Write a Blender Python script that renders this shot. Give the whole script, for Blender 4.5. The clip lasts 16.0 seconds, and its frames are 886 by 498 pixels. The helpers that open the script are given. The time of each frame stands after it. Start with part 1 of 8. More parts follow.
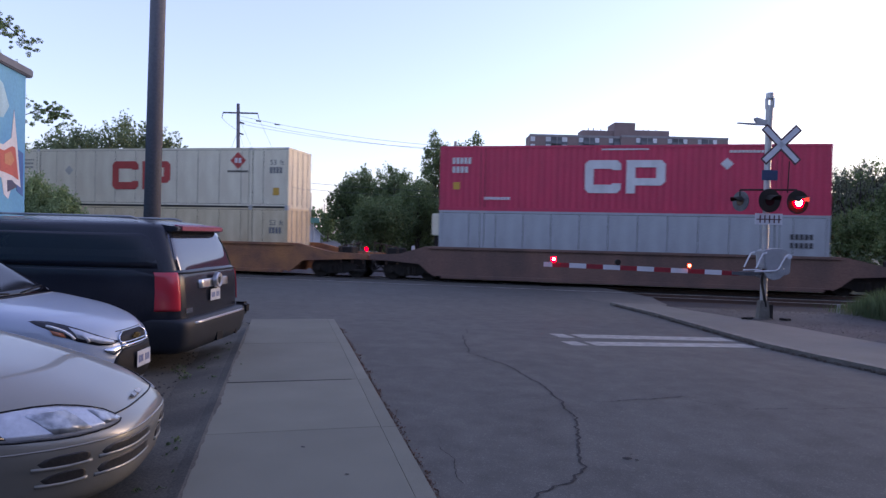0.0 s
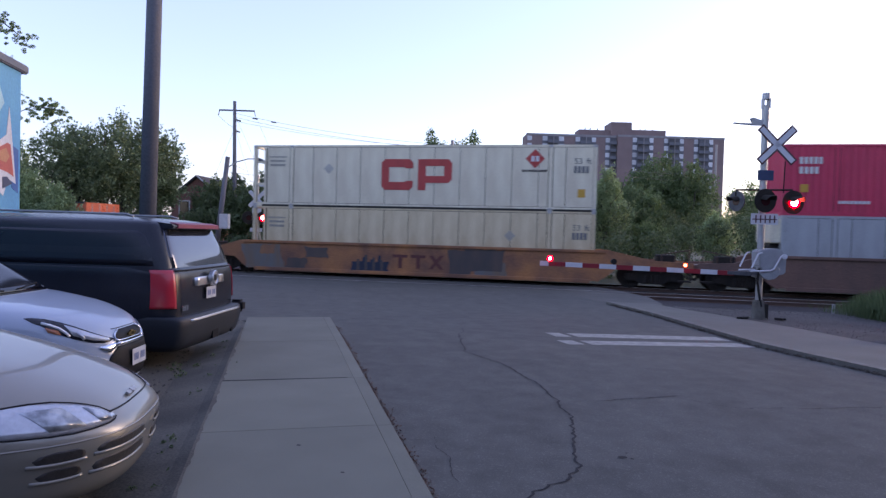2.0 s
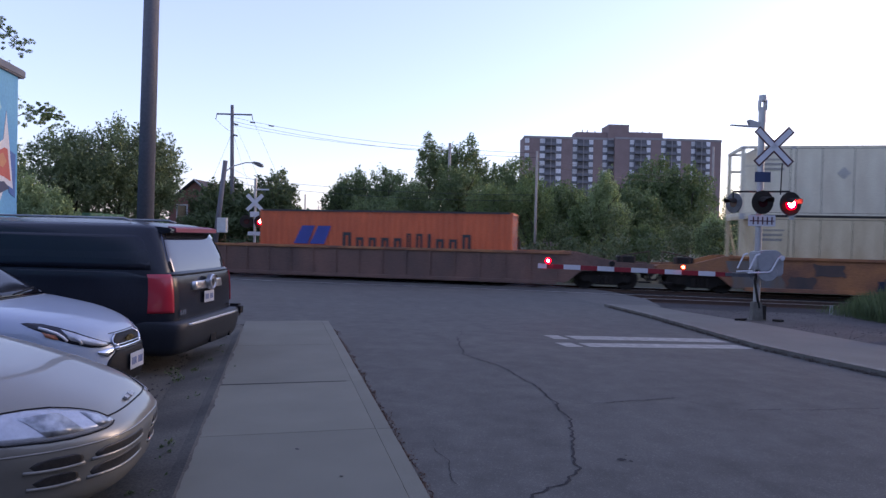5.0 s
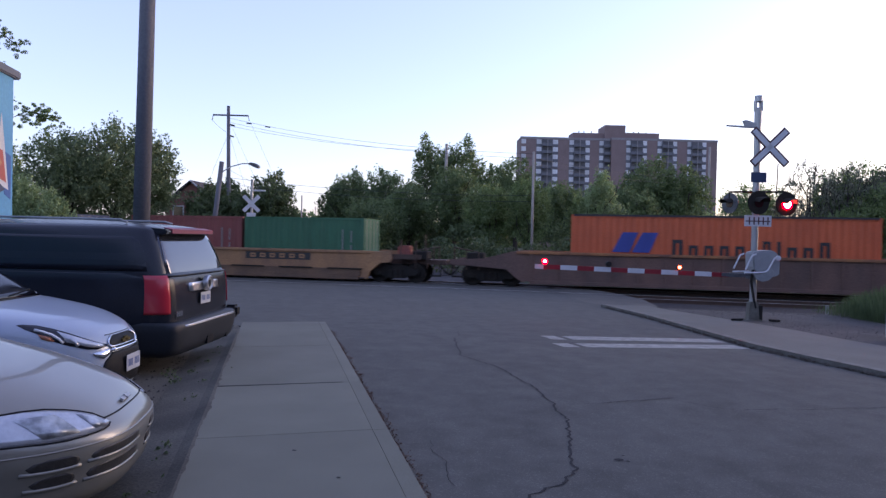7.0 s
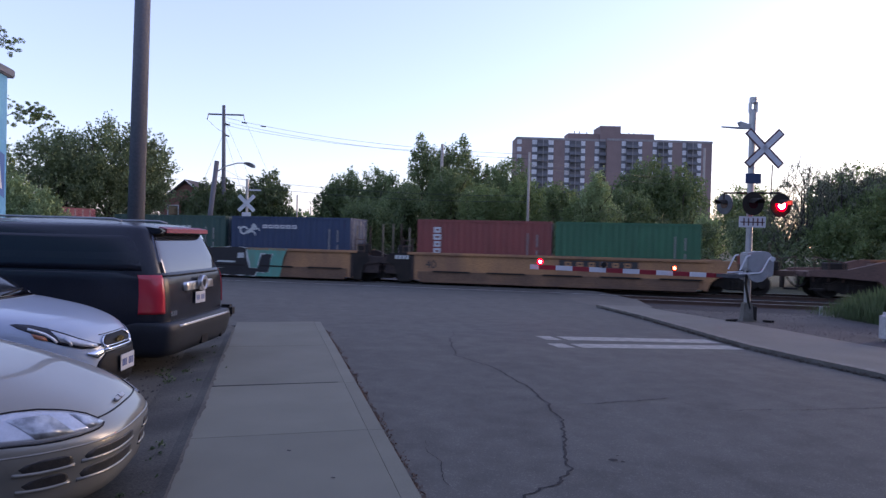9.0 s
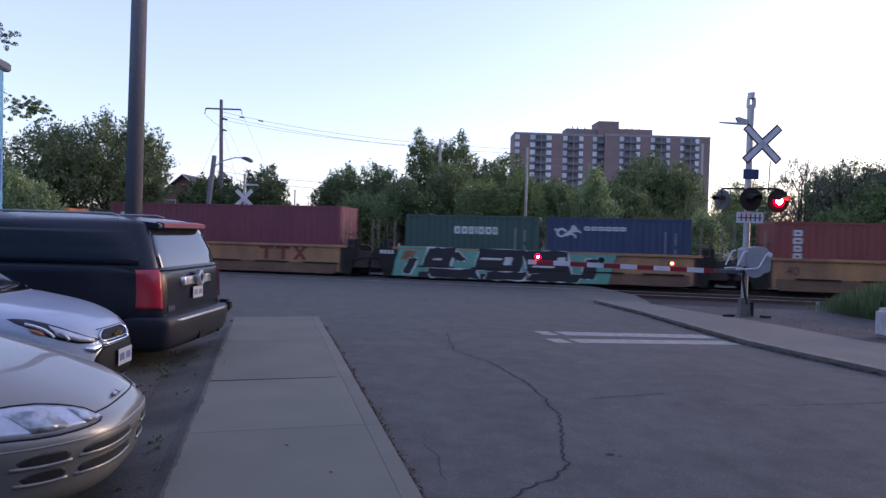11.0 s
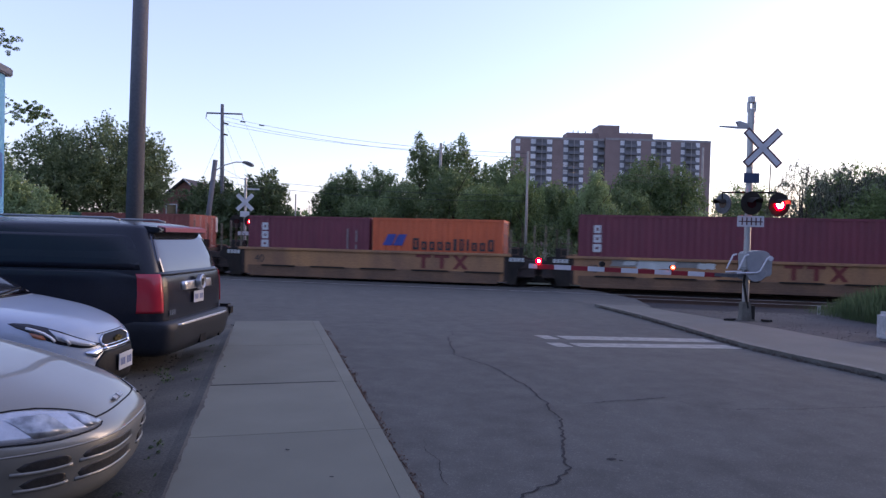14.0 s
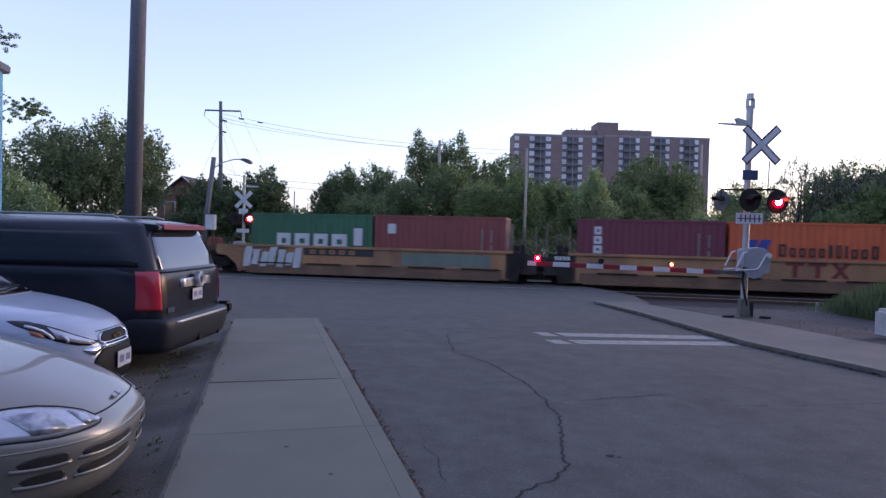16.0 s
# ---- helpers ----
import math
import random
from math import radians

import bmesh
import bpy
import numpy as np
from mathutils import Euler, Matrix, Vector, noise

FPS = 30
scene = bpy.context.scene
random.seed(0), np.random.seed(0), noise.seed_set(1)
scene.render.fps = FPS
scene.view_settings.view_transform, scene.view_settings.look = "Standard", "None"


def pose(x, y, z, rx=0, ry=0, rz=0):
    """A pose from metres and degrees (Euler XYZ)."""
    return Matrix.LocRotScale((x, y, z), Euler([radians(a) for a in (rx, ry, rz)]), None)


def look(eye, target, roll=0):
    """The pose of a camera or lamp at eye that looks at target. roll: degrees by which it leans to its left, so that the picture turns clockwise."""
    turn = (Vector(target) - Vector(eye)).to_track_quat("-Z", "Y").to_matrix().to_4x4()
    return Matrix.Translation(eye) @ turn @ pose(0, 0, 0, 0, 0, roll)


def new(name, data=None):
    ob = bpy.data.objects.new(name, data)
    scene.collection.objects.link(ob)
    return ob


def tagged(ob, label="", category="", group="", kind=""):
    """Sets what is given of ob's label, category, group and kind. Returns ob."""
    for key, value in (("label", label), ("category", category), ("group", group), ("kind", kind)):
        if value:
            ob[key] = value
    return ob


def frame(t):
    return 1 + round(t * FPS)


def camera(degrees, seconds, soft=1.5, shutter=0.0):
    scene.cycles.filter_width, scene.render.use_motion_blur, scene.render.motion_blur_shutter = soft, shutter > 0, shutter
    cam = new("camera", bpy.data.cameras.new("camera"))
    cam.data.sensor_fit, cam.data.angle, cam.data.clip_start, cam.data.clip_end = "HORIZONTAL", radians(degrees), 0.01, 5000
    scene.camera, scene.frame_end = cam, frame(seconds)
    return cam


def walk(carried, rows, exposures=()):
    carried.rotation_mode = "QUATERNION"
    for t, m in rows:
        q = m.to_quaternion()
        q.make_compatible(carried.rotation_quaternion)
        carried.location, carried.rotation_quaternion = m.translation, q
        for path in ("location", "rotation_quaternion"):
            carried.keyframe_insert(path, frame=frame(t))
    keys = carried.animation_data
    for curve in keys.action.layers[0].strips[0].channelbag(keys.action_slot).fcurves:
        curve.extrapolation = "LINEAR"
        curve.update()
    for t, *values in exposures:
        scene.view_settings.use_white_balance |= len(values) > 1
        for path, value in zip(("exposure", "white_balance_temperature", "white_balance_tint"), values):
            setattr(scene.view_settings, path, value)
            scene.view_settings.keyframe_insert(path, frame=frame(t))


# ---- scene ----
EYE = (0.0, 0.0, 1.6)


def aim(yaw, pitch, roll):
    """The standing camera's pose: degrees to the left of +y, upwards, and of lean."""
    a, b = radians(yaw), radians(pitch)
    ahead = Vector((-math.sin(a) * math.cos(b), math.cos(a) * math.cos(b), math.sin(b)))
    return look(EYE, Vector(EYE) + ahead, roll)


cam = camera(68.57, 16.0, soft=1.4, shutter=0.45)
SWAY = [
    (0.0, 12.265, -1.160, 1.315),
    (0.5, 12.196, -1.295, 1.470),
    (1.0, 12.132, -1.291, 1.575),
    (1.5, 12.045, -1.307, 1.620),
    (2.0, 11.949, -1.271, 1.546),
    (2.5, 11.885, -1.224, 1.511),
    (3.0, 11.850, -1.138, 1.507),
    (3.5, 11.877, -1.049, 1.572),
    (4.0, 11.929, -1.098, 1.415),
    (6.5, 11.578, -0.857, 1.217),
    (7.0, 11.508, -0.936, 1.204),
    (7.5, 11.397, -0.996, 1.207),
    (8.0, 11.292, -0.984, 1.121),
    (8.5, 11.208, -0.944, 1.142),
    (9.0, 11.107, -0.914, 1.353),
    (11.5, 10.897, -1.389, 1.439),
    (12.0, 10.898, -1.230, 1.462),
    (12.5, 10.946, -1.084, 1.458),
    (13.0, 11.035, -0.914, 1.402),
    (13.5, 11.055, -0.909, 1.385),
    (14.0, 10.980, -0.981, 1.392),
    (14.5, 10.977, -1.054, 1.398),
    (15.0, 10.943, -1.164, 1.490),
    (15.5, 10.861, -1.235, 1.476),
    (16.0, 10.873, -1.224, 1.356),
]
walk(cam, [(t, aim(yaw, pitch, roll)) for t, yaw, pitch, roll in SWAY], exposures=[(0.0, 2.6, 7160, 28), (1.0, 2.68, 7160, 28), (2.0, 2.75, 7160, 28), (2.6, 2.73, 7160, 28), (3.4, 2.63, 7160, 28), (4.2, 2.6, 7160, 28), (16.0, 2.6, 7160, 28)])

# ---- light: clear sky just after sunset, glow in the west (+x) ----
SUN_EL, SUN_AZ = 8.0, 54.0  # degrees above the horizon, and from +y towards +x
world = bpy.data.worlds.new("dusk_sky")
scene.world = world
world.use_nodes = True
wn = world.node_tree.nodes
sky = wn.new("ShaderNodeTexSky")
sky.sky_type = "NISHITA"
sky.sun_disc = False
sky.sun_elevation = radians(SUN_EL)
sky.sun_rotation = radians(SUN_AZ)
sky.air_density, sky.dust_density, sky.ozone_density = 1.0, 1.0, 2.2
# thin high haze evens the clear sky out
haze = wn.new("ShaderNodeMix")
haze.data_type = "RGBA"
haze.inputs["Factor"].default_value = 0.55
haze.inputs["B"].default_value = (0.58, 0.77, 1.62, 1)
world.node_tree.links.new(sky.outputs[0], haze.inputs["A"])
world.node_tree.links.new(haze.outputs["Result"], wn["Background"].inputs[0])
wn["Background"].inputs[1].default_value = 0.12
sun = new("sun", bpy.data.lights.new("sun", "SUN"))
sun.data.energy, sun.data.angle, sun.data.color = 0.16, radians(30), (1.0, 0.9, 0.8)
_az, _el = radians(SUN_AZ), radians(SUN_EL + 3)
sun.matrix_world = look((30, 20, 40), Vector((30, 20, 40)) - Vector((math.sin(_az) * math.cos(_el), math.cos(_az) * math.cos(_el), math.sin(_el))))

# ---- materials ----
_mats = {}


def mat(name, colour, rough=0.7, metal=0.0, second=None, scale=1.5, fine=40.0, grain=0.25, bump=0.15, spread=0.5, coat=0.0, vary=0.0, streak=1.0, spec=0.5):
    """A surface in two colours mixed by coarse blotches, with fine grain in tone and relief. scale, fine: per metre."""
    if name in _mats:
        return _mats[name]
    m = bpy.data.materials.new(name)
    m.use_nodes = True
    n, l = m.node_tree.nodes, m.node_tree.links
    b = n["Principled BSDF"]
    b.inputs["Roughness"].default_value, b.inputs["Metallic"].default_value = rough, metal
    b.inputs["Coat Weight"].default_value = coat
    b.inputs["Specular IOR Level"].default_value = spec
    tc = n.new("ShaderNodeTexCoord")
    big, small = n.new("ShaderNodeTexNoise"), n.new("ShaderNodeTexNoise")
    big.inputs["Scale"].default_value, big.inputs["Detail"].default_value = scale, 5
    small.inputs["Scale"].default_value, small.inputs["Detail"].default_value = fine, 3
    if streak != 1.0:
        # blotches drawn out up and down, like run-off stains
        pull = n.new("ShaderNodeMapping")
        pull.inputs["Scale"].default_value = (1.0, 1.0, streak)
        l.new(tc.outputs["Object"], pull.inputs["Vector"])
        l.new(pull.outputs["Vector"], big.inputs["Vector"])
    else:
        l.new(tc.outputs["Object"], big.inputs["Vector"])
    l.new(tc.outputs["Object"], small.inputs["Vector"])
    ramp = n.new("ShaderNodeMapRange")
    ramp.inputs["From Min"].default_value, ramp.inputs["From Max"].default_value = 0.5 - spread / 2, 0.5 + spread / 2
    l.new(big.outputs["Fac"], ramp.inputs["Value"])
    mix = n.new("ShaderNodeMix")
    mix.data_type = "RGBA"
    mix.inputs["A"].default_value = (*colour, 1)
    mix.inputs["B"].default_value = (*(second or [c * 0.75 for c in colour]), 1)
    l.new(ramp.outputs["Result"], mix.inputs["Factor"])
    tone = n.new("ShaderNodeMapRange")
    tone.inputs["From Min"].default_value, tone.inputs["From Max"].default_value = 0.25, 0.75
    tone.inputs["To Min"].default_value, tone.inputs["To Max"].default_value = 1 - grain, 1 + grain
    l.new(small.outputs["Fac"], tone.inputs["Value"])
    hsv = n.new("ShaderNodeHueSaturation")
    l.new(mix.outputs["Result"], hsv.inputs["Color"])
    value = tone.outputs["Result"]
    if vary:
        info = n.new("ShaderNodeObjectInfo")
        own = n.new("ShaderNodeMapRange")
        own.inputs["To Min"].default_value, own.inputs["To Max"].default_value = 1 - vary, 1 + vary
        l.new(info.outputs["Random"], own.inputs["Value"])
        times = n.new("ShaderNodeMath")
        times.operation = "MULTIPLY"
        l.new(value, times.inputs[0])
        l.new(own.outputs["Result"], times.inputs[1])
        value = times.outputs["Value"]
    l.new(value, hsv.inputs["Value"])
    l.new(hsv.outputs["Color"], b.inputs["Base Color"])
    if bump:
        bp = n.new("ShaderNodeBump")
        bp.inputs["Strength"].default_value, bp.inputs["Distance"].default_value = bump, 0.02
        l.new(small.outputs["Fac"], bp.inputs["Height"])
        l.new(bp.outputs["Normal"], b.inputs["Normal"])
    _mats[name] = m
    return m


def plain(name, colour, rough=0.5, metal=0.0, coat=0.0, glow=0.0, alpha=1.0):
    """A small smooth part with one colour."""
    if name in _mats:
        return _mats[name]
    m = bpy.data.materials.new(name)
    m.use_nodes = True
    b = m.node_tree.nodes["Principled BSDF"]
    b.inputs["Base Color"].default_value = (*colour, 1)
    b.inputs["Roughness"].default_value, b.inputs["Metallic"].default_value = rough, metal
    b.inputs["Coat Weight"].default_value = coat
    if glow:
        b.inputs["Emission Color"].default_value = (*colour, 1)
        b.inputs["Emission Strength"].default_value = glow
    _mats[name] = m
    return m


def leaf_mat(name, dark, light):
    """Foliage: each leaf clump has its own tone between two greens, and lets some light through."""
    if name in _mats:
        return _mats[name]
    m = bpy.data.materials.new(name)
    m.use_nodes = True
    n, l = m.node_tree.nodes, m.node_tree.links
    b = n["Principled BSDF"]
    b.inputs["Roughness"].default_value = 0.65
    geo = n.new("ShaderNodeNewGeometry")
    tc, big = n.new("ShaderNodeTexCoord"), n.new("ShaderNodeTexNoise")
    big.inputs["Scale"].default_value = 0.45
    l.new(tc.outputs["Object"], big.inputs["Vector"])
    add = n.new("ShaderNodeMath")
    add.operation = "MULTIPLY_ADD"
    add.inputs[1].default_value, add.inputs[2].default_value = 0.45, 0.0
    l.new(geo.outputs["Random Per Island"], add.inputs[0])
    add2 = n.new("ShaderNodeMath")
    add2.operation = "MULTIPLY_ADD"
    add2.inputs[1].default_value = 0.8
    l.new(big.outputs["Fac"], add2.inputs[0])
    l.new(add.outputs[0], add2.inputs[2])
    mix = n.new("ShaderNodeMix")
    mix.data_type = "RGBA"
    mix.inputs["A"].default_value, mix.inputs["B"].default_value = (*dark, 1), (*light, 1)
    l.new(add2.outputs[0], mix.inputs["Factor"])
    l.new(mix.outputs["Result"], b.inputs["Base Color"])
    through_leaf = n.new("ShaderNodeBsdfTranslucent")
    l.new(mix.outputs["Result"], through_leaf.inputs["Color"])
    both = n.new("ShaderNodeMixShader")
    both.inputs[0].default_value = 0.36
    l.new(b.outputs[0], both.inputs[1])
    l.new(through_leaf.outputs[0], both.inputs[2])
    l.new(both.outputs[0], n["Material Output"].inputs["Surface"])
    _mats[name] = m
    return m


def asphalt_mat(name, dark, light):
    """Worn asphalt: broad patches, wheel-drawn streaks along the street, and pale grains of stone in dark binder."""
    m = mat(name, dark, 0.86, second=light, scale=0.9, fine=120, grain=0.3, bump=0.16, spread=0.75, spec=0.3)
    n, l = m.node_tree.nodes, m.node_tree.links
    b = n["Principled BSDF"]
    tc = n.new("ShaderNodeTexCoord")
    turn = n.new("ShaderNodeMapping")
    turn.vector_type = "TEXTURE"
    turn.inputs["Rotation"].default_value = (0, 0, radians(25.9))
    turn.inputs["Scale"].default_value = (0.38, 4.5, 1.0)
    l.new(tc.outputs["Object"], turn.inputs["Vector"])
    streak, patch, stones = (n.new("ShaderNodeTexNoise") for _ in range(3))
    for node, scale, detail in ((streak, 1.3, 6), (patch, 3.6, 6), (stones, 55, 2)):
        node.inputs["Scale"].default_value, node.inputs["Detail"].default_value = scale, detail
    l.new(turn.outputs["Vector"], streak.inputs["Vector"])
    l.new(tc.outputs["Object"], patch.inputs["Vector"])
    l.new(tc.outputs["Object"], stones.inputs["Vector"])
    value = None
    for node, lo, hi, a, c in ((streak, 0.3, 0.7, 0.94, 1.06), (patch, 0.3, 0.7, 0.86, 1.14), (stones, 0.56, 0.74, 1.0, 1.55)):
        r = n.new("ShaderNodeMapRange")
        for key, v in (("From Min", lo), ("From Max", hi), ("To Min", a), ("To Max", c)):
            r.inputs[key].default_value = v
        l.new(node.outputs["Fac"], r.inputs["Value"])
        if value is None:
            value = r.outputs["Result"]
        else:
            times = n.new("ShaderNodeMath")
            times.operation = "MULTIPLY"
            l.new(value, times.inputs[0])
            l.new(r.outputs["Result"], times.inputs[1])
            value = times.outputs["Value"]
    old = b.inputs["Base Color"].links[0].from_socket
    tint = n.new("ShaderNodeHueSaturation")
    l.new(old, tint.inputs["Color"])
    l.new(value, tint.inputs["Value"])
    l.new(tint.outputs["Color"], b.inputs["Base Color"])
    return m


ASPHALT = asphalt_mat("asphalt", (0.069, 0.067, 0.0595), (0.09, 0.088, 0.078))
PATCH = mat("older_asphalt", (0.04, 0.038, 0.042), 0.9, second=(0.055, 0.053, 0.058), scale=0.8, fine=70, grain=0.3, bump=0.35)
CRACK = mat("crack_tar", (0.019, 0.018, 0.019), 0.95, fine=30)
CONCRETE = mat("pavement_concrete", (0.16, 0.157, 0.12), 0.85, second=(0.124, 0.122, 0.092), scale=1.3, fine=150, grain=0.16, bump=0.06, vary=0.06)
KERB = mat("kerb_concrete", (0.17, 0.162, 0.14), 0.9, second=(0.1, 0.088, 0.07), scale=5.5, fine=60, grain=0.25)
DIRT = mat("lot_dirt", (0.056, 0.05, 0.04), 0.95, second=(0.118, 0.105, 0.082), scale=1.1, fine=55, grain=0.4, bump=0.22, spread=0.32)
GRAVEL = mat("track_gravel", (0.062, 0.057, 0.054), 0.95, second=(0.034, 0.031, 0.029), scale=0.9, fine=22, grain=0.55, bump=0.9)
GRASS_EARTH = mat("rough_grass_ground", (0.045, 0.06, 0.028), 0.95, second=(0.07, 0.065, 0.04), scale=0.3, fine=12, grain=0.4, bump=0.6)
PAINT = mat("worn_road_paint", (0.35, 0.345, 0.305), 0.85, second=(0.17, 0.166, 0.147), scale=7.0, fine=45, grain=0.2)
BALLAST = mat("dark_ballast", (0.036, 0.03, 0.029), 0.95, second=(0.022, 0.018, 0.017), scale=0.9, fine=22, grain=0.5, bump=0.9)
CONCRETE_OLD = mat("old_pavement_concrete", (0.128, 0.125, 0.105), 0.88, second=(0.098, 0.096, 0.08), scale=1.2, fine=110, grain=0.2, bump=0.1)
APRON = mat("worn_pale_asphalt", (0.105, 0.098, 0.083), 0.9, second=(0.07, 0.066, 0.058), scale=1.4, fine=60, grain=0.3, bump=0.2)
STEEL = mat("rail_steel", (0.66, 0.64, 0.62), 0.4, 0.6, second=(0.5, 0.47, 0.44), scale=2, fine=60)
RUST = mat("rusty_steel", (0.111, 0.0585, 0.039), 0.8, second=(0.065, 0.0416, 0.0338), scale=1.2, fine=30)
BLACKISH = mat("grimy_black_steel", (0.017, 0.015, 0.014), 0.8, second=(0.034, 0.027, 0.022), scale=3, spec=0.25)
RUBBER = mat("tyre_rubber", (0.018, 0.018, 0.019), 0.85, fine=80, spec=0.2)
ALU = mat("dull_aluminium", (0.44, 0.435, 0.43), 0.5, 0.6, second=(0.34, 0.335, 0.335), scale=4, grain=0.1, bump=0.05)
GALV = mat("galvanised_grey_paint", (0.36, 0.37, 0.38), 0.55, 0.3, second=(0.28, 0.29, 0.3), scale=5, grain=0.1, bump=0.05)
PALE_WOOD = mat("bleached_pole_wood", (0.325, 0.294, 0.263), 0.9, second=(0.237, 0.213, 0.194), scale=1.5, fine=28, grain=0.3, bump=0.4)
WOOD = mat("weathered_pole_wood", (0.13, 0.13, 0.145), 0.9, second=(0.095, 0.095, 0.108), scale=2.5, fine=24, grain=0.16, bump=0.16, streak=0.12)
BARK = mat("bark", (0.06, 0.048, 0.04), 0.95, fine=20, grain=0.4, bump=0.6)
CHROME = plain("chrome", (0.75, 0.76, 0.78), 0.12, 1.0)
GLASS_DARK = plain("dark_tinted_glass", (0.004, 0.004, 0.006), 0.08)
RED_GLOW = plain("lit_red_lamp", (1.0, 0.0015, 0.003), 0.4, glow=12.0)
RED_LENS = plain("dark_red_lens", (0.05, 0.008, 0.01), 0.25)
GATE_GLOW = plain("lit_gate_lamp", (1.0, 0.002, 0.006), 0.4, glow=5.0)
AMBER_GLOW = plain("lit_amber_lamp", (1.0, 0.045, 0.012), 0.4, glow=3.0)


# ---- building blocks ----
def box(bm, x0, x1, y0, y1, z0, z1, m=None):
    r = bmesh.ops.create_cube(bm, size=1.0)["verts"]
    w = Matrix.LocRotScale(((x0 + x1) / 2, (y0 + y1) / 2, (z0 + z1) / 2), None, (abs(x1 - x0), abs(y1 - y0), abs(z1 - z0)))
    bmesh.ops.transform(bm, matrix=(m or Matrix()) @ w, verts=r)
    return r


def rod(bm, a, b, r0, r1=None, seg=10, caps=True):
    a, b = Vector(a), Vector(b)
    d = b - a
    r = bmesh.ops.create_cone(bm, cap_ends=caps, segments=seg, radius1=r0, radius2=r0 if r1 is None else r1, depth=d.length)["verts"]
    bmesh.ops.transform(bm, matrix=Matrix.Translation((a + b) / 2) @ d.to_track_quat("Z", "Y").to_matrix().to_4x4(), verts=r)
    return r


def prism(bm, outline, y0, y1, axis="y"):
    """A solid from a closed outline of (x, z) pairs, drawn from y0 to y1."""
    put = {"y": lambda p, w: (p[0], w, p[1]), "x": lambda p, w: (w, p[0], p[1]), "z": lambda p, w: (p[0], p[1], w)}[axis]
    a = [bm.verts.new(put(p, y0)) for p in outline]
    b = [bm.verts.new(put(p, y1)) for p in outline]
    bm.faces.new(a)
    bm.faces.new(b[::-1])
    for i in range(len(a)):
        j = (i + 1) % len(a)
        bm.faces.new((a[j], a[i], b[i], b[j]))
    return a + b


def soften(bm, width, segments=2):
    bmesh.ops.recalc_face_normals(bm, faces=bm.faces)
    bmesh.ops.bevel(bm, geom=bm.edges[:], offset=width, segments=segments, affect="EDGES", clamp_overlap=True)


def finish(bm, name, smooth=False):
    bmesh.ops.recalc_face_normals(bm, faces=bm.faces)
    me = bpy.data.meshes.new(name)
    bm.to_mesh(me)
    bm.free()
    if smooth:
        me.shade_smooth()
    return me


def part(name, bm, material, parent=None, label="", smooth=False, at=None):
    """Links a bmesh, or a ready mesh, as one mesh object, under a thing or a part."""
    me = bm if isinstance(bm, bpy.types.Mesh) else finish(bm, name, smooth)
    if not me.materials:
        me.materials.append(material)
    ob = new(name, me)
    if parent:
        ob.parent = parent
    if at is not None:
        ob.matrix_basis = at
    if label:
        ob["label"] = label
    return ob


def thing(name, label, category, group="", at=None, kind=""):
    ob = new(name)
    ob.empty_display_size = 0.2
    if at is not None:
        ob.matrix_basis = at
    return tagged(ob, label, category, group, kind)


def mesh_of(verts, faces, name, material, smooth=False):
    me = bpy.data.meshes.new(name)
    me.from_pydata(verts, [], faces)
    me.materials.append(material)
    if smooth:
        me.shade_smooth()
    me.update()
    return me


def words(text, size):
    """A mesh of raised letters in Blender's own font, in the xz plane, facing -y, from the origin to the right."""
    cu = bpy.data.curves.new("letters", "FONT")
    cu.body, cu.size, cu.extrude = text, size, 0.004
    tmp = new("letters", cu)
    me = bpy.data.meshes.new_from_object(tmp.evaluated_get(bpy.context.evaluated_depsgraph_get()))
    bpy.data.objects.remove(tmp)
    me.transform(Matrix.Rotation(radians(90), 4, "X"))
    return me


# ---- ground ----
def road_z(y):
    """The road's height: level, then falling gently to the tracks."""
    return -0.1 - 0.405 * min(max((y - 9.0) / 18.0, 0.0), 1.0)


RAIL_Z = -0.49
TRACK_Y = 30.17   # middle of the train's track
DIRX, DIRY = -0.437, 0.9  # the way the street runs
CUTS = [-13.2, -11.3, -9.4, -7.6, -5.8, -3.95, -2.1, -0.25, 1.53, 3.33, 5.8, 8.75]  # joints of the left pavement


def left_kerb(y):
    return -0.83 + (y - 3.84) * DIRX / DIRY


def right_kerb(y):
    ys = [-40, 9.67, 10.71, 11.89, 14.05, 16.89, 19.99, 21.5]
    xs = [3.97 + 49.67 * 0.4856, 3.97, 3.49, 3.0, 2.47, 1.77, 0.8, 0.75]
    return float(np.interp(y, ys, xs))


def strip(name, ys, left, right, lift, material, label, cat, nx=2, kind="structure"):
    """A surface between two lines, following the road's fall."""
    vs, fs = [], []
    for i, y in enumerate(ys):
        a, b = left(y), right(y)
        for j in range(nx + 1):
            vs.append((a + (b - a) * j / nx, y, road_z(y) + lift))
    for i in range(len(ys) - 1):
        for j in range(nx):
            k = i * (nx + 1) + j
            fs.append((k, k + 1, k + nx + 2, k + nx + 1))
    return tagged(part(name, mesh_of(vs, fs, name, material), material), label, cat, kind=kind)


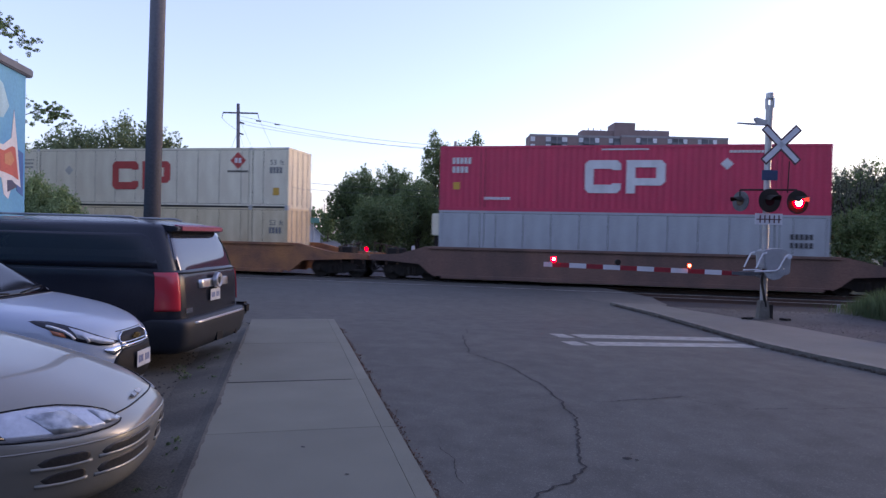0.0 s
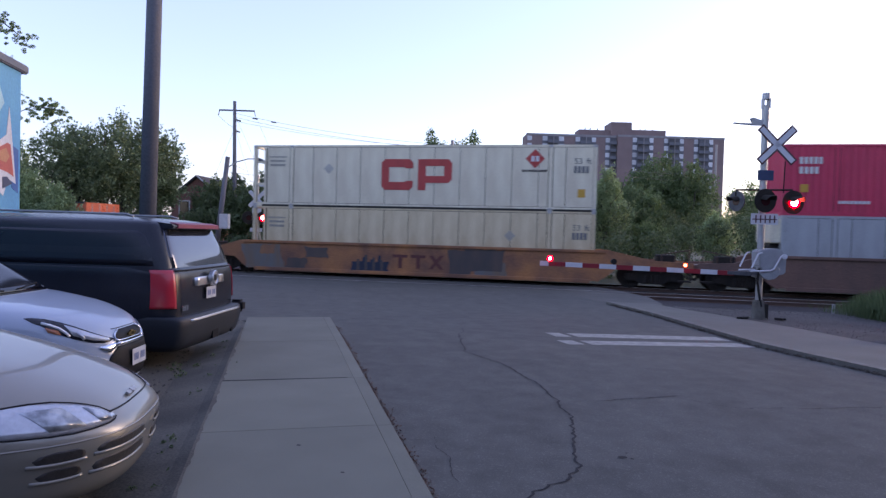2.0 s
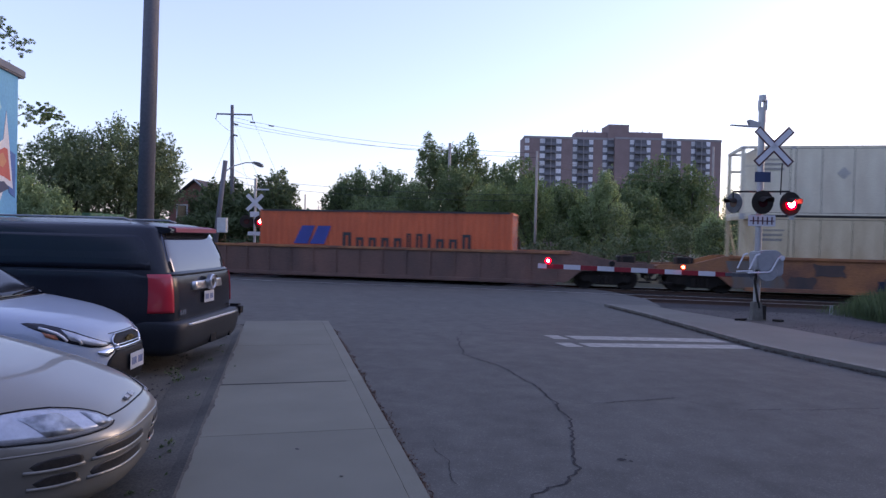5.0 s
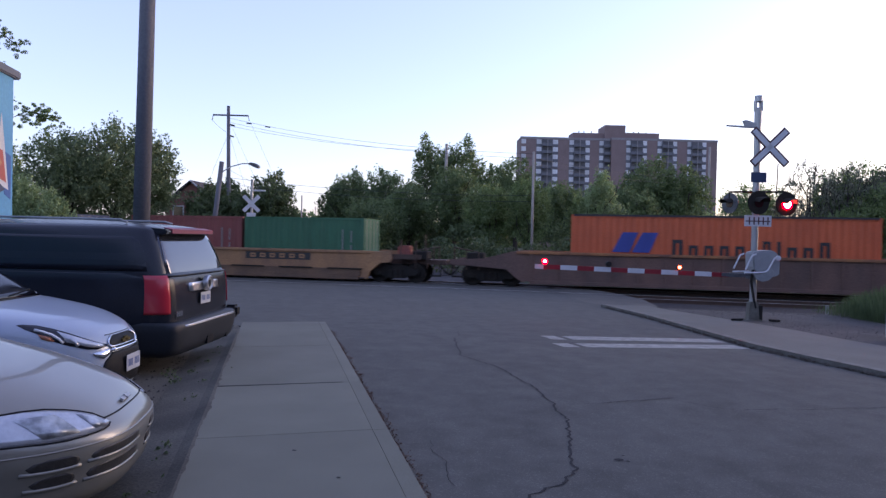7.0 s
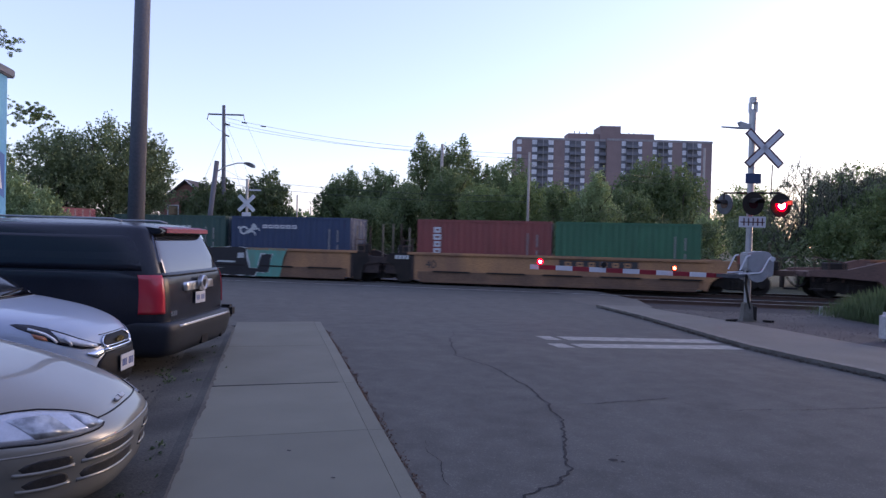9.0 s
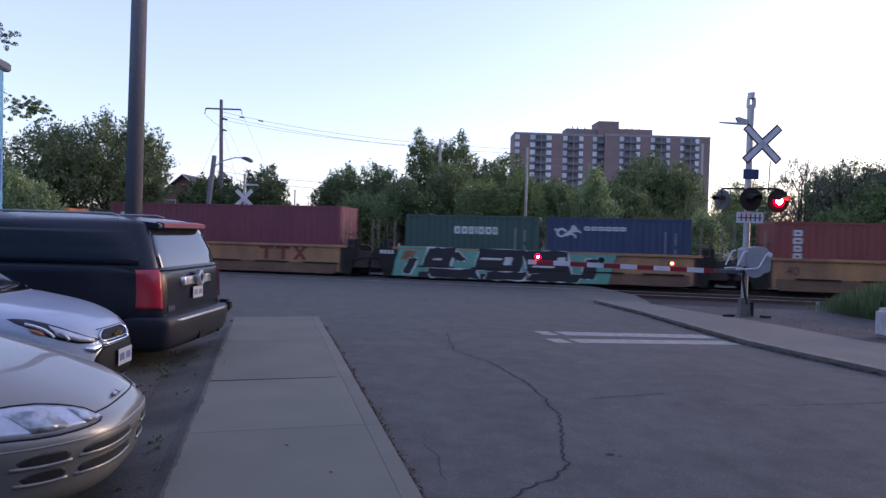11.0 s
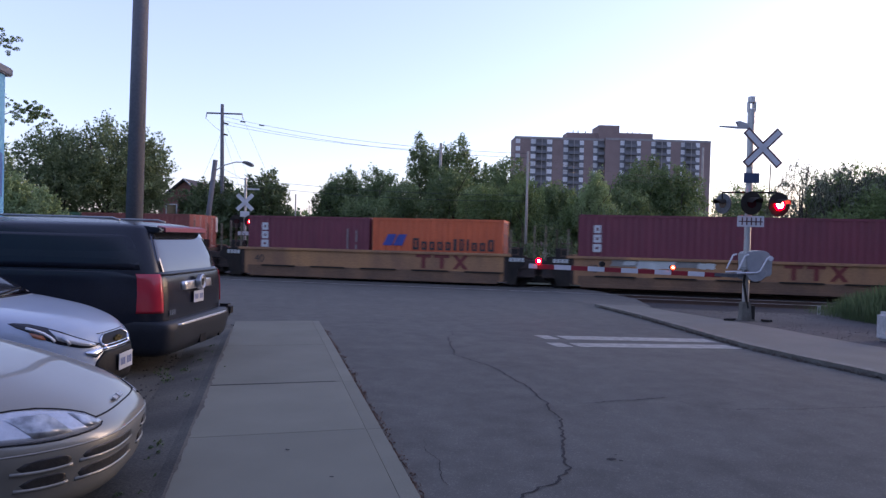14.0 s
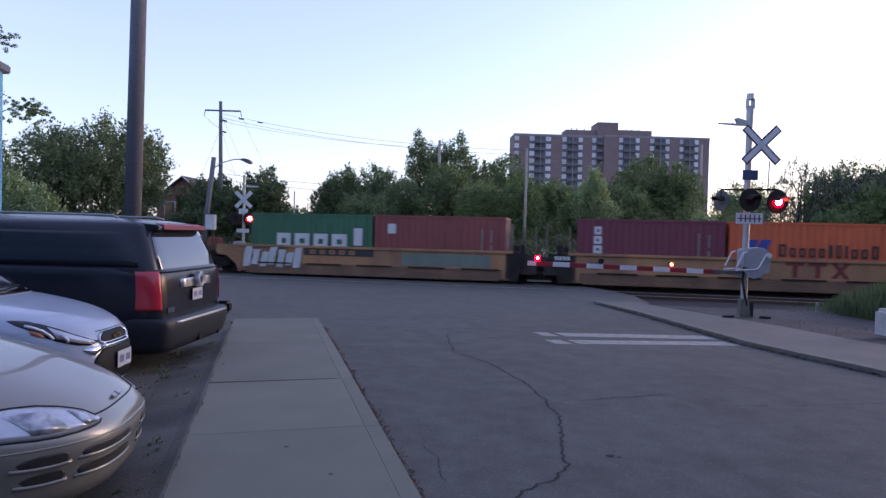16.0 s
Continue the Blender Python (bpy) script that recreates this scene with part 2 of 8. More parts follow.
def ground_sheet():
    """One sheet to the horizon; it lies just under roads and pavements and drops to the track bed."""
    ys = [-2500, -300, -60, -20, 0, 4, 9, 12, 15, 18, 20, 22, 23.3, 24, 33, 34.5, 37, 45, 70, 120, 300, 900, 2800]
    xs = [-2800, -600, -150, -60, -25, -10, -3, 3, 8, 14, 25, 60, 150, 600, 2800]

    def z(y):
        return road_z(y) - 0.09 - 0.12 * min(max((y - 20) / 3.3, 0), 1)

    vs = [(x, y, z(y)) for y in ys for x in xs]
    w = len(xs)
    fs = [(i * w + j, i * w + j + 1, (i + 1) * w + j + 1, (i + 1) * w + j) for i in range(len(ys) - 1) for j in range(w - 1)]
    tagged(part("ground", mesh_of(vs, fs, "ground", GRASS_EARTH), GRASS_EARTH), "rough grassy earth round the street and the railway", "ground", kind="structure")


def slab_sheet(name, ys, left, right, lift, thick, material, label, cat):
    """A surface slab with sides, following the road's fall."""
    vs, fs = [], []
    for y in ys:
        a, b, z = left(y), right(y), road_z(y) + lift
        vs += [(a, y, z - thick), (a, y, z), ((a + b) / 2, y, z), (b, y, z), (b, y, z - thick)]
    for i in range(len(ys) - 1):
        fs += [(i * 5 + j, i * 5 + j + 1, i * 5 + j + 6, i * 5 + j + 5) for j in range(4)]
    n = (len(ys) - 1) * 5
    fs += [(4, 3, 2, 1, 0), (n, n + 1, n + 2, n + 3, n + 4)]
    return tagged(part(name, mesh_of(vs, fs, name, material), material), label, cat, kind="structure")


def crossing_edge(y):
    return float(np.interp(y, [19.8, 20.76, 24.4, 26.44, 27.85, 29.84, 30.33, 31.32, 34, 36], [2.2, 2.56, 2.46, 1.91, 1.55, 0.3, -0.84, -2.3, -3.4, -4.2]))


def back_edge(y):
    return float(np.interp(y, [-40, 12.65, 13.89, 15.1, 16.76, 19.37, 20.1], [5.17 + 52.65 * 0.4856, 5.17, 4.81, 4.35, 3.58, 2.33, 2.2]))


def roads():
    slab_sheet("road", [-30, -10, 0, 3, 6, 9, 11.3], lambda y: left_kerb(y) - 0.02, lambda y: right_kerb(y) + 0.02, 0.0, 0.12, ASPHALT,
               "worn grey asphalt street with long dark cracks", "road")
    slab_sheet("road_2", [11.3, 11.9, 12.5, 15, 18, 19.8], lambda y: -17.0 if y > 11.8 else left_kerb(y) - 0.02 - (y - 11.3) * 15, lambda y: right_kerb(y) + 0.02,
               0.0, 0.12, ASPHALT, "grey asphalt junction before the railway crossing", "road")
    slab_sheet("road_3", [19.8, 21, 22, 25, 27, 28.3, 29.36], lambda y: -70.0, crossing_edge, 0.0, 0.3, ASPHALT, "grey asphalt level crossing beside the rails", "road")
    slab_sheet("road_4", [29.56, 30.78], lambda y: -27.0, crossing_edge, -0.02, 0.2, PATCH, "asphalt between the rails of the crossing", "road")
    slab_sheet("road_5", [30.98, 33, 36], lambda y: -27.0, crossing_edge, 0.0, 0.3, PATCH, "asphalt beyond the rails of the crossing", "road")
    slab_sheet("road_6", [36, 60, 120, 300], lambda y: -12.4 + (y - 36) * DIRX / DIRY, lambda y: -4.2 + (y - 36) * DIRX / DIRY, 0.02, 0.2, PATCH,
               "street running on beyond the railway", "road")
    # worn pale strips of the crossing's edge, with open joints between them
    for y0, y1 in ((20.85, 22.5), (22.56, 24.4), (24.46, 26.9), (26.96, 29.2)):
        strip("apron", [y0, (y0 + y1) / 2, y1], lambda y: float(np.interp(y, [20.8, 23.4, 29.2], [0.6, -0.1, -0.7])) + 0.12 * noise.noise((y * 1.7, 3, 1)), lambda y: crossing_edge(y) - 0.03, 0.006, APRON,
              "worn pale asphalt strip at the edge of the crossing", "road")
    slab_sheet("lot", [-20, 0, 4, 8, 11.2], lambda y: -40.0, lambda y: left_kerb(y) - 1.66, -0.01, 0.1, DIRT, "patchy dirt and old asphalt of the parking lot", "ground")
    # gravel shoulder between pavement and tracks, and the track bed
    ys = [4, 8, 11, 13, 15, 17, 19, 20, 20.7]
    vs, fs = [], []
    for i, y in enumerate(ys):
        x0 = back_edge(y) - 0.1 if y <= 20 else crossing_edge(y) - 0.2
        z = road_z(y) + 0.07 - 0.26 * min(max((y - 19.2) / 4.2, 0), 1)
        for j, dx in enumerate((0, 0.8, 2, 4, 7, 12, 20, 40, 90)):
            vs.append((x0 + dx, y, z + 0.03 * noise.noise((x0 + dx, y, 3.1)) * (j > 0)))
    for i in range(len(ys) - 1):
        fs += [(i * 9 + j, i * 9 + j + 1, i * 9 + j + 10, i * 9 + j + 9) for j in range(8)]
    tagged(part("gravel", mesh_of(vs, fs, "gravel", GRAVEL), GRAVEL), "grey gravel shoulder beside the tracks", "gravel", kind="structure")
    bm = bmesh.new()
    prism(bm, [(20.3, -0.9), (20.3, -0.41), (21.6, -0.52), (23.4, -0.63), (32.2, -0.63), (33.6, -0.9)], -120, 120, "x")
    tagged(part("track_bed", bm, BALLAST), "dark ballast under two railway tracks", "ballast", kind="structure")


def rails():
    for cy in (TRACK_Y, TRACK_Y - 4.2):
        for side in (-1, 1):
            bm = bmesh.new()
            y = cy + side * 0.752
            prism(bm, [(y - 0.07, RAIL_Z - 0.17), (y + 0.07, RAIL_Z - 0.17), (y + 0.07, RAIL_Z - 0.15), (y + 0.012, RAIL_Z - 0.125), (y + 0.012, RAIL_Z - 0.045),
                       (y + 0.036, RAIL_Z - 0.035), (y + 0.036, RAIL_Z), (y - 0.036, RAIL_Z), (y - 0.036, RAIL_Z - 0.035), (y - 0.012, RAIL_Z - 0.045),
                       (y - 0.012, RAIL_Z - 0.125), (y - 0.07, RAIL_Z - 0.15)], -120, 120, "x")
            rail = tagged(part("rail", bm, RUST), "rusty steel rail with a worn bright top", "rail", "rails of the two tracks")
            bm = bmesh.new(); box(bm, -119.9, 119.9, y - 0.03, y + 0.03, RAIL_Z - 0.002, RAIL_Z + 0.004)
            part("running_face", bm, STEEL, rail, "bright worn running face")
        bm = bmesh.new()
        box(bm, -0.11, 0.11, -1.3, 1.3, -0.1, 0.1)
        soften(bm, 0.015, 1)
        me = finish(bm, "sleeper")
        me.materials.append(WOOD)
        for i in range(60):
            x = 0.6 + i * 0.53
            tagged(part("sleeper", me, WOOD, at=pose(x, cy, RAIL_Z - 0.25, 0, 0, random.uniform(-1, 1))), "dark creosoted timber sleeper in ballast", "sleeper", "sleepers of the tracks")


def along(s, o, z=0.0):
    """A place s metres up the street's left pavement and o metres to the right of its kerb face."""
    return Vector((-0.83 + s * DIRX + o * 0.9, 3.84 + s * DIRY + o * 0.437, z))


def pavements():
    # left pavement: slabs, with a kerb along the street
    root = tagged(new("pavement"), "grey concrete pavement of large slabs with a kerb", "pavement", kind="structure")
    def slab(s0, s1, o0, o1, z0, z1, name, material, inset=0.006):
        bm = bmesh.new()
        pts = [along(s0 + inset, o0 + inset), along(s1 - inset, o0 + inset), along(s1 - inset, o1 - inset), along(s0 + inset, o1 - inset)]
        prism(bm, [(p.x, p.y) for p in pts], -0.14, 0, "z")
        for v in bm.verts:
            if v.co.z > -0.07:
                s = ((v.co.x + 0.83) * DIRX + (v.co.y - 3.84) * DIRY) / (DIRX * DIRX + DIRY * DIRY)
                v.co.z = z0 + (z1 - z0) * ((s - s0) / (s1 - s0))
        bmesh.ops.recalc_face_normals(bm, faces=bm.faces)
        top = [e for e in bm.edges if all(v.co.z > -0.1 for v in e.verts)]
        bmesh.ops.bevel(bm, geom=top, offset=0.004 if name == "slab" else 0.003, segments=1, affect="EDGES")
        part(name, bm, material, root)
    cuts = CUTS
    for a, b in zip(cuts, cuts[1:]):
        h0, h1 = (0, 0) if b < 7.3 else (0, -0.035)
        slab(a, b, -1.52, -0.13, h0, h1, "slab", CONCRETE, 0.002)
        slab(a, b, -0.13, 0.0, h0 - 0.004, h1 - 0.004, "kerbstone", CONCRETE, 0.0005)
    # the open joint between an old and a newer pour
    bm = bmesh.new()
    for o0, o1, w in ((-1.5, -1.1, 0.016), (-1.1, -0.62, 0.012), (-0.62, -0.2, 0.008)):
        prism(bm, [(p.x, p.y) for p in (along(3.33 - w, o0), along(3.33 + w, o0), along(3.33 + w * 0.8, o1), along(3.33 - w * 0.8, o1))], 0.0005, 0.003, "z")
    part("joint_filler", bm, CRACK, root, "dark open joint")
    # right pavement
    ys = [-30, -10, 0, 6, 9.8, 10.75, 11.8, 13, 15.0, 17, 19, 20.0]
    slab_sheet("pavement_2", ys, lambda y: right_kerb(y) + 0.17, back_edge, 0.076, 0.2, CONCRETE_OLD, "grey concrete pavement leading to the crossing", "pavement")
    slab_sheet("kerb", ys, right_kerb, lambda y: right_kerb(y) + 0.166, 0.079, 0.25, KERB, "stained concrete kerb, chipped and dirty", "kerb")


def street_marks():
    root = tagged(new("stop_lines"), "two worn white stop lines painted across one lane", "road marking", kind="structure")
    for a, b, w in (((-0.49, 11.93), (2.62, 12.73), 0.5), ((-0.25, 10.99), (2.85, 11.98), 0.46)):
        a, b = Vector((*a, 0)), Vector((*b, 0))
        d = (b - a).normalized()
        side = Vector((DIRX, DIRY, 0)) * w * 0.5
        n = 24
        vs, fs = [], []
        for i in range(n + 1):
            p = a.lerp(b, i / n)
            for k in (-1, 1):
                q = p + side * k + Vector((noise.noise((i * 1.7, k * 5, 1)), noise.noise((i * 1.3, k * 7, 4)), 0)) * 0.025
                vs.append((q.x, q.y, road_z(q.y) + 0.005))
        fs = [(2 * i, 2 * i + 2, 2 * i + 3, 2 * i + 1) for i in range(n) if i not in (2,)]
        part("stripe", mesh_of(vs, fs, "stripe", PAINT), PAINT, root)
    # cracks in the asphalt
    for k, (pts, wid) in enumerate((
        ([(-2.13, 12.24), (-2.02, 11.15), (-1.81, 10.16), (-1.59, 9.34), (-1.37, 9.06), (-0.99, 8.62), (-0.72, 8.15), (-0.36, 7.41), (-0.09, 6.43), (-0.05, 6.18), (0.0, 5.94), (-0.02, 5.55), (0.01, 5.26), (0.04, 4.88), (0.0, 4.72), (-0.05, 4.61), (-0.17, 4.5), (-0.23, 4.3), (-0.45, 3.9)], 0.016),
        ([(-0.04, 6.85), (0.28, 7.02), (0.58, 7.16), (0.89, 7.35), (1.14, 7.48)], 0.02),
        ([(1.21, 7.34), (1.43, 7.17), (1.7, 7.13), (2.0, 7.24), (2.6, 7.41), (3.21, 7.66), (3.9, 8.0)], 0.02),
        ([(-1.14, 5.32), (-1.06, 5.07), (-0.95, 4.86), (-0.85, 4.53), (-0.77, 4.36)], 0.005),
        ([(-4.3, 13.95), (-3.08, 14.29), (-1.86, 14.66), (-0.71, 14.79), (0.54, 14.76), (1.14, 14.69)], 0.014),
        ([(-10.68, 26.02), (-8.45, 25.74), (-6.93, 25.6), (-4.97, 25.62)], 0.03),
        ([(-2.08, 6.62), (-1.85, 6.69), (-1.78, 6.66)], 0.01),
        ([(-1.61, 5.06), (-1.37, 5.16), (-1.17, 5.2)], 0.005))):
        vs, fs = [], []
        pts = [Vector((*p, 0)) for p in pts]
        dense = []
        for a, b in zip(pts, pts[1:]):
            dense += [a.lerp(b, i / 14) for i in range(14)]
        for i, p in enumerate(dense):
            p = p + Vector((noise.noise((p.y * 2.6, p.x * 2.6, k)) * 0.06 + noise.noise((p.y * 13, p.x * 13, 9 + k)) * 0.035, noise.noise((p.x * 5, p.y * 3, 3 + k)) * 0.03, 0))
            w = wid * (0.6 + 0.7 * abs(noise.noise((i * 0.8, k, 5)))) * (0.4 if i < 14 else 1)
            vs += [(p.x - w, p.y, road_z(p.y) + 0.004), (p.x + w, p.y, road_z(p.y) + 0.004)]
        fs = [(2 * i, 2 * i + 1, 2 * i + 3, 2 * i + 2) for i in range(len(dense) - 1)]
        tagged(part("road_crack", mesh_of(vs, fs, "road_crack", CRACK), CRACK), "dark tarred crack wandering through the asphalt", "crack", kind="structure")


ground_sheet()
roads()
rails()
pavements()
street_marks()



def road_spots():
    """Small oil spots on the asphalt and the pavement."""
    for k, (x, y, z, r) in enumerate(((0.37, 5.22, -0.096, 0.034), (0.44, 5.2, -0.096, 0.016), (0.41, 5.33, -0.096, 0.012), (-2.01, 4.49, 0.004, 0.018), (-1.5, 4.06, 0.004, 0.014))):
        vs = [(x, y, z)] + [(x + r * (0.8 + 0.5 * noise.noise((a, k, 3))) * math.cos(a) * 1.3, y + r * (0.8 + 0.5 * noise.noise((a, k, 5))) * math.sin(a), z) for a in [2 * math.pi * i / 14 for i in range(14)]]
        me = mesh_of(vs, [(0, i + 1, (i + 1) % 14 + 1) for i in range(14)], "oil_spot", CRACK)
        tagged(part("oil_spot", me, CRACK), "small dark oil spot on the ground", "stain", kind="structure")


road_spots()

# ---- the train: all lengths along x, its parts in the car's own space, z up from the rail ----
def paint(name, c, c2=None, rough=0.6):
    return mat(name, c, rough, second=c2 or [v * 0.78 for v in c], scale=2.2, fine=25, grain=0.14, bump=0.08, spread=0.36, streak=0.3)


def run(t):
    """How far the train has rolled by t seconds."""
    return 7.22 * t + 0.019 * t * t


MOVERS = []       # things of the train with their places at the start
AXLES = []        # wheelsets that turn


def strip_side(bm, pts, z0, z1, side):
    """A folded upright sheet along x through (x, y) points."""
    a = [bm.verts.new((x, y * side, z0)) for x, y in pts]
    b = [bm.verts.new((x, y * side, z1)) for x, y in pts]
    for i in range(len(pts) - 1):
        f = (a[i], a[i + 1], b[i + 1], b[i])
        bm.faces.new(f if side < 0 else f[::-1])


def corrugated(length, y, pitch=0.28, depth=0.03):
    """Points of a trapezoid-folded sheet between two corner posts."""
    pts, n = [], round(length / pitch)
    p = length / n
    for i in range(n):
        x = -length / 2 + i * p
        pts += [(x, y), (x + p * 0.26, y), (x + p * 0.5, y - depth), (x + p * 0.76, y - depth)]
    return pts + [(length / 2, y)]


def container(s, length, height, colour, label, group="containers on the train", wide=2.44, posts=(), flat=False, name="shipping_container", bottom=0.36, open_end=0.0):
    """A shipping container: frame, folded or flat side walls, roof, door end with locking bars. s: its front (+x) end."""
    root = thing(name, label, "container", group, at=pose(s - length / 2, TRACK_Y, RAIL_Z + bottom))
    h, w = length / 2, wide / 2
    bm = bmesh.new()
    c = 0.15
    for x in (-h, h - c):
        for y in (-w, w - c):
            box(bm, x, x + c, y, y + c, 0.118, height - 0.118)
    for y in (-w, w - 0.08):
        box(bm, -h + c, h - c, y, y + 0.08, 0.0, 0.16)
        box(bm, -h + c, h - c, y, y + 0.08, height - 0.1, height)
    for x in (-h, h - 0.1):
        box(bm, x, x + 0.1, -w + c, w - c, 0.0, 0.16)
        box(bm, x, x + 0.1, -w + c, w - c, height - 0.12, height)
    part("frame", bm, colour, root)
    for px in posts:
        for y in (-w - 0.012, w - 0.078):
            bm = bmesh.new()
            box(bm, px - 0.085, px + 0.085, y, y + 0.09, 0.118, height - 0.118)
            soften(bm, 0.012, 1)
            part("lifting_post", bm, colour, root)
            # dark plate behind the post, drawn as the shaded gap at its edges
            bm = bmesh.new()
            e = -1 if y < 0 else 1
            box(bm, px - 0.11, px + 0.11, e * (w - 0.011), e * (w - 0.004), 0.13, height - 0.12)
            part("post_gasket", bm, GAP, root)
    for x in (-h, h - 0.178) + tuple(p - 0.089 for p in posts):
        for z in (0, height - 0.118):
            for y in (-w - 0.006, w - 0.156):
                bm = bmesh.new()
                box(bm, x - 0.003, x + 0.181, y, y + 0.162, z, z + 0.118)
                part("corner_casting", bm, DULL if flat else colour, root)
    inner, shift = 2 * (h - c) - open_end, open_end / 2
    for side in (-1, 1):
        bm = bmesh.new()
        if flat:
            n = round(inner / 1.22)
            p = inner / n
            pm = bmesh.new()
            box(pm, 0.012, p - 0.012, side * (w - 0.034), side * (w - 0.012), 0.175, height - 0.115)
            soften(pm, 0.006, 1)
            pm = finish(pm, "panel")
            pm.materials.append(colour)
            for i in range(n):
                part("panel", pm, colour, root, at=pose(shift - inner / 2 + i * p, 0, 0))
            box(bm, shift - inner / 2, shift + inner / 2, side * (w - 0.06), side * (w - 0.03), 0.16, height - 0.1)
        else:
            strip_side(bm, [(x, y) for x, y in corrugated(inner, w - 0.012)], 0.16, height - 0.1, side)
        part("side_wall", bm, GAP if flat else colour, root)
    bm = bmesh.new()
    box(bm, -h + 0.1 + open_end, h - 0.1, -w + 0.08, w - 0.08, height - 0.06, height - 0.02)
    part("roof", bm, colour, root)
    # back end (plain, folded) and the door end
    bm = bmesh.new()
    pts = corrugated(2 * (w - c), 0, 0.26, 0.04)
    a = [bm.verts.new((-h + 0.03 + open_end - d, y, 0.16)) for y, d in pts]
    b = [bm.verts.new((-h + 0.03 + open_end - d, y, height - 0.12)) for y, d in pts]
    for i in range(len(pts) - 1):
        bm.faces.new((a[i], b[i], b[i + 1], a[i + 1]))
    part("end_wall", bm, colour, root)
    if open_end:
        # an open frame before the end wall: rungs above, a slanting brace below
        for y in (-w + 0.05, w - 0.05):
            bm = bmesh.new()
            box(bm, -h + open_end, -h + open_end + 0.1, y - 0.05, y + 0.05, 0.118, height - 0.1)
            if bottom > 1:
                for z in (0.36, 0.72):
                    box(bm, -h + 0.1, -h + open_end + 0.02, y - 0.03, y + 0.03, height * z - 0.05, height * z + 0.05)
            else:
                rod(bm, (-h + 0.1, y, height * 0.93), (-h + open_end, y, 0.5), 0.05, seg=6)
                box(bm, -h + 0.1, -h + open_end + 0.02, y - 0.03, y + 0.03, 0.3, 0.4)
            part("end_brace", bm, colour, root)
    for y0, y1 in ((-w + c, -0.01), (0.01, w - c)):
        bm = bmesh.new()
        box(bm, h - 0.07, h - 0.02, y0, y1, 0.16, height - 0.12)
        for k in range(4):
            z = 0.3 + k * (height - 0.6) / 3.6
            box(bm, h - 0.03, h - 0.008, y0 + 0.1, y1 - 0.1, z, z + 0.42)
        door = part("door", bm, colour, root)
        bm = bmesh.new()
        for k in (0.25, 0.75):
            y = y0 + (y1 - y0) * k
            rod(bm, (h + 0.0, y, 0.1), (h + 0.0, y, height - 0.06), 0.018, seg=6)
            box(bm, h - 0.02, h + 0.03, y - 0.05, y + 0.25, 1.0, 1.04)
        part("locking_bar", bm, DULL, door)
    MOVERS.append(root)
    return root


DULL = mat("dull_zinc_fittings", (0.42, 0.41, 0.4), 0.55, 0.4, scale=5, grain=0.15)


def mark(root, name, me_or_bm, material, x, z, side_y, label=""):
    """A painted mark on the side that faces the street: drawn in xz, laid just proud of the side. A row of bars gives a part for each."""
    if isinstance(me_or_bm, list):
        for bm, (dx, dy, dz) in me_or_bm:
            part("bar", bm, material, root, at=pose(x + dx, -side_y + dy, z + dz))
        return None
    return part(name, me_or_bm, material, root, label, at=pose(x, -side_y, z))


def panel(bm, x0, x1, z0, z1, r=0.0, d=0.006):
    """A thin raised patch with cut corners, in the xz plane."""
    if r:
        o = []
        for cx, cz, a0 in ((x1 - r, z1 - r, 0), (x0 + r, z1 - r, 90), (x0 + r, z0 + r, 180), (x1 - r, z0 + r, 270)):
            o += [(cx + r * math.cos(radians(a0 + a)), cz + r * math.sin(radians(a0 + a))) for a in (0, 30, 60, 90)]
    else:
        o = [(x0, z0), (x1, z0), (x1, z1), (x0, z1)]
    return prism(bm, o, -d, 0)


def bar(w, h, height, slant=0.0):
    """One plain bar of a word: a solid slip, or a hollow block where it is large."""
    bm = bmesh.new()
    t = min(w, h) * 0.34
    if height < 0.16 or w < 0.18:
        prism(bm, [(0, 0), (w, 0), (w + slant * h, h), (slant * h, h)], -0.006, 0)
    else:
        out = [bm.verts.new((x, y, z)) for y in (-0.006, 0) for x, z in ((0, 0), (w, 0), (w, h), (0, h), (t, t), (w - t, t), (w - t, h - t), (t, h - t))]
        for k in range(4):
            m = (k + 1) % 4
            bm.faces.new((out[k], out[m], out[4 + m], out[4 + k]))
            bm.faces.new((out[8 + k], out[12 + k], out[12 + m], out[8 + m]))
            bm.faces.new((out[k], out[8 + k], out[8 + m], out[m]))
            bm.faces.new((out[4 + k], out[4 + m], out[12 + m], out[12 + k]))
    return bm


def bars(widths, height, gap, slant=0.0, low=()):
    """A row of plain bars in place of a word: (bmesh, offset) for each."""
    row, x = [], 0.0
    for i, w in enumerate(widths):
        row.append((bar(w, height * (0.72 if i in low else 1.0), height, slant), (x, 0, 0)))
        x += w + gap
    return row


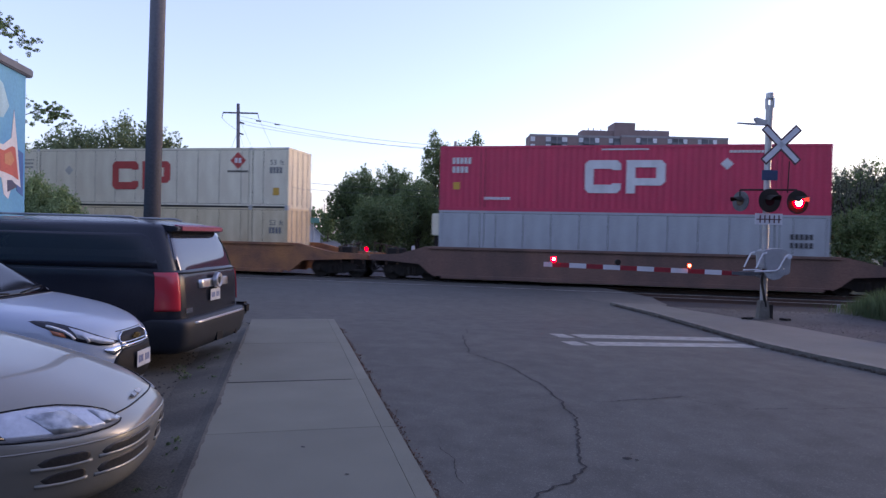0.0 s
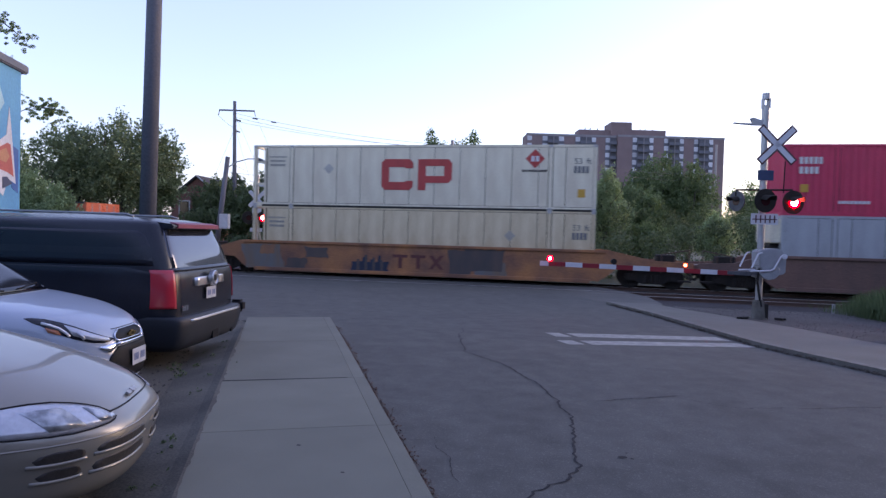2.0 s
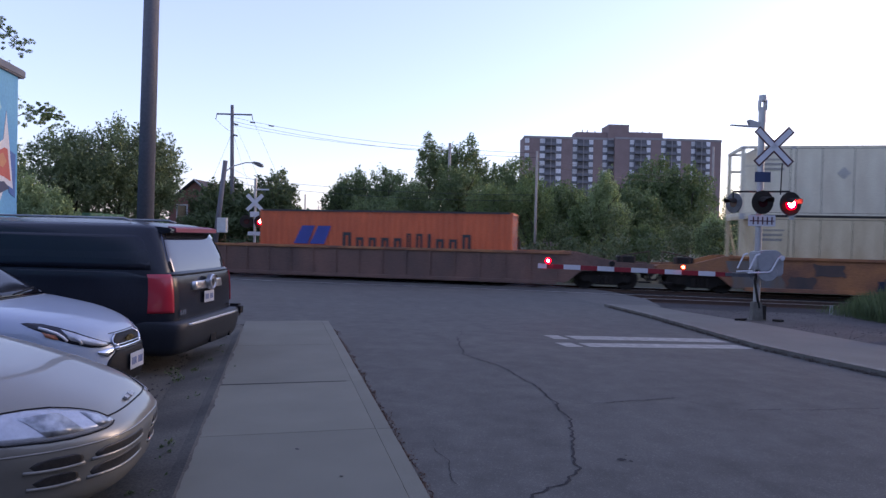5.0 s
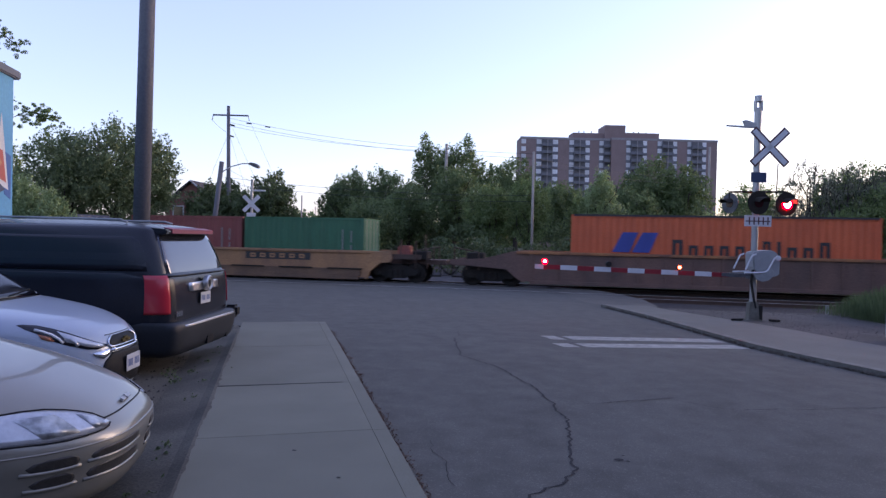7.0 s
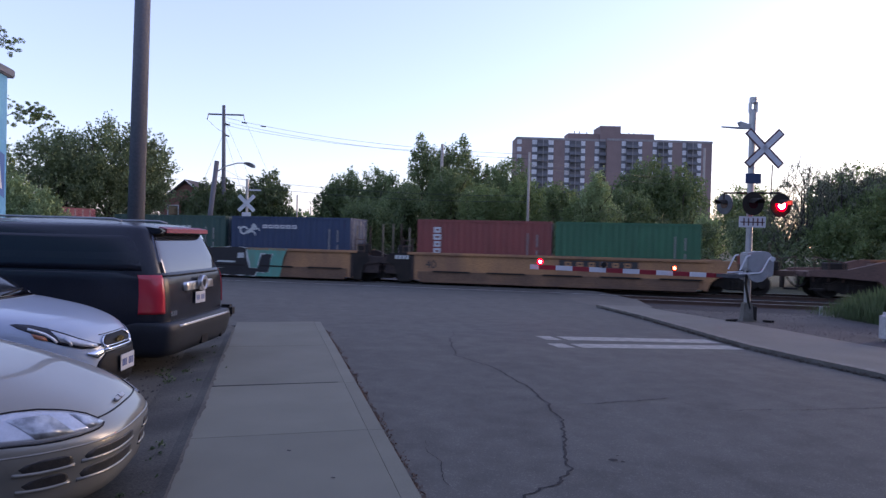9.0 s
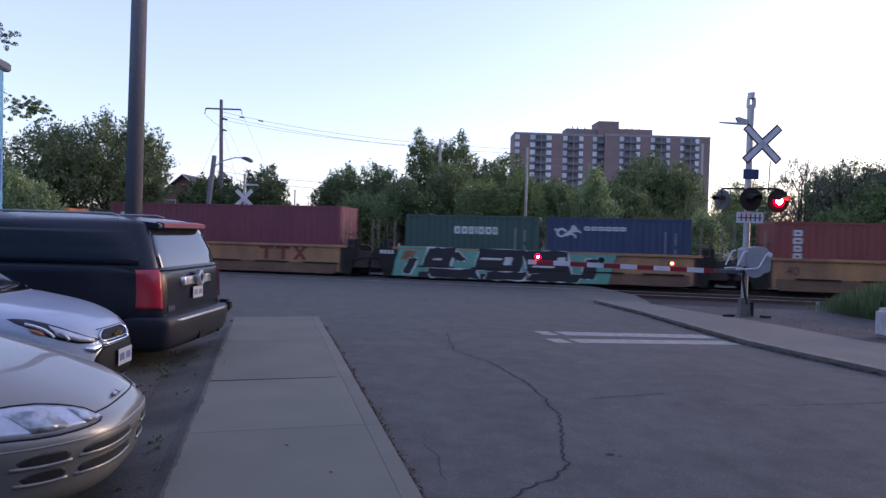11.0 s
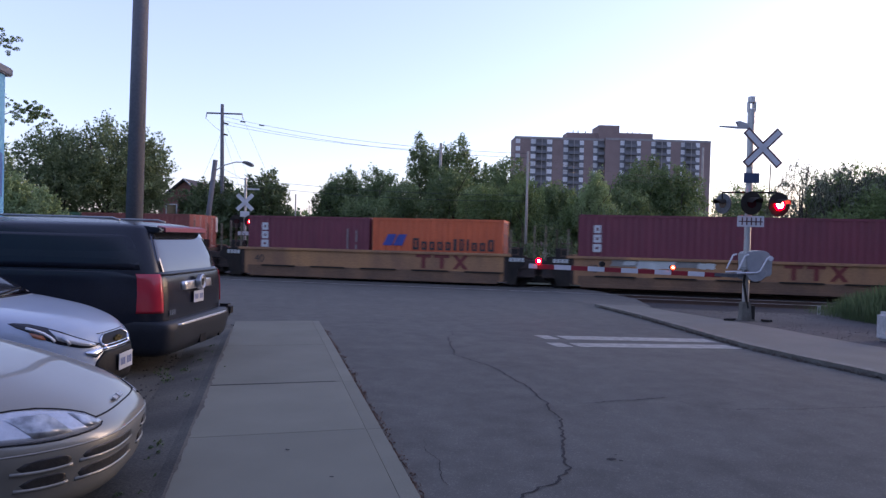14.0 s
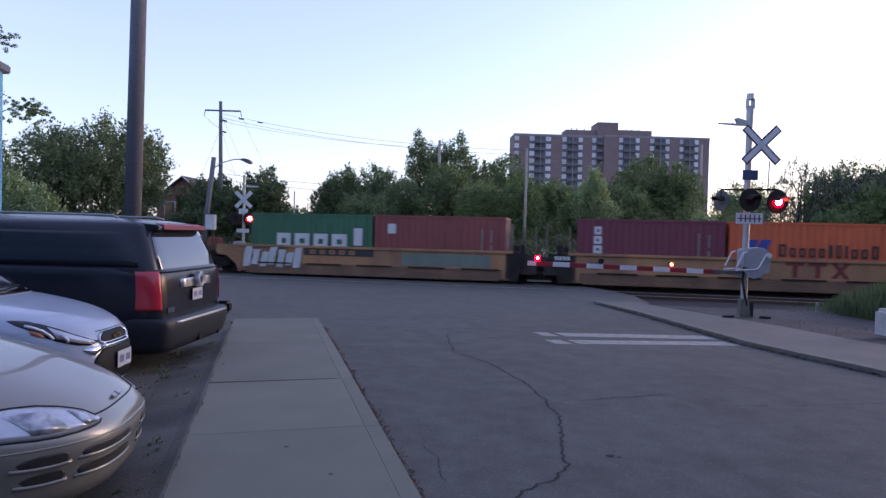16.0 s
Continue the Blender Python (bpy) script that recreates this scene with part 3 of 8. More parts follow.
def block_logo(size, slab_w=0.26):
    """Two heavy rounded block shapes side by side: an open ring and a ring on a leg."""
    bm = bmesh.new()
    s, t = size, size * slab_w
    k = t * 0.45
    # open ring
    o = [(1.06 * s, 0.3 * s), (1.06 * s, k), (1.06 * s - k, 0), (k, 0), (0, k), (0, s - k), (k, s), (1.06 * s - k, s), (1.06 * s, s - k), (1.06 * s, 0.7 * s),
         (0.8 * s, 0.7 * s), (0.8 * s, s - t), (t, s - t), (t, t), (0.8 * s, t), (0.8 * s, 0.3 * s)]
    prism(bm, o, -0.006, 0)
    # ring on a leg, in four slabs
    x = 1.22 * s
    for q in ([(x, 0), (x + t, 0), (x + t, s), (x, s)], [(x + t, s - 0.22 * s), (x + 1.12 * s - k, s - 0.22 * s), (x + 1.12 * s - k, s), (x + t, s)],
              [(x + t, 0.24 * s), (x + 1.12 * s - k, 0.24 * s), (x + 1.12 * s - k, 0.46 * s), (x + t, 0.46 * s)],
              [(x + 1.12 * s - t, 0.46 * s), (x + 1.12 * s - k, 0.24 * s), (x + 1.12 * s, 0.24 * s + k), (x + 1.12 * s, s - k), (x + 1.12 * s - k, s), (x + 1.12 * s - t, 0.78 * s)]):
        prism(bm, q, -0.006, 0)
    return bm


def truck(parent, x, heavy=True):
    """A two-axle bogie: two cast side frames, bolster, springs and wheelsets that roll."""
    b = new("truck")
    b.parent, b.matrix_basis = parent, pose(x, 0, 0)
    half = 0.89
    for side in (-1, 1):
        bm = bmesh.new()
        o = [(-half - 0.22, 0.36), (-half - 0.22, 0.6), (-half + 0.16, 0.66), (-0.5, 0.8), (0.5, 0.8), (half - 0.16, 0.66), (half + 0.22, 0.6), (half + 0.22, 0.36), (half - 0.1, 0.38),
             (0.42, 0.2), (-0.42, 0.2), (-half + 0.1, 0.38)]
        prism(bm, o, side * 1.0 - 0.06, side * 1.0 + 0.06)
        for dx in (-0.24, 0, 0.24):
            rod(bm, (dx, side * 1.07, 0.27), (dx, side * 1.07, 0.6), 0.085, seg=8)
        for dx in (-half, half):
            rod(bm, (dx, side * 1.02, 0.46), (dx, side * 1.14, 0.46), 0.14, seg=10)
        part("side_frame", bm, BLACKISH, b)
    bm = bmesh.new()
    box(bm, -0.22, 0.22, -1.05, 1.05, 0.45, 0.86)
    part("bolster", bm, BLACKISH, b)
    if "ws" not in _shared:
        bm = bmesh.new()
        rod(bm, (0, -1.0, 0), (0, 1.0, 0), 0.085, seg=10)
        for side in (-1, 1):
            rod(bm, (0, side * 0.69, 0), (0, side * 0.82, 0), 0.46, seg=28)
            rod(bm, (0, side * 0.67, 0), (0, side * 0.7, 0), 0.49, seg=28)
            rod(bm, (0, side * 0.82, 0), (0, side * 0.835, 0), 0.36, 0.3, seg=20)
            rod(bm, (0, side * 0.82, 0), (0, side * 0.88, 0), 0.17, seg=12)
            for a in range(0, 360, 60):
                rod(bm, (0.27 * math.cos(radians(a)), side * 0.83, 0.27 * math.sin(radians(a))), (0.27 * math.cos(radians(a)), side * 0.845, 0.27 * math.sin(radians(a))), 0.035, seg=6)
        _shared["ws"] = finish(bm, "wheelset")
        _shared["ws"].materials.append(BLACKISH)
    for dx in (-half, half):
        AXLES.append((part("wheelset", _shared["ws"], BLACKISH, b, at=pose(dx, 0, 0.46)), dx))
    return b


_shared = {}


def well_car(name, label, s0, s1, well, colour, trucks, ends, top=1.6, ribs=False, low=0.17, yellow=False, open_ends=()):
    """A well car: two deep side sills round the well, end bulkheads, platforms over the trucks. s0..s1: the well's inside, along x;
    ends: the car's two ends; trucks: the bogies' middles that belong to it."""
    mid = (s0 + s1) / 2
    root = thing(name, label, "railway car", "well cars of the train", at=pose(mid, TRACK_Y, RAIL_Z))
    h = (s1 - s0) / 2
    yo, yi = 1.5, 1.36
    for side in (-1, 1):
        bm = bmesh.new()
        box(bm, -h - 0.1, h + 0.1, side * yi, side * (yo - 0.06), low + 0.1, top - 0.06)          # web
        ch = bmesh.new()
        box(ch, -h - 0.3, h + 0.3, side * (yi - 0.01), side * (yo + 0.015), top - 0.12, top)
        soften(ch, 0.012, 1)
        part("top_chord", ch, ORANGE_RUST if ribs else colour, root)
        ch = bmesh.new()
        box(ch, -h + 0.3, h - 0.3, side * (yi - 0.02), side * (yo + 0.01), low, low + 0.16)
        soften(ch, 0.012, 1)
        part("bottom_chord", ch, TAN_LOW if yellow else colour, root)
        if yellow:
            # stepped lower ledge
            lb = bmesh.new()
            box(lb, -h + 0.2, h - 0.2, side * yi, side * (yo - 0.01), low + 0.16, low + 0.5)
            soften(lb, 0.01, 1)
            part("lower_ledge", lb, TAN_LOW, root)
            for x in np.arange(-h + 0.9, h - 1.0, 2.45):
                lb = bmesh.new()
                box(lb, float(x), float(x) + 1.7, side * (yo - 0.012), side * (yo + 0.04), low + 0.47, low + 0.53)
                part("step", lb, BLACKISH, root)
        if ribs:
            for x in np.arange(-h + 0.35, h, 1.13):
                box(bm, float(x) - 0.05, float(x) + 0.05, side * (yo - 0.07), side * (yo + 0.0), low + 0.15, top - 0.1)
        part("side_sill", bm, colour, root)
        # sloped gussets to the end platforms
        for e, xe in ((-1, ends[0] - mid), (1, ends[1] - mid)):
            bm = bmesh.new()
            x0 = e * h
            run_out = abs(xe) - h
            o = [(x0 - e * 0.02, low + 0.05), (x0 - e * 0.02, top - 0.02), (x0 + e * min(0.5, run_out * 0.3), top - 0.02), (x0 + e * run_out * 0.55, 1.22), (xe, 1.16), (xe, 0.92),
                 (x0 + e * run_out * 0.75, 0.9), (x0 + e * min(0.75, run_out * 0.4), 0.78), (x0 + e * 0.3, 0.4)]
            prism(bm, o, side * 1.22, side * (yo - 0.05))
            if e in open_ends:
                bm.clear()
                prism(bm, [(x0 - e * 0.02, low + 0.05), (x0 - e * 0.02, top - 0.01), (x0 + e * 1.25, top - 0.03), (x0 + e * 1.3, 1.12), (x0 + e * 1.2, 0.95), (x0 + e * 0.75, 0.9), (x0 + e * 0.25, 0.5), (x0 + e * 0.12, low + 0.05)], side * 1.24, side * (yo - 0.03))
            part("end_gusset", bm, colour if not yellow or e in open_ends else GEAR, root)
    bm = bmesh.new()
    for k in range(7):
        x = -h + (k + 0.5) * 2 * h / 7
        box(bm, x - 0.15, x + 0.15, -yi, yi, low, 0.3)
    part("well_floor", bm, colour, root)
    for e, xe in ((-1, ends[0] - mid), (1, ends[1] - mid)):
        bm = bmesh.new()
        a, b = sorted((e * (h + 0.05), xe))
        box(bm, a, b, -0.75, 0.75, 0.86, 1.08)
        box(bm, min(e * (h + 0.02), e * (h + 0.14)), max(e * (h + 0.02), e * (h + 0.14)), -yi, yi, 0.3, top - 0.15)
        part("end_platform", bm, RUST if e in open_ends else colour if not yellow else GEAR, root)
        if (not yellow or e in open_ends) and abs(xe) - h > 2:
            # brake gear, steps and rails on the open end
            bm = bmesh.new(); box(bm, *sorted((xe - e * 1.5, xe - e * 0.75)), -1.25, -0.5, 1.1, 1.48); soften(bm, 0.04, 1)
            part("brake_box", bm, BLACKISH, root)
            for k in range(3):
                bm = bmesh.new()
                x0 = xe - e * (0.2 + 0.55 * k)
                rod(bm, (x0, -1.36, 0.7), (x0, -1.36, 1.75 - 0.12 * k), 0.024, seg=6)
                part("post", bm, RUST, root)
            bm = bmesh.new(); rod(bm, (xe - e * 0.2, -1.36, 1.7), (xe - e * 1.3, -1.36, 1.5), 0.022, seg=6)
            part("handrail", bm, RUST, root)
            bm = bmesh.new(); box(bm, *sorted((xe - e * 0.1, xe - e * 0.6)), -1.45, -1.2, 0.35, 0.42); box(bm, *sorted((xe - e * 0.1, xe - e * 0.14)), -1.42, -1.36, 0.35, 1.0)
            part("step", bm, BLACKISH, root)
            bm = bmesh.new()
            pts = [(xe - e * 0.3, -0.6, 0.85), (xe - e * 0.05, -0.65, 0.5), (xe + e * 0.2, -0.6, 0.42), (xe + e * 0.4, -0.5, 0.6)]
            for p, r in zip(pts, pts[1:]):
                rod(bm, p, r, 0.03, seg=6)
            part("air_hose", bm, BLACKISH, root)
    for t in trucks:
        truck(root, t - mid)
    MOVERS.append(root)
    return root


def grab_rail(root, x, y, z0, z1, material, dx=0.45):
    bm = bmesh.new()
    rod(bm, (x, y, z0), (x, y, z1), 0.022, seg=6)
    rod(bm, (x + dx, y, z0), (x + dx, y, z1), 0.022, seg=6)
    for k in range(3):
        z = z0 + (z1 - z0) * (0.25 + 0.3 * k)
        rod(bm, (x, y, z), (x + dx, y, z), 0.018, seg=6)
    part("ladder", bm, material, root)


def coupler(root, x0, x1):
    bm = bmesh.new()
    a, b = sorted((x0, x1))
    box(bm, a, b, -0.13, 0.13, 0.68, 0.92)
    box(bm, (a + b) / 2 - 0.2, (a + b) / 2 + 0.2, -0.2, 0.2, 0.6, 0.98)
    rod(bm, (a, 0.35, 0.75), ((a + b) / 2, 0.35, 0.35), 0.03, seg=6)
    rod(bm, ((a + b) / 2, 0.35, 0.35), (b, 0.35, 0.75), 0.03, seg=6)
    part("coupler", bm, BLACKISH, root)


GEAR = mat("grimy_brown_gear", (0.06, 0.037, 0.03), 0.85, second=(0.025, 0.019, 0.018), scale=3, fine=20, grain=0.35)
BROWN = mat("brown_car_paint", (0.19, 0.098, 0.073), 0.78, second=(0.112, 0.068, 0.056), scale=0.9, fine=16, grain=0.28, bump=0.1, spread=0.36, streak=0.5)
TAN = mat("faded_yellow_car_paint", (0.455, 0.222, 0.095), 0.78, second=(0.25, 0.13, 0.075), scale=0.9, fine=16, grain=0.25, bump=0.1, spread=0.34, streak=0.5)
TAN_LOW = mat("grimy_brown_sill_paint", (0.238, 0.126, 0.07), 0.85, second=(0.112, 0.07, 0.0504), scale=1.2, fine=16, grain=0.25, bump=0.1)
ORANGE_RUST = mat("rust_orange_car_paint", (0.39, 0.156, 0.0585), 0.78, second=(0.169, 0.078, 0.052), scale=0.7, fine=18, grain=0.3, bump=0.1, spread=0.28)
C_RED = paint("crimson_container_paint", (0.552, 0.0336, 0.084), (0.456, 0.0312, 0.0744))
C_WHITE = paint("off_white_container_paint", (0.67, 0.615, 0.47), (0.57, 0.5, 0.375))
C_CREAM = paint("cream_container_paint", (0.63, 0.52, 0.345), (0.49, 0.38, 0.235))
C_GREY = paint("blue_grey_container_paint", (0.345, 0.368, 0.385), (0.287, 0.305, 0.316))
C_ORANGE = paint("orange_container_paint", (0.66, 0.122, 0.041), (0.54, 0.1, 0.036))
C_GREEN = paint("green_container_paint", (0.026, 0.135, 0.066), (0.0234, 0.11, 0.055))
C_DKGREEN = paint("dark_green_container_paint", (0.0286, 0.0806, 0.065), (0.026, 0.0676, 0.0546))
C_BROWNRED = paint("oxide_red_container_paint", (0.26, 0.06, 0.05), (0.205, 0.05, 0.043))
C_MAROON = paint("maroon_container_paint", (0.189, 0.0365, 0.054), (0.155, 0.0324, 0.0486))
C_BLUE = paint("navy_container_paint", (0.027, 0.05, 0.105), (0.022, 0.042, 0.088))
OXIDE_BOX = paint("faded_oxide_red", (0.3, 0.07, 0.05), (0.2, 0.06, 0.045))
POST_TAN = paint("dusty_tan_post", (0.24, 0.19, 0.14))
M_WHITE = paint("white_mark_paint", (0.6, 0.6, 0.6))
M_RED = paint("red_mark_paint", (0.462, 0.0495, 0.044))
M_BLUE = paint("blue_mark_paint", (0.04, 0.07, 0.3))
M_NAVY = paint("navy_mark_paint", (0.018, 0.024, 0.05))
M_DARK = paint("dark_mark_paint", (0.04, 0.035, 0.035))
M_BLACK = paint("sprayed_black_paint", (0.02, 0.018, 0.022))
# near-black that stands for shade in the containers' gaps and joints
GAP = plain("joint_shadow_colour", (0.03, 0.027, 0.024), 0.9)
M_FAINT = paint("faint_mark_paint", (0.27, 0.26, 0.24))
M_GREYED = paint("greyed_mark_paint", (0.16, 0.16, 0.16))
M_OXIDE = paint("oxide_mark_paint", (0.2, 0.035, 0.03))
M_SMOKE = paint("smoky_spray_paint", (0.055, 0.045, 0.045), (0.09, 0.06, 0.05))
M_HAZE = paint("grey_blue_spray_paint", (0.12, 0.127, 0.132), (0.17, 0.11, 0.07))
M_RUSTY = paint("rust_spray_paint", (0.3, 0.13, 0.055), (0.17, 0.09, 0.06))
M_BROWN = paint("brown_mark_paint", (0.12, 0.03, 0.025))
M_AMBER = paint("amber_mark_paint", (0.55, 0.3, 0.04))
M_TEAL = paint("teal_mark_paint", (0.0715, 0.338, 0.26), (0.117, 0.26, 0.195))
M_PALE = paint("pale_mark_paint", (0.575, 0.598, 0.575))


def train():
    H53, L53, W53 = 2.896, 16.154, 2.591
    sy = W53 / 2 + 0.002
    # first car: crimson over blue-grey
    car = well_car("well_car", "rust-brown railway well car with ribbed sides", -6.6, 9.75, 0, BROWN, (-7.9, 11.2), (-9.7, 13.4), ribs=False)
    coupler(car, -9.9 - 1.575, -9.2 - 1.575)
    grey = container(9.66, L53, H53, C_GREY, "blue-grey long container with flat sides, in a well", wide=W53, posts=(-6.1, 6.1), flat=True)
    red = container(9.66, L53, H53, C_RED, "crimson long container with folded sides, stacked on top", wide=W53, bottom=0.36 + H53, posts=(-6.1, 6.1))
    mark(red, "logo", block_logo(1.42), M_WHITE, -1.64, 0.83, sy, "two white block shapes")
    bm = bmesh.new(); prism(bm, [(0, -0.25), (0.25, 0), (0, 0.25), (-0.25, 0)], -0.006, 0)
    mark(red, "placard", bm, M_WHITE, 4.11, 2.09, sy, "white diamond placard")
    mark(red, "stencil", bars([0.12] * 8, 0.12, 0.03), M_WHITE, -6.05, 0.5, sy)
    mark(red, "stencil", bars([0.11] * 14, 0.07, 0.03), M_WHITE, -0.95, 2.68, sy)
    mark(red, "stencil", bars([0.12] * 5, 0.28, 0.06), M_PALE, -7.5, 2.1, sy)
    mark(red, "stencil", bars([0.13] * 4, 0.28, 0.06), M_PALE, -7.5, 1.7, sy)
    mark(red, "stencil", bars([0.12] * 9, 0.1, 0.03), M_PALE, 4.2, 2.55, sy)
    bm = bmesh.new(); panel(bm, 0, 0.3, 0, 0.32)
    mark(red, "sticker", bm, M_AMBER, -7.45, 0.95, sy, "amber sticker")
    mark(grey, "stencil", bars([0.12] * 5, 0.22, 0.06), M_DARK, 6.6, 1.9, sy)
    mark(grey, "stencil", bars([0.12] * 5, 0.22, 0.06), M_DARK, 6.6, 1.55, sy)
    # a cooling unit and its tank stand out of the lower container's end
    bm = bmesh.new(); box(bm, -8.45, -8.0, -1.15, 1.15, 1.75, 2.75); soften(bm, 0.04)
    part("cooling_unit", bm, C_WHITE, grey, "white refrigeration unit")
    bm = bmesh.new(); box(bm, -8.4, -8.02, -0.9, 0.9, 1.25, 1.72); soften(bm, 0.04)
    part("tank", bm, BLACKISH, grey)
    # second car: two off-white containers
    car = well_car("well_car", "weathered orange well car with dark graffiti", -30.15, -13.8, 0, ORANGE_RUST, (-11.5, -31.5), (-33.3, -9.85))
    coupler(car, -21.975 * 0 - 11.9, -11.2)
    mid = -21.975
    low_w = container(-13.92, L53, H53, C_CREAM, "cream long container with dirty flat sides, in a well", wide=W53, posts=(-6.1, 6.1), flat=True, open_end=0.56)
    up_w = container(-13.92, L53, H53, C_WHITE, "off-white long container with flat panelled sides, stacked", wide=W53, bottom=0.36 + H53, posts=(-6.1, 6.1), flat=True, open_end=0.56)
    # dark strip added as the shadow line where the containers stack
    for a, b in ((-7.6, -6.22), (-5.98, 5.98), (6.22, 7.9)):
        bm = bmesh.new(); box(bm, a, b, -sy - 0.012, -sy + 0.03, -0.02, 0.075)
        part("bottom_rail", bm, GAP, up_w, "dark strip for the shadow between stacked containers")
    mark(up_w, "logo", block_logo(1.42), M_RED, -1.63, 0.83, sy, "two red block shapes")
    bm = bmesh.new(); prism(bm, [(0, -0.42), (0.42, 0), (0, 0.42), (-0.42, 0)], -0.006, 0)
    sign = mark(up_w, "placard", bm, M_RED, 5.41, 2.28, sy, "dark red diamond placard")
    for bm, (dx, dy, dz) in bars([0.14, 0.14], 0.24, 0.06):
        part("bar", bm, M_WHITE, sign, at=pose(-0.17 + dx, -0.008, -0.12))
    mark(up_w, "stencil", bars([0.1] * 8, 0.1, 0.04), M_DARK, 4.85, 1.7, sy)
    bm = bmesh.new(); panel(bm, 0, 0.32, 0, 0.36)
    mark(up_w, "sticker", bm, M_AMBER, 7.28, 0.6, sy, "amber sticker")
    for c in (up_w, low_w):
        for text, x in (("53", 7.1), ("ft", 7.62)):
            me = words(text, 0.36)
            me.materials.append(M_GREYED)
            mark(c, "writing", me, M_GREYED, x, 2.06, sy)
        mark(c, "stencil", bars([0.12] * 4, 0.3, 0.05), M_GREYED, 7.1, 1.66, sy)
        mark(c, "stencil", bars([0.08] * 7, 0.08, 0.05), M_FAINT, -7.25, 2.3, sy)
        mark(c, "stencil", bars([0.1] * 6, 0.1, 0.03), M_FAINT, -7.2, 2.1, sy)
        mark(c, "stencil", bars([0.1] * 6, 0.1, 0.03), M_FAINT, -7.2, 1.9, sy)
    for c, x, z in ((up_w, -4.22, 1.79), (low_w, 4.38, 1.76)):
        bm = bmesh.new(); prism(bm, [(0, -0.25), (0.25, 0), (0, 0.25), (-0.25, 0)], -0.006, 0)
        mark(c, "placard", bm, paint("worn_grey_paint", (0.44, 0.42, 0.37)) if c is up_w else paint("faint_grey_paint", (0.38, 0.35, 0.29)), x, z, sy, "faded diamond placard")
    blot(car, 1.7, 2.7, 0.3, 1.4, M_SMOKE, 11, -0.1, 1.45)
    blot(car, 2.3, 4.1, 0.5, 1.47, M_SMOKE, 12, 0.1, 1.452)
    blot(car, 2.9, 4.3, 0.25, 0.9, M_HAZE, 14, -0.1, 1.448)
    blot(car, -8.3, -6.3, 0.25, 1.4, M_HAZE, 13, -0.3, 1.456)
    blot(car, -6.3, -5.3, 0.2, 0.8, M_SMOKE, 31, 0.15, 1.45)
    blot(car, -5.2, -4.1, 0.85, 1.35, M_SMOKE, 32, -0.1, 1.45)
    blot(car, -7.6, -6.9, 0.95, 1.4, M_RUSTY, 33, 0.1, 1.459)
    blot(car, -3.0, -1.2, 0.2, 0.75, M_NAVY, 34, 0.05, 1.45)
    for k in range(7):
        blot(car, -2.7 + k * 0.19, -2.57 + k * 0.19, 0.3, 0.85 + 0.1 * (k % 3), M_NAVY if k % 2 else M_SMOKE, 20 + k, 0.1 * (k % 2), 1.456)
    mark(car, "lettering", tee_bars(0.62), M_BROWN, -0.97, 0.5, 1.445, "faded block marks")
    # third car: one orange container, alone in a long brown well
    car = well_car("well_car", "dark brown railway well car with ribbed sides", -53.7, -37.2, 0, BROWN, (-35.4, -55.2), (-57.0, -33.45), ribs=True)
    coupler(car, 12.4, 13.2)
    big = container(-39.47, 12.192, 2.896, C_ORANGE, "bright orange long container with folded sides", wide=2.438)
    sy2 = 1.221
    bm = bmesh.new(); box(bm, -6.0, 6.0, -1.232, -1.1, 2.83, 2.915)
    part("top_rail", bm, M_DARK, big, "dark grimy top rail")
    mark(big, "logo", slant_logo(0.86), M_BLUE, -4.35, 1.3, sy2, "slanted blue block emblem")
    mark(big, "lettering", bars([0.42, 0.36, 0.36, 0.36, 0.36, 0.2, 0.3, 0.14, 0.36, 0.36, 0.38], 0.8, 0.25, low=(1, 2, 3, 4, 8, 9)), M_DARK, -1.88, 1.08, sy2, "row of dark bars")
    # five-unit articulated car with short wells
    gaps = [(-61.0, -59.2), (-75.0, -75.0), (-90.7, -90.7), (-106.1, -106.1), (-121.6, -121.6), (-136.0, -137.6)]
    wells = [(-73.5, -61.0), (-89.3, -76.5), (-104.6, -92.1), (-120.05, -107.6), (-135.75, -123.05)]
    cars = []
    for i, (a, b) in enumerate(wells):
        front = -57.3 if i == 0 else gaps[i][0] + 0.1
        back = gaps[i + 1][0] - 0.1 if i < 4 else -139.6
        tr = ((-59.6,) if i == 0 else (gaps[i][0],)) + ((-137.6,) if i == 4 else ())
        c = well_car("well_car", "yellow-tan articulated railway well car, dusty", a, b, 0, TAN, tr, (back, front), top=1.45, low=0.1, yellow=True, open_ends=(1,) if i == 0 else (-1,) if i == 4 else ())
        cars.append((c, (a + b) / 2))
        y = -1.3
        for e in (-1, 1):
            if (i, e) in ((0, 1), (4, -1)):
                # outer end: an oxide-red valve box and rigging on the open platform
                x = e * ((b - a) / 2 + 1.75)
                bm = bmesh.new(); box(bm, x - 0.3, x + 0.3, -1.05, -0.45, 1.1, 1.72); soften(bm, 0.06, 2)
                part("valve_box", bm, OXIDE_BOX, c, "faded oxide-red valve box")
                for k, (dx, top_z) in enumerate(((-0.1, 2.0), (0.55, 1.95), (0.95, 2.25), (1.3, 1.75))):
                    bm = bmesh.new(); rod(bm, (x + e * dx, -1.2 + 0.25 * k, 1.0), (x + e * dx, -1.2 + 0.25 * k, top_z), 0.03, seg=6)
                    part("post", bm, RUST, c)
                bm = bmesh.new(); box(bm, x - 0.5, x + 0.9, -1.3, -1.24, 1.1, 1.32)
                part("step_rail", bm, RUST, c)
                continue
            x = e * ((b - a) / 2 + 0.35) - 0.2
            grab_rail(c, x, y, 1.2, 2.1, RUST)
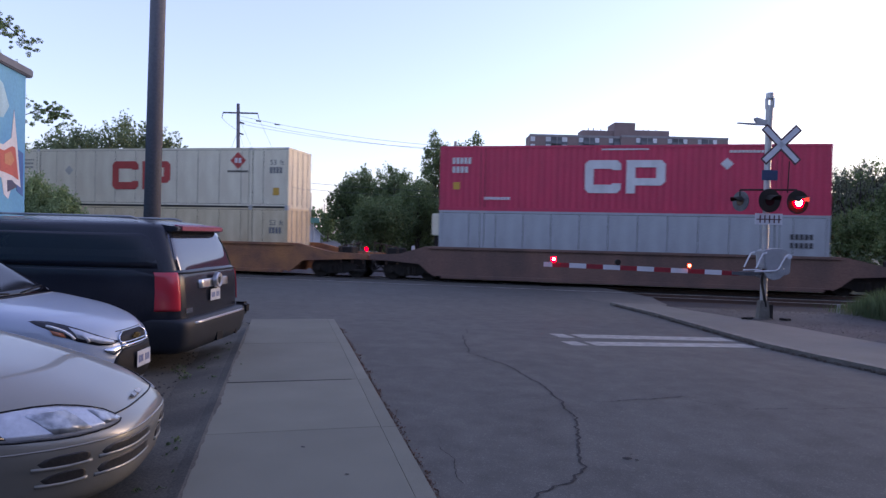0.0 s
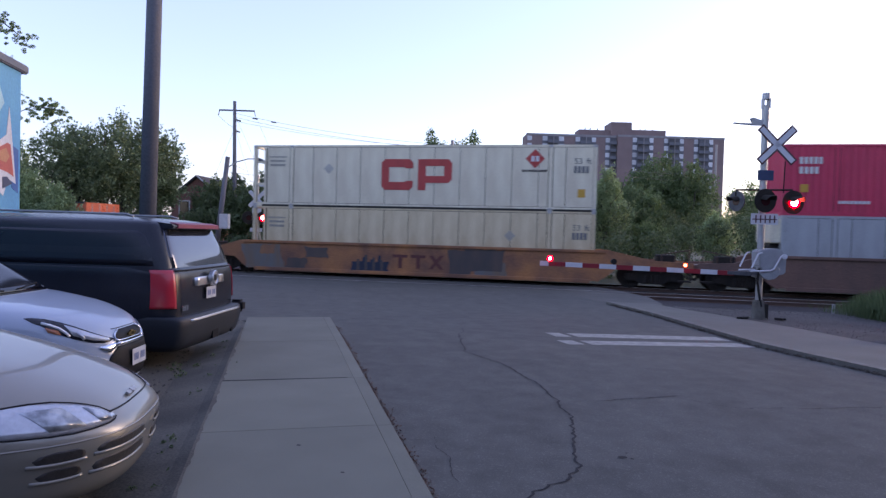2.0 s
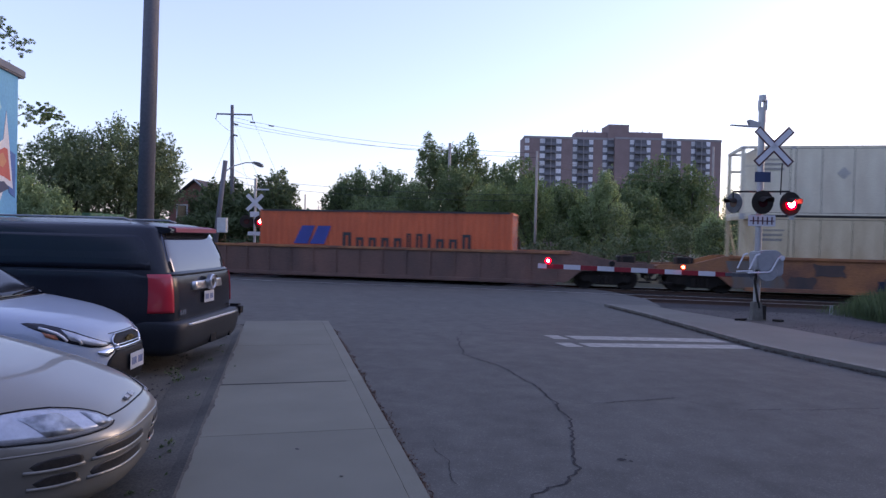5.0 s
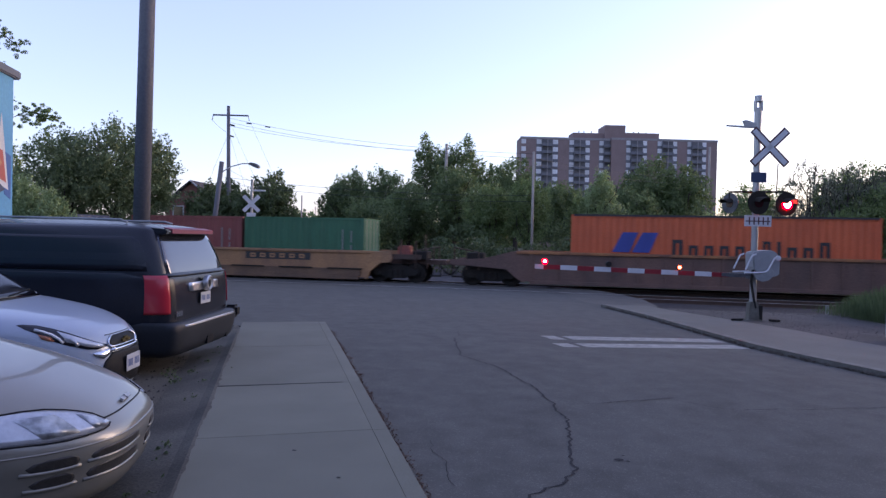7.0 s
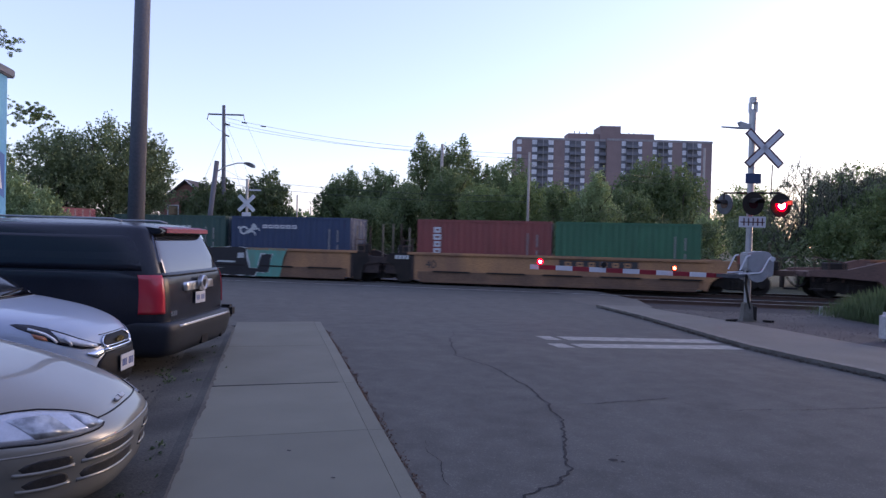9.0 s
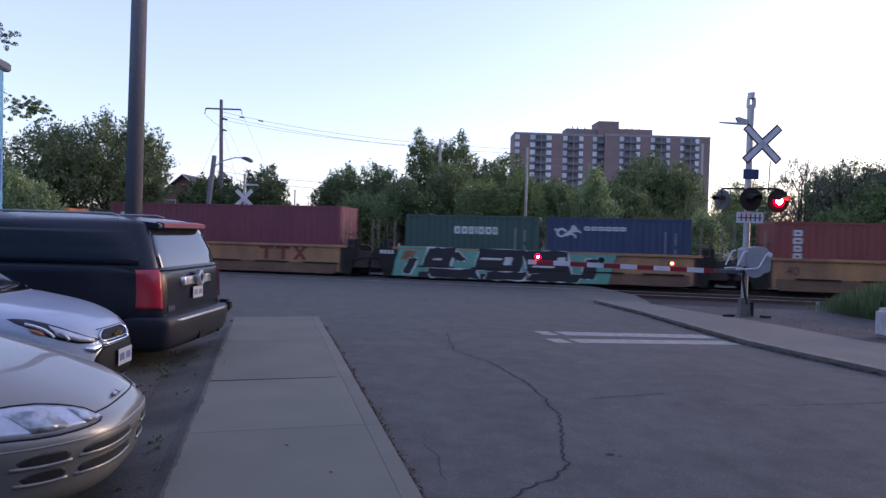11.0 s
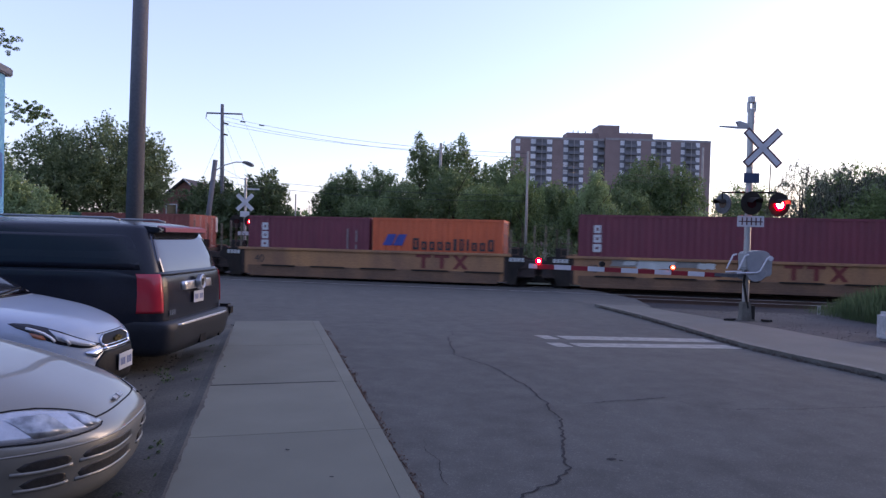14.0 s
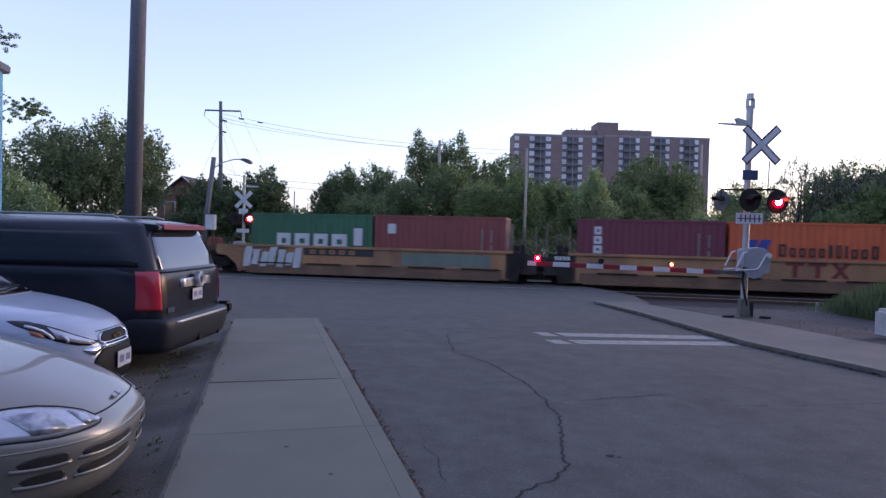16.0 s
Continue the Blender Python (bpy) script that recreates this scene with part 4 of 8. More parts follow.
            bm = bmesh.new(); prism(bm, [(e * ((b - a) / 2 + 0.12), 0.12), (e * ((b - a) / 2 + 0.12), 1.4), (e * ((b - a) / 2 + 1.15), 1.36), (e * ((b - a) / 2 + 1.3), 1.0), (e * ((b - a) / 2 + 0.9), 0.8), (e * ((b - a) / 2 + 0.7), 0.12)], -1.47, -1.41)
            if e > 0:
                for v in bm.verts:
                    v.co.x = (b - a) / 2 + 0.12 + (v.co.x - (b - a) / 2 - 0.12) * 0.68
            part("end_panel", bm, BLACKISH, c, "black steel end panel")
            for k in range(3):
                bm = bmesh.new(); rod(bm, (e * ((b - a) / 2 + 0.95), -1.36, 0.55 + 0.27 * k), (e * ((b - a) / 2 + 1.45), -1.36, 0.55 + 0.27 * k), 0.022, seg=6)
                part("rung", bm, RUST, c)
            if e < 0 or i in (0, 3):
                mark(c, "stencil", bars([0.12] * 4, 0.17, 0.05), M_PALE, e * ((b - a) / 2 + 0.55) - 0.32, 1.12, 1.472)
            # brake hoses, levers and steps over the truck
            rng = random.Random(60 + i * 2 + e)
            for k in range(3):
                bm = bmesh.new()
                x0 = e * ((b - a) / 2 + 0.25 + 0.5 * k)
                rod(bm, (x0, -1.3 + 0.4 * k, 1.1), (x0, -1.3 + 0.4 * k, 2.5 + rng.uniform(0, 0.25)), 0.034, seg=6)
                part("post", bm, RUST if k == 1 else POST_TAN, c)
            bm = bmesh.new(); box(bm, *sorted((e * ((b - a) / 2 + 0.1), e * ((b - a) / 2 + 1.35))), -1.38, 1.38, 0.42, 1.02); soften(bm, 0.03, 1)
            part("end_sill", bm, GEAR, c, "grimy rust-brown end sill")
            bm = bmesh.new(); box(bm, e * ((b - a) / 2 + 0.5) - 0.3, e * ((b - a) / 2 + 0.5) + 0.3, -1.3, -0.8, 1.35, 1.75); soften(bm, 0.03, 1)
            part("brake_box", bm, BLACKISH, c)
    m40 = words("40", 0.5)
    m40.materials.append(M_DARK)
    for i, (c, m) in enumerate(cars):
        if i in (0, 2, 3):
            part("writing", m40, M_DARK, c, at=pose(-5.7, -1.445, 0.75))
        if i in (2, 3):
            part("lettering", tee_bars(0.62), M_OXIDE, c, at=pose(2.2, -1.45, 0.7), label="faded dark red block marks")
    bm = bmesh.new(); panel(bm, 0, 3.3, 0, 0.33)
    part("stencil_panel", bm, M_DARK, cars[0][0], at=pose(0.26, -1.443, 0.95))
    mark(cars[0][0], "stencil", bars([0.28] * 6, 0.2, 0.22), TAN, 0.5, 1.02, 1.452)
    # large sprayed piece: teal ground, slanted black blocks edged in white
    c = cars[1][0]
    blot(c, -6.7, 2.9, 0.12, 1.47, M_TEAL, 5, 0.35, 1.512)
    blot(c, -5.5, 1.5, 0.1, 0.36, M_BLACK, 6, 0.1, 1.514)
    blot(c, -6.3, -5.75, 0.9, 1.3, M_RUSTY, 7, 0.2, 1.514)
    for k, (a, b, z0, z1, s) in enumerate(((-5.3, -4.05, 0.58, 1.45, 0.3), (-2.95, -0.9, 0.5, 1.44, 0.25), (-0.55, 1.35, 0.46, 1.43, -0.2), (-4.9, -2.7, 0.12, 0.54, -0.12), (-2.45, -0.75, 0.12, 0.48, 0.2), (-0.6, 1.6, 0.12, 0.46, 0.2), (-6.2, -5.8, 0.25, 0.95, 0.3), (1.75, 2.3, 0.3, 1.15, 0.2), (-3.75, -3.2, 0.9, 1.3, -0.4))):
        blot(c, a - 0.03, b + 0.06, z0 - 0.02, z1 + 0.02, M_PALE, 150 + k, s, 1.516, "graffiti_outline")
        blot(c, a, b, z0, z1, M_BLACK, 50 + k, s, 1.52)
    for k, (a, b, z0, z1) in enumerate(((-2.65, -1.7, 0.98, 1.08), (-1.6, -1.25, 0.78, 1.12), (-0.35, 0.6, 0.72, 0.8), (-4.8, -4.4, 0.9, 0.98), (0.7, 1.05, 0.95, 1.2))):
        blot(c, a, b, z0, z1, M_PALE, 80 + k, 0.05, 1.524, "graffiti_line")
    for k, (a, b, z0, z1, m) in enumerate(((-4.7, -3.4, 1.05, 1.36, M_FAINT), (-3.6, -2.1, 0.98, 1.34, M_PALE), (-2.3, -1.1, 1.08, 1.36, M_FAINT), (-1.2, -0.5, 1.05, 1.28, M_PALE), (-4.2, -3.7, 1.12, 1.3, M_PALE))):
        blot(cars[2][0], a, b, z0, z1, m, 100 + k, 0.08, 1.445 + 0.004 * (k % 2) + 0.008 * (k == 4))
    for k in range(7):
        a = -6.2 + k * 0.42
        blot(cars[4][0], a, a + 0.34, 0.4 + 0.1 * (k % 2), 1.34 - 0.12 * (k % 3), M_PALE, 130 + k, 0.15, 1.512)
    bm = bmesh.new(); panel(bm, 0, 4.05, 0, 0.55)
    part("paint_patch", bm, paint("grey_green_patch_paint", (0.16, 0.2, 0.16)), cars[4][0], at=pose(1.6, -1.443, 0.68))
    bm = bmesh.new(); panel(bm, 0, 3.4, 0, 0.36)
    part("stencil_panel", bm, M_DARK, cars[4][0], at=pose(-3.15, -1.443, 1.0))
    mark(cars[4][0], "stencil", bars([0.28] * 5, 0.18, 0.2), TAN, -2.85, 1.08, 1.452)
    L20, H86 = 6.058, 2.591
    g = container(-61.13, L20, H86, C_GREEN, "green short container with folded sides")
    tri = container(-67.35, L20, H86, C_BROWNRED, "oxide-red short container with folded sides")
    mark(tri, "lettering", column_bars(5, 0.36, 0.25), M_WHITE, -2.28, 0.72, sy2, "column of white bars")
    blue = container(-76.62, L20, H86, C_BLUE, "navy blue short container with folded sides")
    mark(blue, "lettering", bars([0.24] * 6, 0.17, 0.06), M_WHITE, -1.4, 2.03, sy2, "row of white bars")
    bm = bmesh.new()
    ring = [(0.36 + r * math.cos(radians(a)), 0.4 + r * 0.95 * math.sin(radians(a))) for a, r in [(a, 0.36 - a * 0.00018) for a in range(20, 380, 24)]]
    prism(bm, ring + [(0.36 + 0.6 * (x - 0.36), 0.4 + 0.6 * (z - 0.4)) for x, z in ring[::-1]], -0.006, 0)
    prism(bm, [(0.0, 0.5), (0.1, 0.62), (0.0, 0.72), (-0.12, 0.6)], -0.006, 0)
    prism(bm, [(0.62, 0.15), (0.95, 0.3), (1.2, 0.62), (1.38, 0.6), (1.3, 0.8), (1.1, 0.95), (0.98, 0.85), (0.92, 0.62), (0.66, 0.45)], -0.007, 0)
    prism(bm, [(1.0, 0.42), (1.45, 0.5), (1.55, 0.38), (1.6, 0.44), (1.48, 0.6), (1.08, 0.56)], -0.006, 0)
    prism(bm, [(0.92, 0.3), (1.15, 0.22), (1.22, 0.05), (1.3, 0.08), (1.24, 0.3), (1.0, 0.42)], -0.006, 0)
    bmesh.ops.scale(bm, vec=(0.68, 1, 0.66), verts=bm.verts)
    mark(blue, "emblem", bm, M_PALE, -2.62, 1.64, sy2, "white curled emblem")
    cap = container(-83.0, L20, H86, C_DKGREEN, "dark green short container with folded sides")
    mark(cap, "lettering", bars([0.26, 0.26, 0.22, 0.08, 0.24, 0.26, 0.2], 0.33, 0.07), M_PALE, -0.76, 1.76, sy2, "row of pale bars")
    tx = container(-92.2, 12.192, 2.896, C_MAROON, "maroon long container with folded sides")
    t20 = container(-113.92, L20, H86, C_MAROON, "maroon short container with folded sides")
    for c, x in ((tx, -5.5), (t20, -2.35)):
        mark(c, "lettering", column_bars(3, 0.36, 0.34), M_WHITE, x, 1.1 if c is t20 else 1.28, sy2, "column of white bars")
    o20 = container(-107.7, L20, H86, C_ORANGE, "bright orange short container with folded sides")
    mark(o20, "logo", slant_logo(0.52), M_BLUE, -2.54, 1.33, sy2, "slanted blue block emblem")
    mark(o20, "lettering", bars([0.27, 0.24, 0.24, 0.24, 0.24, 0.15, 0.2, 0.1, 0.24, 0.24, 0.26], 0.52, 0.13, low=(1, 2, 3, 4, 8, 9)), M_DARK, -1.1, 1.17, sy2, "row of dark bars")
    r20 = container(-123.12, L20, H86, C_BROWNRED, "oxide-red short container with folded sides")
    bm = bmesh.new(); panel(bm, 0, 0.38, 0, 0.45, 0.03)
    mark(r20, "sticker", bm, M_PALE, -2.4, 1.75, sy2)
    ua = container(-129.28, L20, H86, C_GREEN, "green short container with white block marks")
    mark(ua, "lettering", bars([0.7, 0.75, 0.7, 0.75], 0.72, 0.2), M_WHITE, -1.71, 0.94, sy2, "row of white bars")
    bm = bmesh.new(); panel(bm, 0, 0.42, 0, 0.8)
    mark(ua, "sticker", bm, M_WHITE, 2.12, 1.15, sy2, "white notice panel")
    for c in (g, tri, cap, t20, r20, blue):
        for dx, z0, z1 in ((0, 1.05, 2.05), (0.42, 1.45, 2.0), (0.42, 1.1, 1.32)):
            bm = bmesh.new(); panel(bm, dx, dx + 0.055, z0, z1)
            mark(c, "stencil", bm, M_FAINT, 1.95, 0, sy2)


def slant_logo(h):
    bm = bmesh.new()
    for x in (0, 0.95 * h):
        prism(bm, [(x, 0), (x + 0.85 * h, 0), (x + 1.25 * h, h), (x + 0.5 * h, h)], -0.006, 0)
    return bm


def tee_bars(h):
    bm = bmesh.new()
    for x in (0, 0.85):
        prism(bm, [(x, h * 0.78), (x + 0.7, h * 0.78), (x + 0.7, h), (x, h)], -0.006, 0)
        prism(bm, [(x + 0.27, 0), (x + 0.45, 0), (x + 0.45, h * 0.78), (x + 0.27, h * 0.78)], -0.006, 0)
    for a, b in ((1.7, 2.2), (2.2, 1.7)):
        prism(bm, [(a, 0), (a + 0.2, 0), (b + 0.2, h), (b, h)], -0.006 - 0.002 * (a < 2), 0)
    return bm


def column_bars(n, w, h):
    """Plain bars one above another, in place of a word written downwards."""
    return [(bar(w - 0.03 * (i % 3), h, 1.0), (0.015 * (i % 3), 0, i * (h + 0.07))) for i in range(n)]


def blot(root, x0, x1, z0, z1, material, seed, slant=0.0, y=1.452, name="graffiti"):
    """A sprayed patch with wavering edges on a car's side; slant: how far its top leans along x."""
    rng = random.Random(seed)
    n, w, h = 6, x1 - x0, z1 - z0
    j = min(0.05, w * 0.08, h * 0.12)
    edge = [(x0 + w * k / n, z0) for k in range(n)] + [(x1, z0 + h * k / 4) for k in range(4)] + [(x1 - w * k / n, z1) for k in range(n)] + [(x0, z1 - h * k / 4) for k in range(4)]
    out = [(x + slant * (z - z0) / h + rng.uniform(-j, j), z + rng.uniform(-j, j) * 0.8) for x, z in edge]
    bm = bmesh.new()
    prism(bm, out, -0.003, 0)
    return part(name, bm, material, root, at=pose(0, -y, 0))


train()


# ---- crossing signals ----
HOT_GLOW = plain("lit_lamp_core", (1.0, 0.2, 0.16), 0.4, glow=9.0)
FLASH = 0.5018   # seconds that one lamp of a pair stays lit
LAMPS = []       # lit discs: (object, lit in the even half, place lit, place dark)


def lamp_head(parent, at, name="signal_lamp", phase=None, size=0.3, plate=None, hood=0.24):
    """A flashing lamp: round black backplate, hooded housing, red lens, and a lit disc that comes forward when it flashes. Faces -y."""
    head = new(name)
    head.parent, head.matrix_basis = parent, at
    bm = bmesh.new()
    rod(bm, (0, 0.0, 0), (0, 0.025, 0), size, seg=28)
    part("backplate", bm, plate or BLACKISH, head)
    bm = bmesh.new()
    rod(bm, (0, 0.02, 0), (0, 0.16, 0), size * 0.5, size * 0.32, seg=18)
    part("housing", bm, plate or BLACKISH, head)
    bm = bmesh.new()
    a0, n = 12, 14
    ring = []
    for r in (size * 0.46, size * 0.49):
        for i in range(n + 1):
            a = radians(a0 + 156.0 * i / n)
            ring.append((r * math.cos(a), r * math.sin(a), i))
    vs = []
    for x, z, i in ring:
        far = -hood + 0.42 * hood * abs(i - n / 2) / (n / 2)
        vs.append((bm.verts.new((x, 0.0, z)), bm.verts.new((x, far, z - 0.03))))
    for k in range(n):
        for o in (0, n + 1):
            bm.faces.new((vs[o + k][0], vs[o + k + 1][0], vs[o + k + 1][1], vs[o + k][1]))
        bm.faces.new((vs[k][1], vs[k + 1][1], vs[k + n + 2][1], vs[k + n + 1][1]))
    part("hood", bm, BLACKISH, head)
    bm = bmesh.new()
    rod(bm, (0, -0.012, 0), (0, 0.004, 0), size * 0.42, seg=24)
    part("lens", bm, RED_LENS, head)
    if phase is not None:
        bm = bmesh.new()
        rod(bm, (0, -0.01, 0), (0, 0.0, 0), size * 0.47, seg=24)
        rod(bm, (0, -0.014, 0), (0, -0.01, 0), size * 0.34, seg=24)
        for f in bm.faces:
            f.material_index = 1 if all(v.co.y < -0.009 and v.co.xz.length < size * 0.35 for v in f.verts) else 0
        me = finish(bm, "bulb_glow")
        me.materials.append(RED_GLOW)
        me.materials.append(HOT_GLOW)
        LAMPS.append((part("bulb_glow", me, RED_GLOW, head), phase, (0, -0.016, 0), (0, 0.05, 0)))
    return head


def crossbuck(parent, at, length=1.16, width=0.2, back=False):
    cross = new("crossbuck")
    cross.parent, cross.matrix_basis = parent, at
    for k, a in enumerate((45, -45)):
        y = 0.006 * k
        m = Matrix.Rotation(radians(a), 4, "Y")
        bm = bmesh.new()
        box(bm, -length / 2, length / 2, y, y + 0.005, -width / 2, width / 2, m)
        board = part("board", bm, BACK_GREY if back else BORDER_RED, cross)
        if not back:
            bm = bmesh.new()
            box(bm, -length / 2 + 0.035, length / 2 - 0.035, -0.004 + 0.0 * k, y - 0.001, -width / 2 + 0.04, width / 2 - 0.04, m)
            part("face", bm, SIGN_WHITE, board)
    return cross


SIGN_WHITE = mat("reflective_white", (0.62, 0.62, 0.64), 0.4, second=(0.52, 0.52, 0.54), scale=4, grain=0.06, bump=0.02)
BORDER_RED = mat("faded_red_border", (0.1, 0.035, 0.04), 0.5, scale=4)
BACK_GREY = mat("sign_back_grey", (0.56, 0.57, 0.58), 0.5, 0.2, scale=4, grain=0.08)
DARK_GALV = mat("dark_grey_paint", (0.13, 0.132, 0.14), 0.5, 0.2, second=(0.05, 0.052, 0.06), scale=5)
BRACKET = mat("white_bracket_paint", (0.66, 0.67, 0.7), 0.5, second=(0.5, 0.51, 0.53), scale=6, grain=0.08, bump=0.03)
BOOM_RED = mat("boom_red", (0.3, 0.015, 0.025), 0.5, scale=5, grain=0.08)
SIGN_BLUE = mat("sign_blue", (0.03, 0.055, 0.12), 0.4, scale=5, grain=0.08)


def near_signal():
    turn = 12.0
    root = thing("crossing_signal", "grey railway crossing signal with crossbuck, flashing red lamps and lowered gate", "crossing signal", at=pose(4.18, 16.66, -0.2, 0, 0, turn))
    bm = bmesh.new(); rod(bm, (0, 0, 0.3), (0, 0, 5.05), 0.076, seg=16); rod(bm, (0, 0, 4.7), (0, 0, 5.0), 0.085, seg=14)
    part("mast", bm, ALU, root, smooth=False)
    bm = bmesh.new(); prism(bm, [(-0.13, 0), (0.13, 0), (0.09, 0.45), (-0.1, 0.45)], -0.11, 0.11); box(bm, -0.18, 0.18, -0.15, 0.15, -0.1, 0.03); soften(bm, 0.02)
    part("base", bm, KERB, root, "stained cast base")
    bm = bmesh.new(); box(bm, 0.12, 0.2, -0.08, 0.08, 0.0, 0.36); rod(bm, (0.02, -0.09, 0.3), (-0.1, -0.1, 0.9), 0.03, seg=8); rod(bm, (-0.1, -0.1, 0.9), (-0.06, -0.09, 1.2), 0.03, seg=8)
    part("cable_box", bm, BLACKISH, root)
    # a slotted yoke with a cap on the mast's head
    bm = bmesh.new(); box(bm, 0.04, 0.085, -0.06, 0.06, 4.98, 5.22); box(bm, -0.085, -0.06, -0.06, 0.06, 4.98, 5.22); rod(bm, (0, 0, 5.2), (0, 0, 5.34), 0.092, 0.085, seg=14)
    part("yoke", bm, ALU, root, "slotted grey metal yoke")
    crossbuck(root, pose(0.26, -0.09, 4.12))
    bm = bmesh.new(); prism(bm, [(-0.75, 4.63), (-0.3, 4.62), (-0.36, 4.74), (-0.3, 4.76), (0.0, 4.67), (0.0, 4.58), (-0.3, 4.58), (-0.75, 4.61)], -0.04, 0.04)
    part("bracket", bm, ALU, root)
    bm = bmesh.new(); box(bm, -0.17, 0.2, -0.09, -0.075, 3.28, 3.52)
    part("number_plate_sign", bm, SIGN_BLUE, root, "small blue notice plate")
    bm = bmesh.new(); rod(bm, (-0.62, 0.02, 3.05), (0.72, 0.02, 3.08), 0.022, seg=8); rod(bm, (-0.62, 0.02, 3.05), (-0.62, 0.02, 2.8), 0.022, seg=8); rod(bm, (0.7, 0.02, 3.08), (0.7, 0.0, 2.8), 0.022, seg=8); rod(bm, (0.5, 0.02, 3.0), (0.52, 0.02, 3.75), 0.015, seg=6); rod(bm, (0.0, 0.02, 2.9), (0.0, -0.02, 3.05), 0.05, seg=8)
    part("crossarm", bm, BLACKISH, root)
    lamp_head(root, pose(0.0, -0.16, 2.8, 0, 0, 10), phase=0, hood=0.36, size=0.28)
    lamp_head(root, pose(0.68, -0.12, 2.78, 0, 0, 10), phase=1, hood=0.36, size=0.28)
    lamp_head(root, pose(-0.62, 0.0, 2.78, 0, 0, -68), plate=DARK_GALV, hood=0.3, size=0.24)
    bm = bmesh.new(); box(bm, -0.3, 0.34, -0.1, -0.085, 2.24, 2.5)
    plate = part("plate", bm, SIGN_WHITE, root, "white plate with dark bars")
    bm = bmesh.new()
    for i in range(5):
        x = -0.2 + i * 0.11
        box(bm, x, x + 0.03, -0.106, -0.1, 2.28, 2.46)
    box(bm, -0.27, 0.31, -0.104, -0.1, 2.35, 2.375)
    part("bars", bm, BORDER_RED, plate)
    # gate machine, counterweight arms and boom
    bm = bmesh.new(); prism(bm, [(-0.1, 1.25), (-0.12, 1.62), (0.06, 1.67), (0.36, 1.68), (0.47, 1.6), (0.53, 1.45), (0.52, 1.1), (0.38, 1.05), (0.1, 1.06)], -0.2, 0.22); soften(bm, 0.025, 2)
    part("gate_machine", bm, GALV, root, "grey gate machine housing")
    for y in (-0.26, 0.26):
        bm = bmesh.new()
        prism(bm, [(-0.14, 1.12), (-0.06, 0.99), (0.08, 0.94), (0.22, 0.97), (0.32, 1.06), (0.34, 1.18), (0.26, 1.3), (0.16, 1.18)], y - 0.025, y + 0.025); soften(bm, 0.008, 1)
        part("counterweight", bm, GALV, root)
    for y in (-0.27, 0.27):
        bm = bmesh.new()
        for a, b in (((0.42, 1.52), (0.34, 1.5)), ((0.34, 1.5), (0.18, 1.2)), ((0.18, 1.2), (0.1, 1.16)), ((-0.19, 1.55), (-0.34, 1.22)), ((-0.19, 1.55), (-0.1, 1.58)), ((0.1, 1.16), (-0.36, 1.14))):
            rod(bm, (a[0], y * 1.12, a[1]), (b[0], y * 1.12, b[1]), 0.02, seg=8)
        rod(bm, (0.42, y * 1.12 - 0.02, 1.5), (0.42, y * 1.12 + 0.02, 1.5), 0.06, seg=16)
        part("gate_bracket", bm, BRACKET, root, "white painted bracket")
    bm = bmesh.new(); prism(bm, [(-0.78, 1.04), (-0.3, 1.02), (0.1, 1.08), (0.1, 1.15), (-0.3, 1.12), (-0.78, 1.12)], -0.06, 0.06)
    part("boom_socket", bm, DARK_GALV, root, "dark grey gate arm socket")
    # the boom, a thing of its own on the machine
    a, b = Vector((3.58, 16.53, 0.87)), Vector((-0.93, 15.55, 0.985))
    d = (b - a)
    boom = thing("crossing_gate_arm", "lowered red and white striped gate arm with red lamps", "gate arm",
                 at=Matrix.Translation(a) @ Matrix.Rotation(math.atan2(d.y, d.x), 4, "Z") @ Matrix.Rotation(-math.atan2(d.z, d.xy.length), 4, "Y"))
    n = 11.5
    step = d.length / n
    x, i = 0.0, 0
    while x < d.length - 0.02:
        e = min(x + step, d.length)
        bm = bmesh.new(); box(bm, x, e, -0.022, 0.022, -0.055, 0.055)
        part("stripe", bm, BOOM_RED if i % 2 == 0 else SIGN_WHITE, boom)
        x, i = e, i + 1
    for px, ph, size, glow in ((d.length - 0.22, None, 0.07, GATE_GLOW), (2.87, 0, 0.064, GATE_GLOW), (1.19, 1, 0.05, AMBER_GLOW)):
        lamp = new("gate_lamp")
        lamp.parent, lamp.matrix_basis = boom, pose(px, 0, 0.13)
        bm = bmesh.new(); rod(bm, (0, -0.05, 0), (0, 0.06, 0), size, seg=16); box(bm, -0.02, 0.02, -0.02, 0.02, -0.11, -0.02)
        part("lamp_case", bm, BLACKISH, lamp)
        bm = bmesh.new(); rod(bm, (0, 0.0, 0), (0, 0.014, 0), size * 0.96, seg=16); rod(bm, (0, 0.014, 0), (0, 0.018, 0), size * 0.5, seg=16)
        for f in bm.faces:
            f.material_index = 1 if all(v.co.y > 0.013 and v.co.xz.length < size * 0.52 for v in f.verts) else 0
        me = finish(bm, "lamp_glow")
        me.materials.append(glow)
        me.materials.append(HOT_GLOW)
        g = part("lamp_glow", me, glow, lamp)
        if ph is None:
            g.matrix_basis = pose(0, 0.058, 0)
        else:
            LAMPS.append((g, ph, (0, 0.058, 0), (0, 0.02, 0)))


